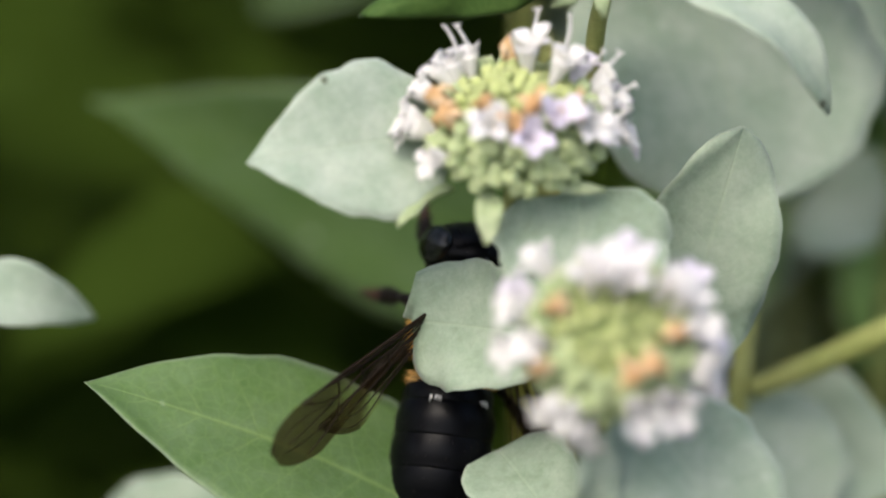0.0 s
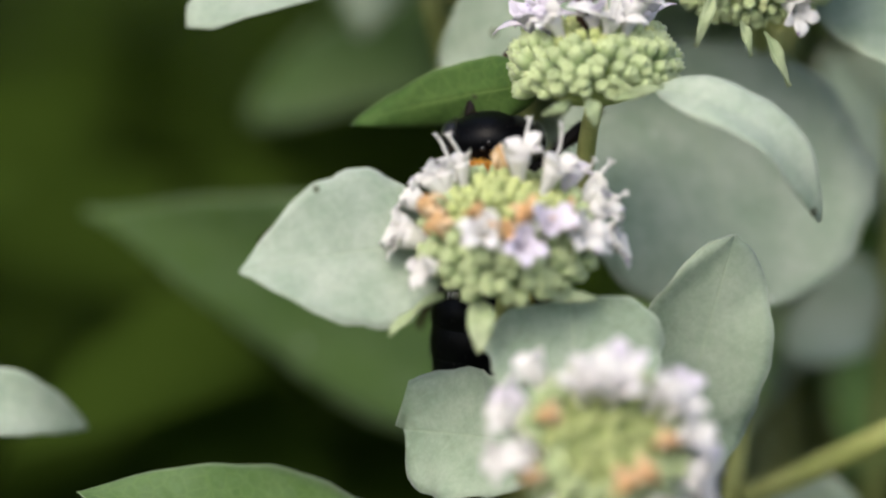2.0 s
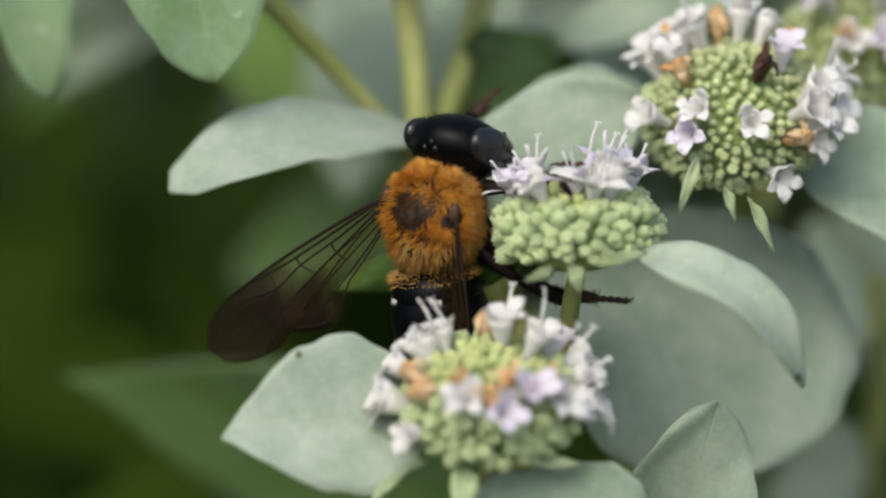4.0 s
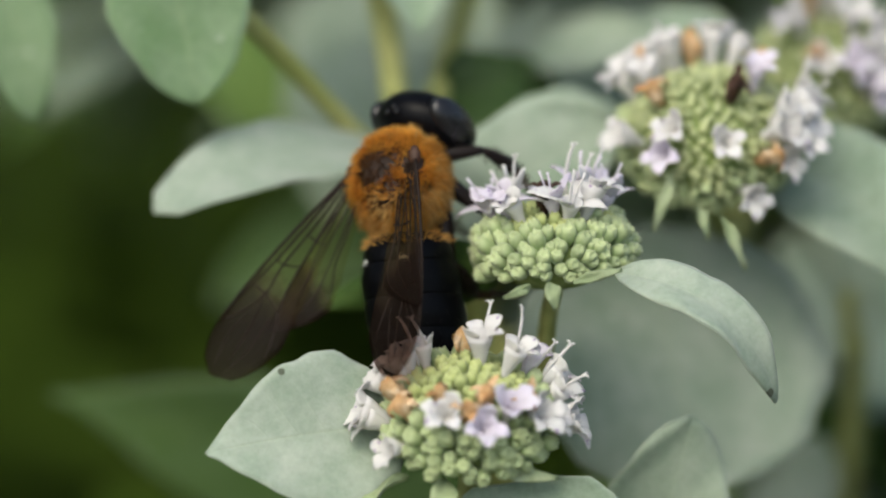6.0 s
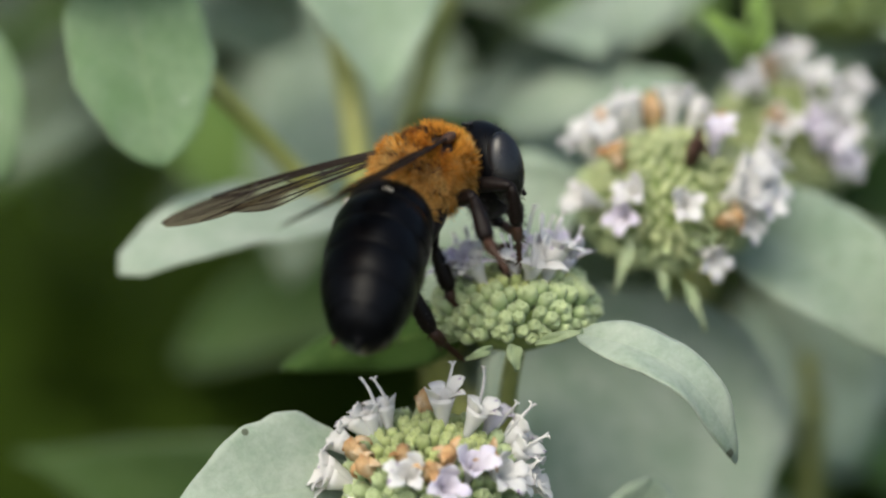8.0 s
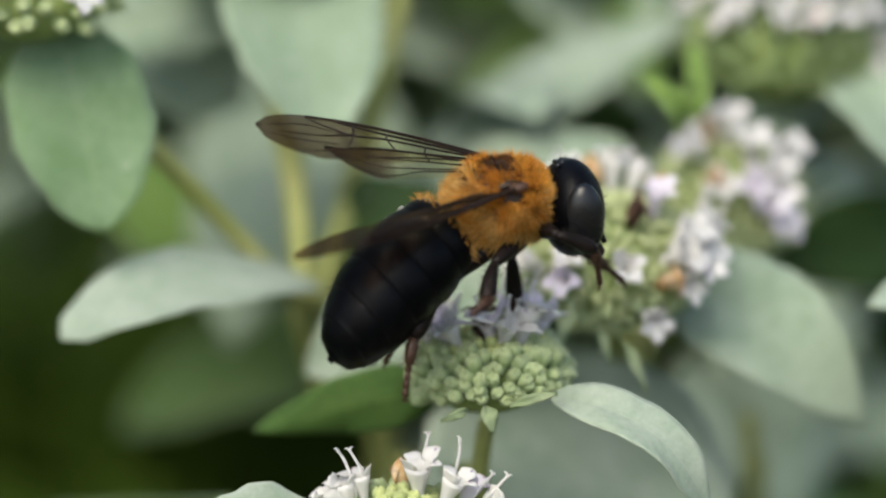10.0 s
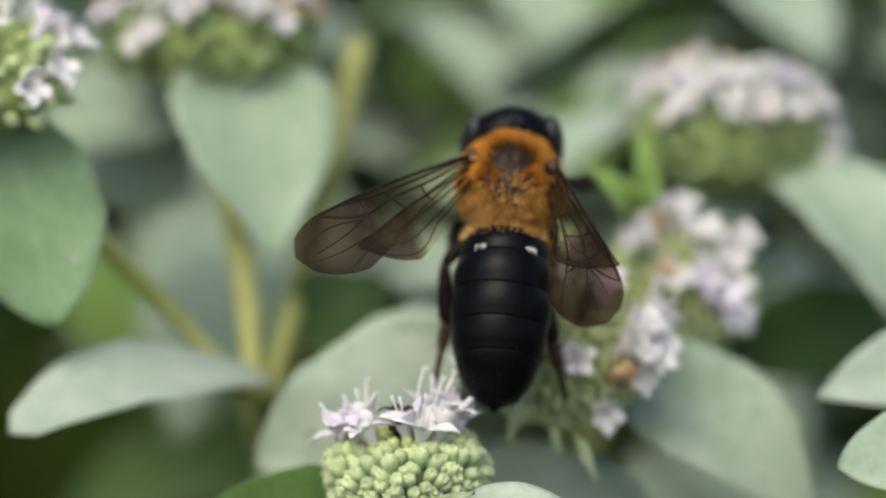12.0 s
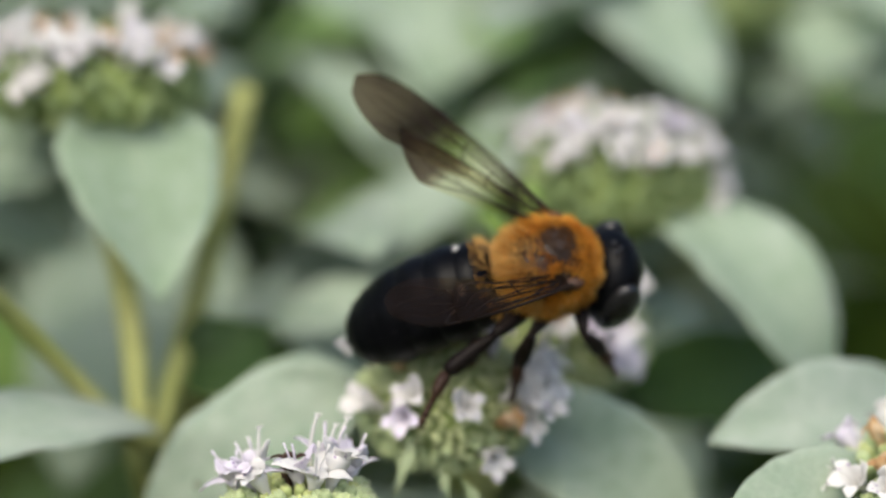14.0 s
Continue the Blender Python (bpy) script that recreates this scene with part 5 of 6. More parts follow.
    walk(bee_wings[0], [
        (0, pose(0.00100, 0.00310, 0.00195, -28.8, -25.7, 128.5)), (0.5, pose(0.00100, 0.00310, 0.00195, -9.8, 31.3, 135.9)), (1, pose(0.00100, 0.00310, 0.00195, -18.6, -24.2, 122.8)),
        (1.5, pose(0.00100, 0.00310, 0.00195, -0.6, 10.0, 116.6)), (2, pose(0.00100, 0.00310, 0.00195, -9.6, 26.6, 109.0)), (2.5, pose(0.00100, 0.00310, 0.00195, 4.5, -11.5, 130.8)),
        (3, pose(0.00100, 0.00310, 0.00195, 0.8, -11.5, 130.5)), (5.5, pose(0.00100, 0.00310, 0.00195, -15.5, -17.3, 139.0)), (6, pose(0.00100, 0.00310, 0.00195, -19.3, -14.7, 134.8)),
        (6.5, pose(0.00100, 0.00310, 0.00195, -1.8, -11.4, 124.4)), (7, pose(0.00100, 0.00310, 0.00195, 0.9, -9.7, 120.4)), (7.5, pose(0.00100, 0.00310, 0.00195, -2.7, -11.0, 124.2)),
        (8, pose(0.00100, 0.00310, 0.00195, -2.5, -6.4, 125.3)), (10.5, pose(0.00100, 0.00310, 0.00195, -17.0, -26.9, 173.9)), (11, pose(0.00100, 0.00310, 0.00195, -41.1, -13.8, 133.3)),
        (11.5, pose(0.00100, 0.00310, 0.00195, -9.7, -2.8, 135.8)), (12, pose(0.00100, 0.00310, 0.00195, -13.0, -13.3, 130.5)), (12.5, pose(0.00100, 0.00310, 0.00195, -2.8, -9.4, 138.6)),
        (13, pose(0.00100, 0.00310, 0.00195, -5.6, -6.3, 136.9)), (13.5, pose(0.00100, 0.00310, 0.00195, -12.0, -11.6, 132.9)), (14, pose(0.00100, 0.00310, 0.00195, 9.1, -7.6, 126.3)),
    ])
    walk(bee_wings[1], [
        (0, pose(0.00100, -0.00310, 0.00195, -172.0, -5.0, -148.0)), (0.5, pose(0.00100, -0.00310, 0.00195, -172.0, -5.0, -148.0)), (1, pose(0.00100, -0.00310, 0.00195, -172.0, -5.0, -148.0)),
        (1.5, pose(0.00100, -0.00310, 0.00195, -172.0, -5.0, -148.0)), (2, pose(0.00100, -0.00310, 0.00195, -172.0, -5.0, -148.0)), (2.5, pose(0.00100, -0.00310, 0.00195, -167.5, 14.0, -171.6)),
        (3, pose(0.00100, -0.00310, 0.00195, -167.4, 14.5, -172.3)), (5.5, pose(0.00100, -0.00310, 0.00195, -175.7, -16.9, -158.2)), (6, pose(0.00100, -0.00310, 0.00195, -174.7, -12.4, -171.0)),
        (6.5, pose(0.00100, -0.00310, 0.00195, -178.6, -8.2, -163.5)), (7, pose(0.00100, -0.00310, 0.00195, -179.7, -11.3, -157.9)), (7.5, pose(0.00100, -0.00310, 0.00195, -177.2, -8.3, -157.3)),
        (8, pose(0.00100, -0.00310, 0.00195, -173.4, -8.1, -166.9)), (10.5, pose(0.00100, -0.00310, 0.00195, -172.4, -5.5, -157.6)), (11, pose(0.00100, -0.00310, 0.00195, -174.6, -12.9, -163.2)),
        (11.5, pose(0.00100, -0.00310, 0.00195, -156.6, -17.4, -150.7)), (12, pose(0.00100, -0.00310, 0.00195, -161.6, -18.5, -157.6)), (12.5, pose(0.00100, -0.00310, 0.00195, -166.1, -12.4, -151.2)),
        (13, pose(0.00100, -0.00310, 0.00195, -173.1, -14.7, -147.8)), (13.5, pose(0.00100, -0.00310, 0.00195, -167.3, -10.3, -154.3)), (14, pose(0.00100, -0.00310, 0.00195, -170.1, -24.4, -156.1)),
    ])
    walk(bee_legs["RF"][0], [
        (0, pose(0.00230, -0.00150, -0.00240, 5.7, 36.7, -29.7)), (0.5, pose(0.00230, -0.00150, -0.00240, 5.7, 36.7, -29.7)), (1, pose(0.00230, -0.00150, -0.00240, 5.7, 36.7, -29.7)),
        (1.5, pose(0.00230, -0.00150, -0.00240, -0.2, 7.6, -37.5)), (2, pose(0.00230, -0.00150, -0.00240, -0.0, 7.0, -49.1)), (2.25, pose(0.00230, -0.00150, -0.00240, 0.5, 4.0, -63.3)),
        (2.5, pose(0.00230, -0.00150, -0.00240, 1.8, 1.3, -77.5)), (3, pose(0.00230, -0.00150, -0.00240, 10.2, -23.8, -86.4)), (5.5, pose(0.00230, -0.00150, -0.00240, -4.9, 31.4, -74.4)),
        (6, pose(0.00230, -0.00150, -0.00240, -8.8, 36.0, -85.0)), (6.5, pose(0.00230, -0.00150, -0.00240, -3.0, 27.3, -69.1)), (7, pose(0.00230, -0.00150, -0.00240, -3.7, 31.3, -69.0)),
        (7.5, pose(0.00230, -0.00150, -0.00240, -1.7, 25.2, -62.5)), (8, pose(0.00230, -0.00150, -0.00240, -1.1, 12.8, -82.4)), (10.5, pose(0.00230, -0.00150, -0.00240, 8.7, -18.2, -87.2)),
        (11, pose(0.00230, -0.00150, -0.00240, 14.9, -20.1, -106.2)), (11.25, pose(0.00230, -0.00150, -0.00240, 5.6, -22.2, -71.9)), (11.5, pose(0.00230, -0.00150, -0.00240, -3.3, -19.1, -37.8)),
        (12, pose(0.00230, -0.00150, -0.00240, 1.5, 3.7, -83.9)), (12.5, pose(0.00230, -0.00150, -0.00240, 0.4, 3.1, -58.5)), (13, pose(0.00230, -0.00150, -0.00240, 0.0, 8.7, -60.1)),
        (13.5, pose(0.00230, -0.00150, -0.00240, -0.1, 6.5, -48.0)), (14, pose(0.00230, -0.00150, -0.00240, 4.9, -2.7, -97.4)),
    ])
    walk(bee_legs["RF"][1], [
        (0, pose(0.00350, 0.00000, 0.00000, -2.6, 29.6, 22.1)), (0.5, pose(0.00350, 0.00000, 0.00000, -2.6, 29.6, 22.1)), (1, pose(0.00350, 0.00000, 0.00000, -2.6, 29.6, 22.1)),
        (1.5, pose(0.00350, 0.00000, 0.00000, -14.6, 9.2, -8.5)), (2, pose(0.00350, 0.00000, 0.00000, -14.0, 0.4, 4.8)), (2.25, pose(0.00350, 0.00000, 0.00000, -21.3, 37.9, 19.2)),
        (2.5, pose(0.00350, 0.00000, 0.00000, -9.0, 75.5, 46.9)), (3, pose(0.00350, 0.00000, 0.00000, 53.4, 79.2, 111.0)), (5.5, pose(0.00350, 0.00000, 0.00000, -68.0, 53.9, -26.5)),
        (6, pose(0.00350, 0.00000, 0.00000, -65.3, 46.1, -15.8)), (6.5, pose(0.00350, 0.00000, 0.00000, -95.0, 78.1, -49.0)), (7, pose(0.00350, 0.00000, 0.00000, -48.8, 65.5, -3.2)),
        (7.5, pose(0.00350, 0.00000, 0.00000, -17.6, 80.1, 27.5)), (8, pose(0.00350, 0.00000, 0.00000, 100.1, 79.3, 167.2)), (10.5, pose(0.00350, 0.00000, 0.00000, 41.0, 35.9, 102.0)),
        (11, pose(0.00350, 0.00000, 0.00000, 46.6, 39.0, 122.2)), (11.25, pose(0.00350, 0.00000, 0.00000, 42.7, 53.4, 86.0)), (11.5, pose(0.00350, 0.00000, 0.00000, 19.9, 62.0, 33.4)),
        (12, pose(0.00350, 0.00000, 0.00000, -8.1, 51.9, 55.0)), (12.5, pose(0.00350, 0.00000, 0.00000, -2.2, 76.1, 35.3)), (13, pose(0.00350, 0.00000, 0.00000, -50.7, 54.4, -20.5)),
        (13.5, pose(0.00350, 0.00000, 0.00000, -14.4, 61.9, 10.7)), (14, pose(0.00350, 0.00000, 0.00000, 25.5, 61.3, 103.4)),
    ])
    walk(bee_legs["RF"][2], [
        (0, pose(0.00608, 0.00105, -0.00158, -9.4, 21.7, 16.8)), (0.5, pose(0.00608, 0.00105, -0.00158, -9.4, 21.7, 16.8)), (1, pose(0.00608, 0.00105, -0.00158, -9.4, 21.7, 16.8)),
        (1.5, pose(0.00662, -0.00047, -0.00051, 6.9, 10.2, 38.3)), (2, pose(0.00669, 0.00027, -0.00002, -8.8, 1.0, 17.6)), (2.25, pose(0.00589, 0.00083, -0.00196, -12.9, 27.8, 32.0)),
        (2.5, pose(0.00405, 0.00058, -0.00310, -7.9, 54.7, 50.7)), (3, pose(0.00329, 0.00056, -0.00314, 106.7, 57.7, 173.7)), (5.5, pose(0.00519, -0.00084, -0.00259, -82.7, 71.5, -29.5)),
        (6, pose(0.00564, -0.00061, -0.00231, -93.4, 63.5, -35.1)), (6.5, pose(0.00393, -0.00050, -0.00313, -115.2, 69.9, -69.8)), (7, pose(0.00482, -0.00007, -0.00291, -89.0, 65.2, -46.5)),
        (7.5, pose(0.00399, 0.00025, -0.00315, -112.0, 78.7, -68.4)), (8, pose(0.00292, 0.00013, -0.00314, 84.1, 74.0, 159.0)), (10.5, pose(0.00296, 0.00253, -0.00188, 125.2, 66.0, -166.2)),
        (11, pose(0.00218, 0.00211, -0.00201, 122.8, 57.5, -150.0)), (11.25, pose(0.00363, 0.00190, -0.00257, 148.1, 84.1, -162.2)), (11.5, pose(0.00475, 0.00083, -0.00283, -23.4, 68.5, -10.4)),
        (12, pose(0.00463, 0.00162, -0.00252, -12.5, 50.6, 52.5)), (12.5, pose(0.00413, 0.00044, -0.00311, -5.5, 61.3, 35.0)), (13, pose(0.00524, -0.00065, -0.00260, -82.8, 63.7, -50.5)),
        (13.5, pose(0.00498, 0.00028, -0.00282, -56.1, 61.2, -35.9)), (14, pose(0.00315, 0.00149, -0.00281, 4.7, 64.9, 83.2)),
    ])
    walk(bee_legs["RM"][0], [
        (0, pose(0.00050, -0.00180, -0.00260, 0.2, 63.3, -83.7)), (0.5, pose(0.00050, -0.00180, -0.00260, 0.2, 63.3, -83.7)), (1, pose(0.00050, -0.00180, -0.00260, 0.2, 63.3, -83.7)),
        (1.5, pose(0.00050, -0.00180, -0.00260, 0.2, 63.3, -83.7)), (2, pose(0.00050, -0.00180, -0.00260, 0.2, 63.3, -83.7)), (2.25, pose(0.00050, -0.00180, -0.00260, -1.3, 19.0, -97.7)),
        (2.5, pose(0.00050, -0.00180, -0.00260, 8.0, -24.4, -111.3)), (3, pose(0.00050, -0.00180, -0.00260, 8.5, -10.1, -132.5)), (5.5, pose(0.00050, -0.00180, -0.00260, -5.2, 18.0, -142.4)),
        (6, pose(0.00050, -0.00180, -0.00260, -14.8, 34.8, -140.4)), (6.5, pose(0.00050, -0.00180, -0.00260, -10.8, 33.3, -129.4)), (7, pose(0.00050, -0.00180, -0.00260, 6.2, -3.8, -136.0)),
        (7.5, pose(0.00050, -0.00180, -0.00260, 3.4, -6.2, -109.6)), (8, pose(0.00050, -0.00180, -0.00260, 4.2, -6.6, -114.5)), (10.5, pose(0.00050, -0.00180, -0.00260, 4.7, 0.5, -142.4)),
        (11, pose(0.00050, -0.00180, -0.00260, 27.1, -30.8, -153.7)), (11.5, pose(0.00050, -0.00180, -0.00260, 4.2, -2.5, -124.8)), (11.75, pose(0.00050, -0.00180, -0.00260, -4.5, 29.9, -107.1)),
        (12, pose(0.00050, -0.00180, -0.00260, 0.2, 63.3, -83.7)), (12.25, pose(0.00050, -0.00180, -0.00260, -2.6, 26.4, -100.2)), (12.5, pose(0.00050, -0.00180, -0.00260, 4.9, -9.8, -113.4)),
        (13, pose(0.00050, -0.00180, -0.00260, 0.4, 6.1, -98.5)), (13.5, pose(0.00050, -0.00180, -0.00260, 0.7, 5.1, -105.9)), (14, pose(0.00050, -0.00180, -0.00260, 9.6, -11.6, -134.5)),
    ])
    walk(bee_legs["RM"][1], [
        (0, pose(0.00370, 0.00000, 0.00000, 17.0, 23.7, -6.7)), (0.5, pose(0.00370, 0.00000, 0.00000, 17.0, 23.7, -6.7)), (1, pose(0.00370, 0.00000, 0.00000, 17.0, 23.7, -6.7)),
        (1.5, pose(0.00370, 0.00000, 0.00000, 17.0, 23.7, -6.7)), (2, pose(0.00370, 0.00000, 0.00000, 17.0, 23.7, -6.7)), (2.25, pose(0.00370, 0.00000, 0.00000, 31.9, 53.1, 25.5)),
        (2.5, pose(0.00370, 0.00000, 0.00000, 90.5, 62.4, 99.0)), (3, pose(0.00370, 0.00000, 0.00000, 60.5, 57.0, 94.3)), (5.5, pose(0.00370, 0.00000, 0.00000, -23.9, 41.0, 10.9)),
        (6, pose(0.00370, 0.00000, 0.00000, -18.8, 18.1, 0.5)), (6.5, pose(0.00370, 0.00000, 0.00000, -20.3, 46.4, -4.8)), (7, pose(0.00370, 0.00000, 0.00000, -62.9, 62.1, -33.3)),
        (7.5, pose(0.00370, 0.00000, 0.00000, -46.5, 34.5, -46.5)), (8, pose(0.00370, 0.00000, 0.00000, -48.0, 57.1, -39.6)), (10.5, pose(0.00370, 0.00000, 0.00000, -18.6, 23.3, 19.1)),
        (11, pose(0.00370, 0.00000, 0.00000, -17.7, 50.8, 24.9)), (11.5, pose(0.00370, 0.00000, 0.00000, -27.0, 41.9, -7.9)), (11.75, pose(0.00370, 0.00000, 0.00000, -3.8, 32.9, -5.2)),
        (12, pose(0.00370, 0.00000, 0.00000, 17.0, 23.7, -6.7)), (12.25, pose(0.00370, 0.00000, 0.00000, 42.7, 56.7, 40.2)), (12.5, pose(0.00370, 0.00000, 0.00000, 108.8, 50.9, 125.1)),
        (13, pose(0.00370, 0.00000, 0.00000, 1.5, 69.0, -2.5)), (13.5, pose(0.00370, 0.00000, 0.00000, -74.1, 78.0, -73.8)), (14, pose(0.00370, 0.00000, 0.00000, -111.7, 77.0, -81.6)),
    ])
    walk(bee_legs["RM"][2], [
        (0, pose(0.00679, -0.00036, -0.00137, 14.2, 16.5, -7.1)), (0.5, pose(0.00679, -0.00036, -0.00137, 14.2, 16.5, -7.1)), (1, pose(0.00679, -0.00036, -0.00137, 14.2, 16.5, -7.1)),
        (1.5, pose(0.00679, -0.00036, -0.00137, 14.2, 16.5, -7.1)), (2, pose(0.00679, -0.00036, -0.00137, 14.2, 16.5, -7.1)), (2.25, pose(0.00554, 0.00088, -0.00272, 37.4, 47.2, 36.0)),
        (2.5, pose(0.00345, 0.00156, -0.00301, 91.7, 46.9, 107.3)), (3, pose(0.00356, 0.00185, -0.00285, 73.0, 42.9, 116.4)), (5.5, pose(0.00622, 0.00048, -0.00223, 6.7, 51.4, 59.1)),
        (6, pose(0.00693, 0.00003, -0.00106, -7.1, 29.4, 38.1)), (6.5, pose(0.00604, -0.00020, -0.00246, -8.3, 34.9, 18.6)), (7, pose(0.00503, -0.00087, -0.00301, -47.2, 65.0, -14.8)),
        (7.5, pose(0.00563, -0.00203, -0.00193, -27.2, 17.1, -27.5)), (8, pose(0.00513, -0.00118, -0.00285, -21.9, 35.3, -11.6)), (10.5, pose(0.00665, 0.00102, -0.00134, -15.1, -15.5, 17.7)),
        (11, pose(0.00565, 0.00090, -0.00263, -23.1, 19.3, 18.5)), (11.5, pose(0.00621, -0.00035, -0.00227, -20.7, 40.5, 0.6)), (11.75, pose(0.00654, -0.00026, -0.00185, -2.7, 28.0, -1.4)),
        (12, pose(0.00679, -0.00036, -0.00137, 14.2, 16.5, -7.1)), (12.25, pose(0.00513, 0.00120, -0.00284, 15.6, 50.2, 16.1)), (12.5, pose(0.00247, 0.00175, -0.00264, 73.5, 74.1, 91.6)),
        (13, pose(0.00491, -0.00005, -0.00318, 27.6, 64.2, 32.1)), (13.5, pose(0.00390, -0.00068, -0.00333, 77.9, 76.1, 90.3)), (14, pose(0.00381, -0.00076, -0.00331, -59.4, 86.2, -25.5)),
    ])
    walk(bee_legs["RH"][0], [
        (0, pose(-0.00170, -0.00180, -0.00250, 2.5, -17.0, -135.4)), (0.5, pose(-0.00170, -0.00180, -0.00250, -5.7, 40.9, -143.1)), (1, pose(-0.00170, -0.00180, -0.00250, -5.7, 40.9, -143.1)),
        (1.5, pose(-0.00170, -0.00180, -0.00250, -5.7, 40.9, -143.1)), (2, pose(-0.00170, -0.00180, -0.00250, -5.7, 40.9, -143.1)), (2.5, pose(-0.00170, -0.00180, -0.00250, 0.1, 12.9, -123.0)),
        (3, pose(-0.00170, -0.00180, -0.00250, 0.1, 12.2, -119.8)), (5.5, pose(-0.00170, -0.00180, -0.00250, -4.0, 29.2, -145.8)), (6, pose(-0.00170, -0.00180, -0.00250, 3.0, 2.2, -173.6)),
        (6.25, pose(-0.00170, -0.00180, -0.00250, 2.8, 2.5, -171.7)), (6.5, pose(-0.00170, -0.00180, -0.00250, 2.6, 2.7, -169.8)), (7, pose(-0.00170, -0.00180, -0.00250, -22.7, 40.4, 167.9)),
        (7.25, pose(-0.00170, -0.00180, -0.00250, -14.3, 42.0, -167.7)), (7.5, pose(-0.00170, -0.00180, -0.00250, -5.7, 40.9, -143.1)), (8, pose(-0.00170, -0.00180, -0.00250, -5.8, 21.6, -171.9)),
        (9.25, pose(-0.00170, -0.00180, -0.00250, -3.8, 17.6, -170.3)), (10.5, pose(-0.00170, -0.00180, -0.00250, -1.9, 13.5, -168.9)), (11, pose(-0.00170, -0.00180, -0.00250, 1.0, 6.3, -167.4)),
        (11.5, pose(-0.00170, -0.00180, -0.00250, -5.7, 40.9, -143.1)), (12, pose(-0.00170, -0.00180, -0.00250, -8.0, 30.4, -163.0)), (12.5, pose(-0.00170, -0.00180, -0.00250, -0.4, -5.7, -121.6)),
        (13, pose(-0.00170, -0.00180, -0.00250, 0.1, 18.3, -123.3)), (13.5, pose(-0.00170, -0.00180, -0.00250, -0.0, 9.1, -138.5)), (14, pose(-0.00170, -0.00180, -0.00250, 3.7, -15.0, -142.3)),
    ])
    walk(bee_legs["RH"][1], [
        (0, pose(0.00430, 0.00000, 0.00000, 2.9, 1.3, 4.5)), (0.5, pose(0.00430, 0.00000, 0.00000, 10.5, 2.3, -22.8)), (1, pose(0.00430, 0.00000, 0.00000, 10.5, 2.3, -22.8)),
        (1.5, pose(0.00430, 0.00000, 0.00000, 10.5, 2.3, -22.8)), (2, pose(0.00430, 0.00000, 0.00000, 10.5, 2.3, -22.8)), (2.5, pose(0.00430, 0.00000, 0.00000, 43.2, 45.5, 35.2)),
        (3, pose(0.00430, 0.00000, 0.00000, 36.4, 41.2, 24.0)), (5.5, pose(0.00430, 0.00000, 0.00000, 3.2, 25.4, -13.7)), (6, pose(0.00430, 0.00000, 0.00000, -67.7, 63.6, -55.5)),
        (6.25, pose(0.00430, 0.00000, 0.00000, -10.8, 36.7, 9.0)), (6.5, pose(0.00430, 0.00000, 0.00000, -0.6, -5.5, 30.0)), (7, pose(0.00430, 0.00000, 0.00000, -4.0, -8.6, 14.6)),
        (7.25, pose(0.00430, 0.00000, 0.00000, 4.2, -4.3, -4.5)), (7.5, pose(0.00430, 0.00000, 0.00000, 10.5, 2.3, -22.8)), (8, pose(0.00430, 0.00000, 0.00000, -13.1, 12.9, -23.6)),
        (9.25, pose(0.00430, 0.00000, 0.00000, -8.9, 18.7, -3.8)), (10.5, pose(0.00430, 0.00000, 0.00000, -2.6, 22.8, 17.2)), (11, pose(0.00430, 0.00000, 0.00000, -2.8, 16.3, 16.6)),
        (11.5, pose(0.00430, 0.00000, 0.00000, 10.5, 2.3, -22.8)), (12, pose(0.00430, 0.00000, 0.00000, 0.8, 8.5, 6.4)), (12.5, pose(0.00430, 0.00000, 0.00000, -15.9, 45.8, -48.9)),
        (13, pose(0.00430, 0.00000, 0.00000, 1.9, 29.5, -38.8)), (13.5, pose(0.00430, 0.00000, 0.00000, -6.0, 35.6, -26.0)), (14, pose(0.00430, 0.00000, 0.00000, -16.0, 39.3, -24.6)),
    ])
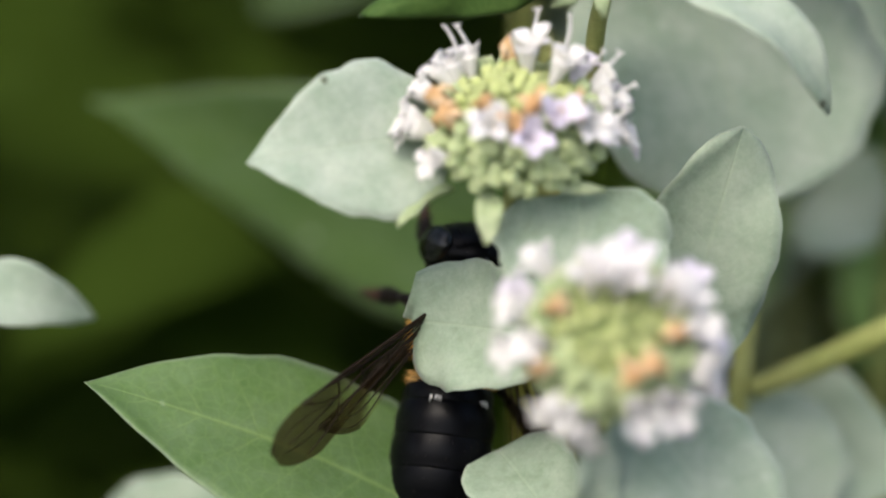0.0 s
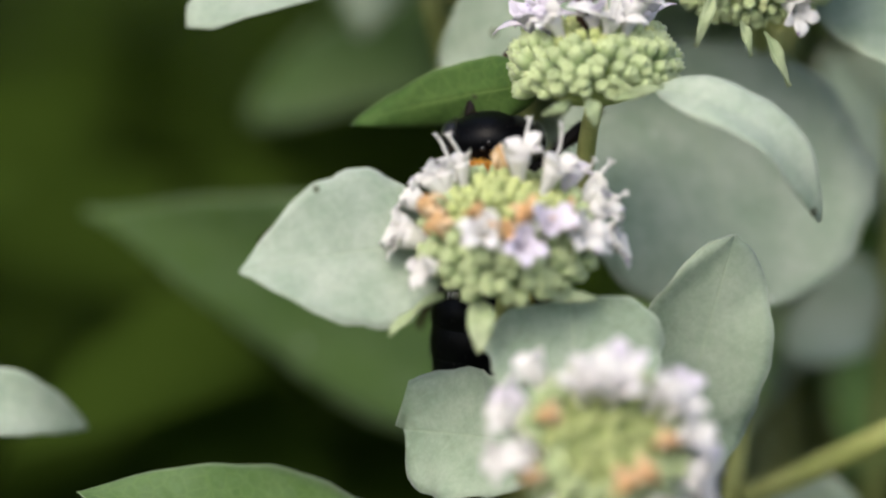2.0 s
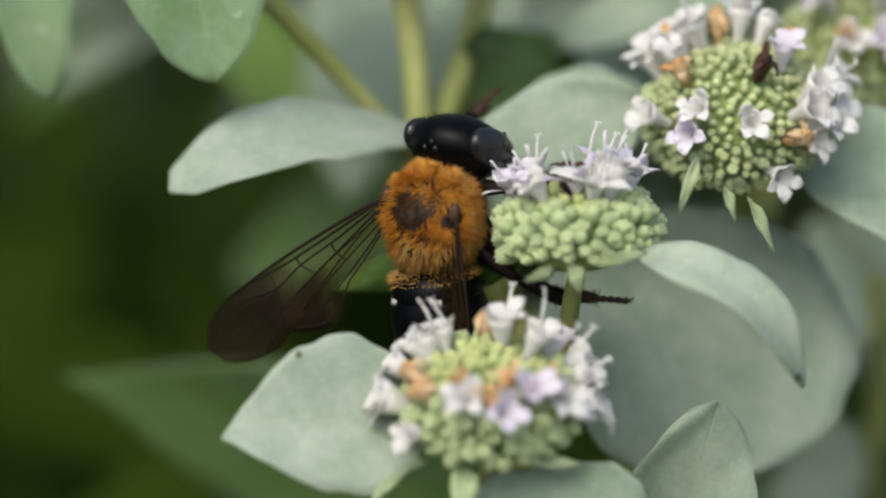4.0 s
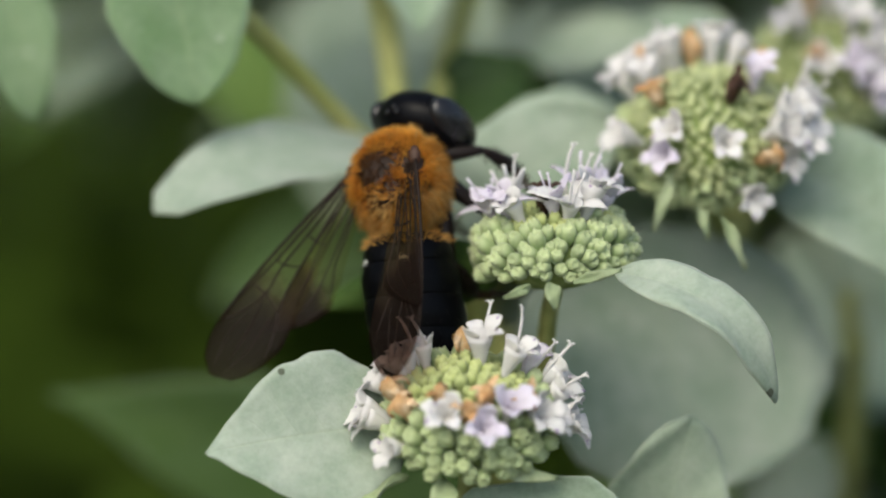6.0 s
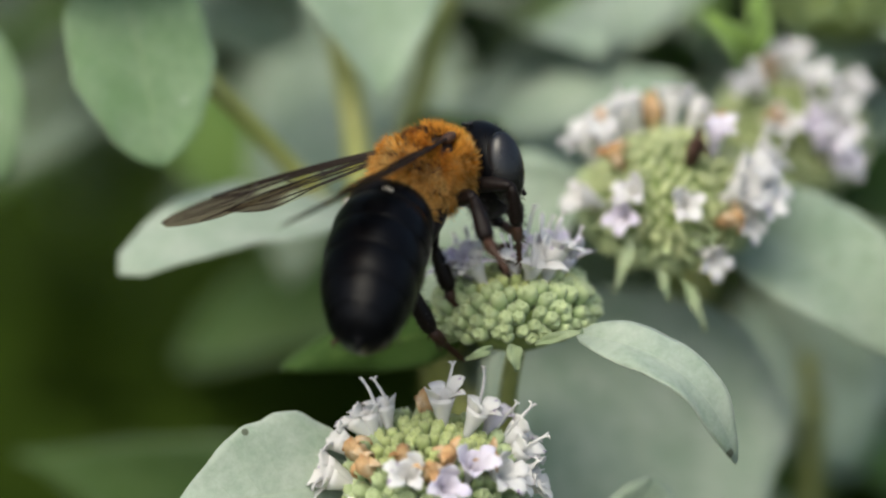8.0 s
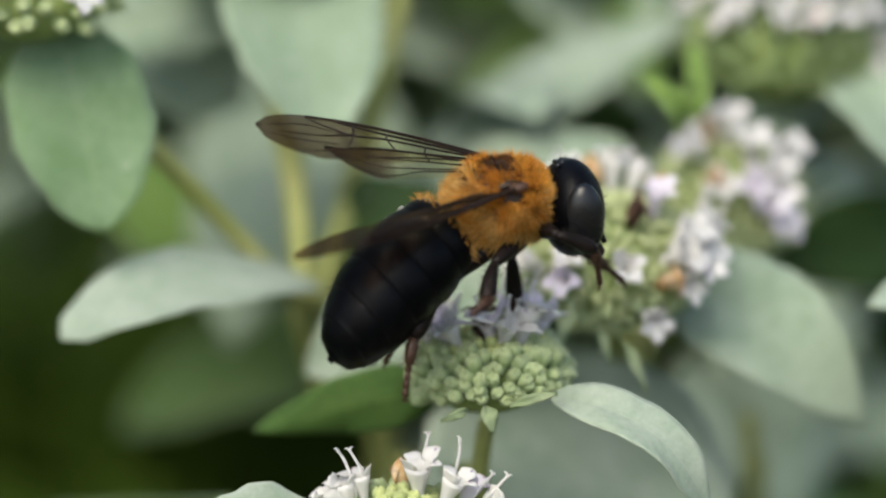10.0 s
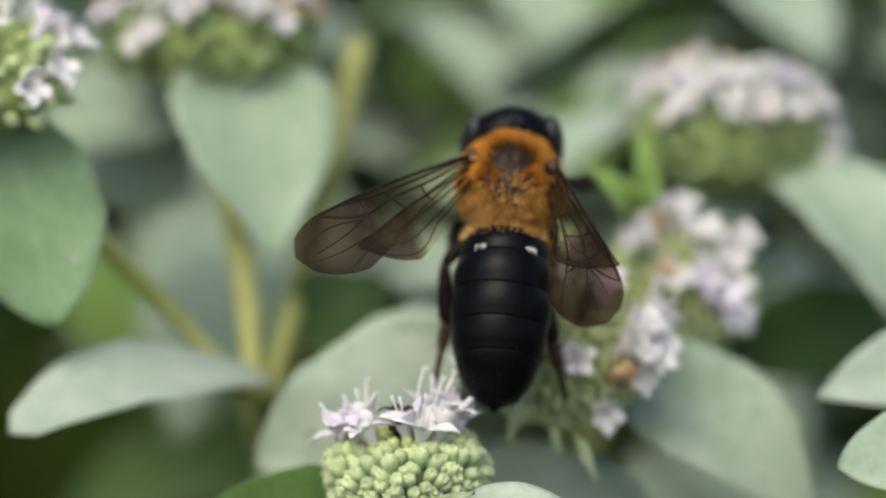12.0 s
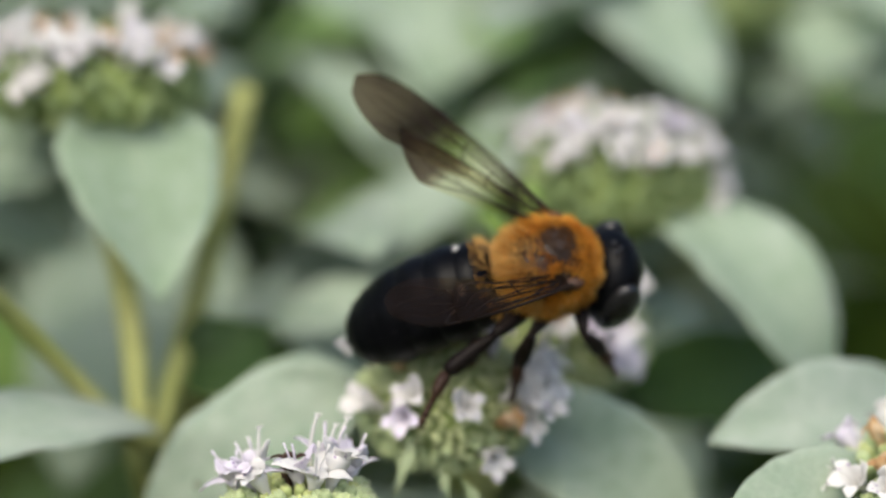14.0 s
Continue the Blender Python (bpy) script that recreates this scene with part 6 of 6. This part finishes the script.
    walk(bee_legs["RH"][2], [
        (0, pose(0.00869, 0.00034, -0.00010, 11.1, 0.7, 17.4)), (0.5, pose(0.00835, -0.00170, -0.00018, 6.7, 5.9, -15.1)), (1, pose(0.00835, -0.00170, -0.00018, 6.7, 5.9, -15.1)),
        (1.5, pose(0.00835, -0.00170, -0.00018, 6.7, 5.9, -15.1)), (2, pose(0.00835, -0.00170, -0.00018, 6.7, 5.9, -15.1)), (2.5, pose(0.00682, 0.00178, -0.00314, 39.8, 50.8, 29.2)),
        (3, pose(0.00732, 0.00135, -0.00290, 26.9, 42.8, 10.4)), (5.5, pose(0.00816, -0.00094, -0.00189, 20.3, 26.6, 43.3)), (6, pose(0.00541, -0.00161, -0.00394, 83.2, 81.5, 115.7)),
        (6.25, pose(0.00779, 0.00055, -0.00263, 16.1, 44.3, 52.8)), (6.5, pose(0.00809, 0.00219, 0.00042, 7.7, 2.0, 50.2)), (7, pose(0.00851, 0.00110, 0.00066, -13.7, -20.0, 58.1)),
        (7.25, pose(0.00867, -0.00034, 0.00033, 1.1, -10.3, 19.7)), (7.5, pose(0.00835, -0.00170, -0.00018, 6.7, 5.9, -15.1)), (8, pose(0.00823, -0.00172, -0.00098, -13.2, -8.7, -44.5)),
        (9.25, pose(0.00846, -0.00027, -0.00141, -13.0, 20.0, -6.3)), (10.5, pose(0.00817, 0.00120, -0.00171, 10.3, 40.8, 43.9)), (11, pose(0.00835, 0.00120, -0.00123, 15.8, 35.0, 51.1)),
        (11.5, pose(0.00835, -0.00170, -0.00018, 6.7, 5.9, -15.1)), (12, pose(0.00862, 0.00049, -0.00065, -1.9, 10.8, 8.0)), (12.5, pose(0.00632, -0.00231, -0.00315, -1.3, 50.5, -24.5)),
        (13, pose(0.00729, -0.00240, -0.00217, 6.6, 31.9, -20.8)), (13.5, pose(0.00752, -0.00157, -0.00256, 2.9, 42.7, -4.8)), (14, pose(0.00740, -0.00142, -0.00279, 7.7, 49.2, 9.0)),
    ])
    walk(bee_legs["LF"][0], [
        (0, pose(0.00230, 0.00150, -0.00240, -5.7, 36.7, 29.7)), (0.5, pose(0.00230, 0.00150, -0.00240, -5.7, 36.7, 29.7)), (1, pose(0.00230, 0.00150, -0.00240, -5.7, 36.7, 29.7)),
        (1.5, pose(0.00230, 0.00150, -0.00240, -5.7, 36.7, 29.7)), (2, pose(0.00230, 0.00150, -0.00240, 0.8, 6.6, 14.2)), (2.5, pose(0.00230, 0.00150, -0.00240, -5.7, 36.7, 29.7)),
        (3, pose(0.00230, 0.00150, -0.00240, -5.7, 36.7, 29.7)), (5.5, pose(0.00230, 0.00150, -0.00240, -5.7, 36.7, 29.7)), (6, pose(0.00230, 0.00150, -0.00240, -5.7, 36.7, 29.7)),
        (6.5, pose(0.00230, 0.00150, -0.00240, -5.7, 36.7, 29.7)), (7, pose(0.00230, 0.00150, -0.00240, -5.7, 36.7, 29.7)), (7.5, pose(0.00230, 0.00150, -0.00240, -5.7, 36.7, 29.7)),
        (8, pose(0.00230, 0.00150, -0.00240, -5.7, 36.7, 29.7)), (10.5, pose(0.00230, 0.00150, -0.00240, -5.7, 36.7, 29.7)), (11, pose(0.00230, 0.00150, -0.00240, -5.7, 36.7, 29.7)),
        (11.5, pose(0.00230, 0.00150, -0.00240, -5.7, 36.7, 29.7)), (12, pose(0.00230, 0.00150, -0.00240, -5.7, 36.7, 29.7)), (12.5, pose(0.00230, 0.00150, -0.00240, -5.7, 36.7, 29.7)),
        (13, pose(0.00230, 0.00150, -0.00240, -5.7, 36.7, 29.7)), (13.5, pose(0.00230, 0.00150, -0.00240, -5.7, 36.7, 29.7)), (14, pose(0.00230, 0.00150, -0.00240, -5.7, 36.7, 29.7)),
    ])
    walk(bee_legs["LF"][1], [
        (0, pose(0.00350, 0.00000, 0.00000, 2.6, 29.6, -22.1)), (0.5, pose(0.00350, 0.00000, 0.00000, 2.6, 29.6, -22.1)), (1, pose(0.00350, 0.00000, 0.00000, 2.6, 29.6, -22.1)),
        (1.5, pose(0.00350, 0.00000, 0.00000, 2.6, 29.6, -22.1)), (2, pose(0.00350, 0.00000, 0.00000, -17.7, 1.8, -24.7)), (2.5, pose(0.00350, 0.00000, 0.00000, 2.6, 29.6, -22.1)),
        (3, pose(0.00350, 0.00000, 0.00000, 2.6, 29.6, -22.1)), (5.5, pose(0.00350, 0.00000, 0.00000, 2.6, 29.6, -22.1)), (6, pose(0.00350, 0.00000, 0.00000, 2.6, 29.6, -22.1)),
        (6.5, pose(0.00350, 0.00000, 0.00000, 2.6, 29.6, -22.1)), (7, pose(0.00350, 0.00000, 0.00000, 2.6, 29.6, -22.1)), (7.5, pose(0.00350, 0.00000, 0.00000, 2.6, 29.6, -22.1)),
        (8, pose(0.00350, 0.00000, 0.00000, 2.6, 29.6, -22.1)), (10.5, pose(0.00350, 0.00000, 0.00000, 2.6, 29.6, -22.1)), (11, pose(0.00350, 0.00000, 0.00000, 2.6, 29.6, -22.1)),
        (11.5, pose(0.00350, 0.00000, 0.00000, 2.6, 29.6, -22.1)), (12, pose(0.00350, 0.00000, 0.00000, 2.6, 29.6, -22.1)), (12.5, pose(0.00350, 0.00000, 0.00000, 2.6, 29.6, -22.1)),
        (13, pose(0.00350, 0.00000, 0.00000, 2.6, 29.6, -22.1)), (13.5, pose(0.00350, 0.00000, 0.00000, 2.6, 29.6, -22.1)), (14, pose(0.00350, 0.00000, 0.00000, 2.6, 29.6, -22.1)),
    ])
    walk(bee_legs["LF"][2], [
        (0, pose(0.00608, -0.00105, -0.00158, 9.4, 21.7, -16.8)), (0.5, pose(0.00608, -0.00105, -0.00158, 9.4, 21.7, -16.8)), (1, pose(0.00608, -0.00105, -0.00158, 9.4, 21.7, -16.8)),
        (1.5, pose(0.00608, -0.00105, -0.00158, 9.4, 21.7, -16.8)), (2, pose(0.00640, -0.00134, -0.00010, -24.9, 4.5, -48.1)), (2.5, pose(0.00608, -0.00105, -0.00158, 9.4, 21.7, -16.8)),
        (3, pose(0.00608, -0.00105, -0.00158, 9.4, 21.7, -16.8)), (5.5, pose(0.00608, -0.00105, -0.00158, 9.4, 21.7, -16.8)), (6, pose(0.00608, -0.00105, -0.00158, 9.4, 21.7, -16.8)),
        (6.5, pose(0.00608, -0.00105, -0.00158, 9.4, 21.7, -16.8)), (7, pose(0.00608, -0.00105, -0.00158, 9.4, 21.7, -16.8)), (7.5, pose(0.00608, -0.00105, -0.00158, 9.4, 21.7, -16.8)),
        (8, pose(0.00608, -0.00105, -0.00158, 9.4, 21.7, -16.8)), (10.5, pose(0.00608, -0.00105, -0.00158, 9.4, 21.7, -16.8)), (11, pose(0.00608, -0.00105, -0.00158, 9.4, 21.7, -16.8)),
        (11.5, pose(0.00608, -0.00105, -0.00158, 9.4, 21.7, -16.8)), (12, pose(0.00608, -0.00105, -0.00158, 9.4, 21.7, -16.8)), (12.5, pose(0.00608, -0.00105, -0.00158, 9.4, 21.7, -16.8)),
        (13, pose(0.00608, -0.00105, -0.00158, 9.4, 21.7, -16.8)), (13.5, pose(0.00608, -0.00105, -0.00158, 9.4, 21.7, -16.8)), (14, pose(0.00608, -0.00105, -0.00158, 9.4, 21.7, -16.8)),
    ])
    walk(bee_legs["LM"][0], [
        (0, pose(0.00050, 0.00180, -0.00260, -0.2, 63.3, 83.7)), (0.5, pose(0.00050, 0.00180, -0.00260, -0.2, 63.3, 83.7)), (1, pose(0.00050, 0.00180, -0.00260, -0.2, 63.3, 83.7)),
        (1.5, pose(0.00050, 0.00180, -0.00260, -0.2, 63.3, 83.7)), (2, pose(0.00050, 0.00180, -0.00260, -0.2, 63.3, 83.7)), (2.5, pose(0.00050, 0.00180, -0.00260, -0.2, 63.3, 83.7)),
        (3, pose(0.00050, 0.00180, -0.00260, -0.2, 63.3, 83.7)), (5.5, pose(0.00050, 0.00180, -0.00260, -0.2, 63.3, 83.7)), (6, pose(0.00050, 0.00180, -0.00260, -0.2, 63.3, 83.7)),
        (6.5, pose(0.00050, 0.00180, -0.00260, -0.2, 63.3, 83.7)), (7, pose(0.00050, 0.00180, -0.00260, -0.2, 63.3, 83.7)), (7.5, pose(0.00050, 0.00180, -0.00260, -0.2, 63.3, 83.7)),
        (8, pose(0.00050, 0.00180, -0.00260, -0.2, 63.3, 83.7)), (10.5, pose(0.00050, 0.00180, -0.00260, -0.2, 63.3, 83.7)), (11, pose(0.00050, 0.00180, -0.00260, -0.2, 63.3, 83.7)),
        (11.5, pose(0.00050, 0.00180, -0.00260, -0.2, 63.3, 83.7)), (12, pose(0.00050, 0.00180, -0.00260, -0.2, 63.3, 83.7)), (12.5, pose(0.00050, 0.00180, -0.00260, -0.2, 63.3, 83.7)),
        (13, pose(0.00050, 0.00180, -0.00260, -0.2, 63.3, 83.7)), (13.5, pose(0.00050, 0.00180, -0.00260, -0.2, 63.3, 83.7)), (14, pose(0.00050, 0.00180, -0.00260, -0.2, 63.3, 83.7)),
    ])
    walk(bee_legs["LM"][1], [
        (0, pose(0.00370, 0.00000, 0.00000, -17.0, 23.7, 6.7)), (0.5, pose(0.00370, 0.00000, 0.00000, -17.0, 23.7, 6.7)), (1, pose(0.00370, 0.00000, 0.00000, -17.0, 23.7, 6.7)),
        (1.5, pose(0.00370, 0.00000, 0.00000, -17.0, 23.7, 6.7)), (2, pose(0.00370, 0.00000, 0.00000, -17.0, 23.7, 6.7)), (2.5, pose(0.00370, 0.00000, 0.00000, -17.0, 23.7, 6.7)),
        (3, pose(0.00370, 0.00000, 0.00000, -17.0, 23.7, 6.7)), (5.5, pose(0.00370, 0.00000, 0.00000, -17.0, 23.7, 6.7)), (6, pose(0.00370, 0.00000, 0.00000, -17.0, 23.7, 6.7)),
        (6.5, pose(0.00370, 0.00000, 0.00000, -17.0, 23.7, 6.7)), (7, pose(0.00370, 0.00000, 0.00000, -17.0, 23.7, 6.7)), (7.5, pose(0.00370, 0.00000, 0.00000, -17.0, 23.7, 6.7)),
        (8, pose(0.00370, 0.00000, 0.00000, -17.0, 23.7, 6.7)), (10.5, pose(0.00370, 0.00000, 0.00000, -17.0, 23.7, 6.7)), (11, pose(0.00370, 0.00000, 0.00000, -17.0, 23.7, 6.7)),
        (11.5, pose(0.00370, 0.00000, 0.00000, -17.0, 23.7, 6.7)), (12, pose(0.00370, 0.00000, 0.00000, -17.0, 23.7, 6.7)), (12.5, pose(0.00370, 0.00000, 0.00000, -17.0, 23.7, 6.7)),
        (13, pose(0.00370, 0.00000, 0.00000, -17.0, 23.7, 6.7)), (13.5, pose(0.00370, 0.00000, 0.00000, -17.0, 23.7, 6.7)), (14, pose(0.00370, 0.00000, 0.00000, -17.0, 23.7, 6.7)),
    ])
    walk(bee_legs["LM"][2], [
        (0, pose(0.00679, 0.00036, -0.00137, -14.2, 16.5, 7.1)), (0.5, pose(0.00679, 0.00036, -0.00137, -14.2, 16.5, 7.1)), (1, pose(0.00679, 0.00036, -0.00137, -14.2, 16.5, 7.1)),
        (1.5, pose(0.00679, 0.00036, -0.00137, -14.2, 16.5, 7.1)), (2, pose(0.00679, 0.00036, -0.00137, -14.2, 16.5, 7.1)), (2.5, pose(0.00679, 0.00036, -0.00137, -14.2, 16.5, 7.1)),
        (3, pose(0.00679, 0.00036, -0.00137, -14.2, 16.5, 7.1)), (5.5, pose(0.00679, 0.00036, -0.00137, -14.2, 16.5, 7.1)), (6, pose(0.00679, 0.00036, -0.00137, -14.2, 16.5, 7.1)),
        (6.5, pose(0.00679, 0.00036, -0.00137, -14.2, 16.5, 7.1)), (7, pose(0.00679, 0.00036, -0.00137, -14.2, 16.5, 7.1)), (7.5, pose(0.00679, 0.00036, -0.00137, -14.2, 16.5, 7.1)),
        (8, pose(0.00679, 0.00036, -0.00137, -14.2, 16.5, 7.1)), (10.5, pose(0.00679, 0.00036, -0.00137, -14.2, 16.5, 7.1)), (11, pose(0.00679, 0.00036, -0.00137, -14.2, 16.5, 7.1)),
        (11.5, pose(0.00679, 0.00036, -0.00137, -14.2, 16.5, 7.1)), (12, pose(0.00679, 0.00036, -0.00137, -14.2, 16.5, 7.1)), (12.5, pose(0.00679, 0.00036, -0.00137, -14.2, 16.5, 7.1)),
        (13, pose(0.00679, 0.00036, -0.00137, -14.2, 16.5, 7.1)), (13.5, pose(0.00679, 0.00036, -0.00137, -14.2, 16.5, 7.1)), (14, pose(0.00679, 0.00036, -0.00137, -14.2, 16.5, 7.1)),
    ])
    walk(bee_legs["LH"][0], [
        (0, pose(-0.00170, 0.00180, -0.00250, 5.7, 40.9, 143.1)), (0.5, pose(-0.00170, 0.00180, -0.00250, 5.7, 40.9, 143.1)), (1, pose(-0.00170, 0.00180, -0.00250, 5.7, 40.9, 143.1)),
        (1.5, pose(-0.00170, 0.00180, -0.00250, 5.7, 40.9, 143.1)), (2, pose(-0.00170, 0.00180, -0.00250, 5.7, 40.9, 143.1)), (2.5, pose(-0.00170, 0.00180, -0.00250, 5.7, 40.9, 143.1)),
        (3, pose(-0.00170, 0.00180, -0.00250, 5.7, 40.9, 143.1)), (5.5, pose(-0.00170, 0.00180, -0.00250, 5.7, 40.9, 143.1)), (6, pose(-0.00170, 0.00180, -0.00250, 5.7, 40.9, 143.1)),
        (6.5, pose(-0.00170, 0.00180, -0.00250, 5.7, 40.9, 143.1)), (7, pose(-0.00170, 0.00180, -0.00250, 5.7, 40.9, 143.1)), (7.5, pose(-0.00170, 0.00180, -0.00250, 27.5, 59.6, 175.1)),
        (8, pose(-0.00170, 0.00180, -0.00250, 19.4, 60.0, 160.6)), (9.25, pose(-0.00170, 0.00180, -0.00250, 10.7, 50.7, 150.1)), (10.5, pose(-0.00170, 0.00180, -0.00250, 5.7, 40.9, 143.1)),
        (11, pose(-0.00170, 0.00180, -0.00250, 5.7, 40.9, 143.1)), (11.5, pose(-0.00170, 0.00180, -0.00250, 5.7, 40.9, 143.1)), (12, pose(-0.00170, 0.00180, -0.00250, 0.9, 13.9, 144.6)),
        (12.5, pose(-0.00170, 0.00180, -0.00250, -9.6, -31.6, 151.2)), (13, pose(-0.00170, 0.00180, -0.00250, -2.5, -10.3, 139.5)), (13.5, pose(-0.00170, 0.00180, -0.00250, -0.2, -21.0, 125.4)),
        (13.75, pose(-0.00170, 0.00180, -0.00250, 0.1, 10.1, 133.0)), (14, pose(-0.00170, 0.00180, -0.00250, 5.7, 40.9, 143.1)),
    ])
    walk(bee_legs["LH"][1], [
        (0, pose(0.00430, 0.00000, 0.00000, -10.5, 2.3, 22.8)), (0.5, pose(0.00430, 0.00000, 0.00000, -10.5, 2.3, 22.8)), (1, pose(0.00430, 0.00000, 0.00000, -10.5, 2.3, 22.8)),
        (1.5, pose(0.00430, 0.00000, 0.00000, -10.5, 2.3, 22.8)), (2, pose(0.00430, 0.00000, 0.00000, -10.5, 2.3, 22.8)), (2.5, pose(0.00430, 0.00000, 0.00000, -10.5, 2.3, 22.8)),
        (3, pose(0.00430, 0.00000, 0.00000, -10.5, 2.3, 22.8)), (5.5, pose(0.00430, 0.00000, 0.00000, -10.5, 2.3, 22.8)), (6, pose(0.00430, 0.00000, 0.00000, -10.5, 2.3, 22.8)),
        (6.5, pose(0.00430, 0.00000, 0.00000, -10.5, 2.3, 22.8)), (7, pose(0.00430, 0.00000, 0.00000, -10.5, 2.3, 22.8)), (7.5, pose(0.00430, 0.00000, 0.00000, -6.9, 18.3, -1.4)),
        (8, pose(0.00430, 0.00000, 0.00000, -11.8, 28.3, -12.7)), (9.25, pose(0.00430, 0.00000, 0.00000, -9.0, 15.4, 5.7)), (10.5, pose(0.00430, 0.00000, 0.00000, -10.5, 2.3, 22.8)),
        (11, pose(0.00430, 0.00000, 0.00000, -10.5, 2.3, 22.8)), (11.5, pose(0.00430, 0.00000, 0.00000, -10.5, 2.3, 22.8)), (12, pose(0.00430, 0.00000, 0.00000, 14.5, 35.0, 38.5)),
        (12.5, pose(0.00430, 0.00000, 0.00000, 139.3, 76.0, 139.3)), (13, pose(0.00430, 0.00000, 0.00000, 156.8, 88.9, 165.9)), (13.5, pose(0.00430, 0.00000, 0.00000, -53.5, 79.8, -35.9)),
        (13.75, pose(0.00430, 0.00000, 0.00000, -11.2, 42.6, 12.9)), (14, pose(0.00430, 0.00000, 0.00000, -10.5, 2.3, 22.8)),
    ])
    walk(bee_legs["LH"][2], [
        (0, pose(0.00835, 0.00170, -0.00018, -6.7, 5.9, 15.1)), (0.5, pose(0.00835, 0.00170, -0.00018, -6.7, 5.9, 15.1)), (1, pose(0.00835, 0.00170, -0.00018, -6.7, 5.9, 15.1)),
        (1.5, pose(0.00835, 0.00170, -0.00018, -6.7, 5.9, 15.1)), (2, pose(0.00835, 0.00170, -0.00018, -6.7, 5.9, 15.1)), (2.5, pose(0.00835, 0.00170, -0.00018, -6.7, 5.9, 15.1)),
        (3, pose(0.00835, 0.00170, -0.00018, -6.7, 5.9, 15.1)), (5.5, pose(0.00835, 0.00170, -0.00018, -6.7, 5.9, 15.1)), (6, pose(0.00835, 0.00170, -0.00018, -6.7, 5.9, 15.1)),
        (6.5, pose(0.00835, 0.00170, -0.00018, -6.7, 5.9, 15.1)), (7, pose(0.00835, 0.00170, -0.00018, -6.7, 5.9, 15.1)), (7.5, pose(0.00848, -0.00010, -0.00138, -9.4, 43.9, -41.3)),
        (8, pose(0.00808, -0.00085, -0.00209, -14.7, 32.2, -54.5)), (9.25, pose(0.00852, 0.00042, -0.00117, -6.2, 20.2, -17.7)), (10.5, pose(0.00835, 0.00170, -0.00018, -6.7, 5.9, 15.1)),
        (11, pose(0.00835, 0.00170, -0.00018, -6.7, 5.9, 15.1)), (11.5, pose(0.00835, 0.00170, -0.00018, -6.7, 5.9, 15.1)), (12, pose(0.00712, 0.00224, -0.00252, 9.2, 33.7, 21.0)),
        (12.5, pose(0.00349, 0.00070, -0.00427, 83.9, 79.1, 80.1)), (13, pose(0.00422, 0.00002, -0.00440, 10.2, 73.5, 16.2)), (13.5, pose(0.00493, -0.00046, -0.00433, 1.2, 76.9, 18.2)),
        (13.75, pose(0.00746, 0.00073, -0.00298, -4.6, 41.4, 14.5)), (14, pose(0.00835, 0.00170, -0.00018, -6.7, 5.9, 15.1)),
    ])


motions()
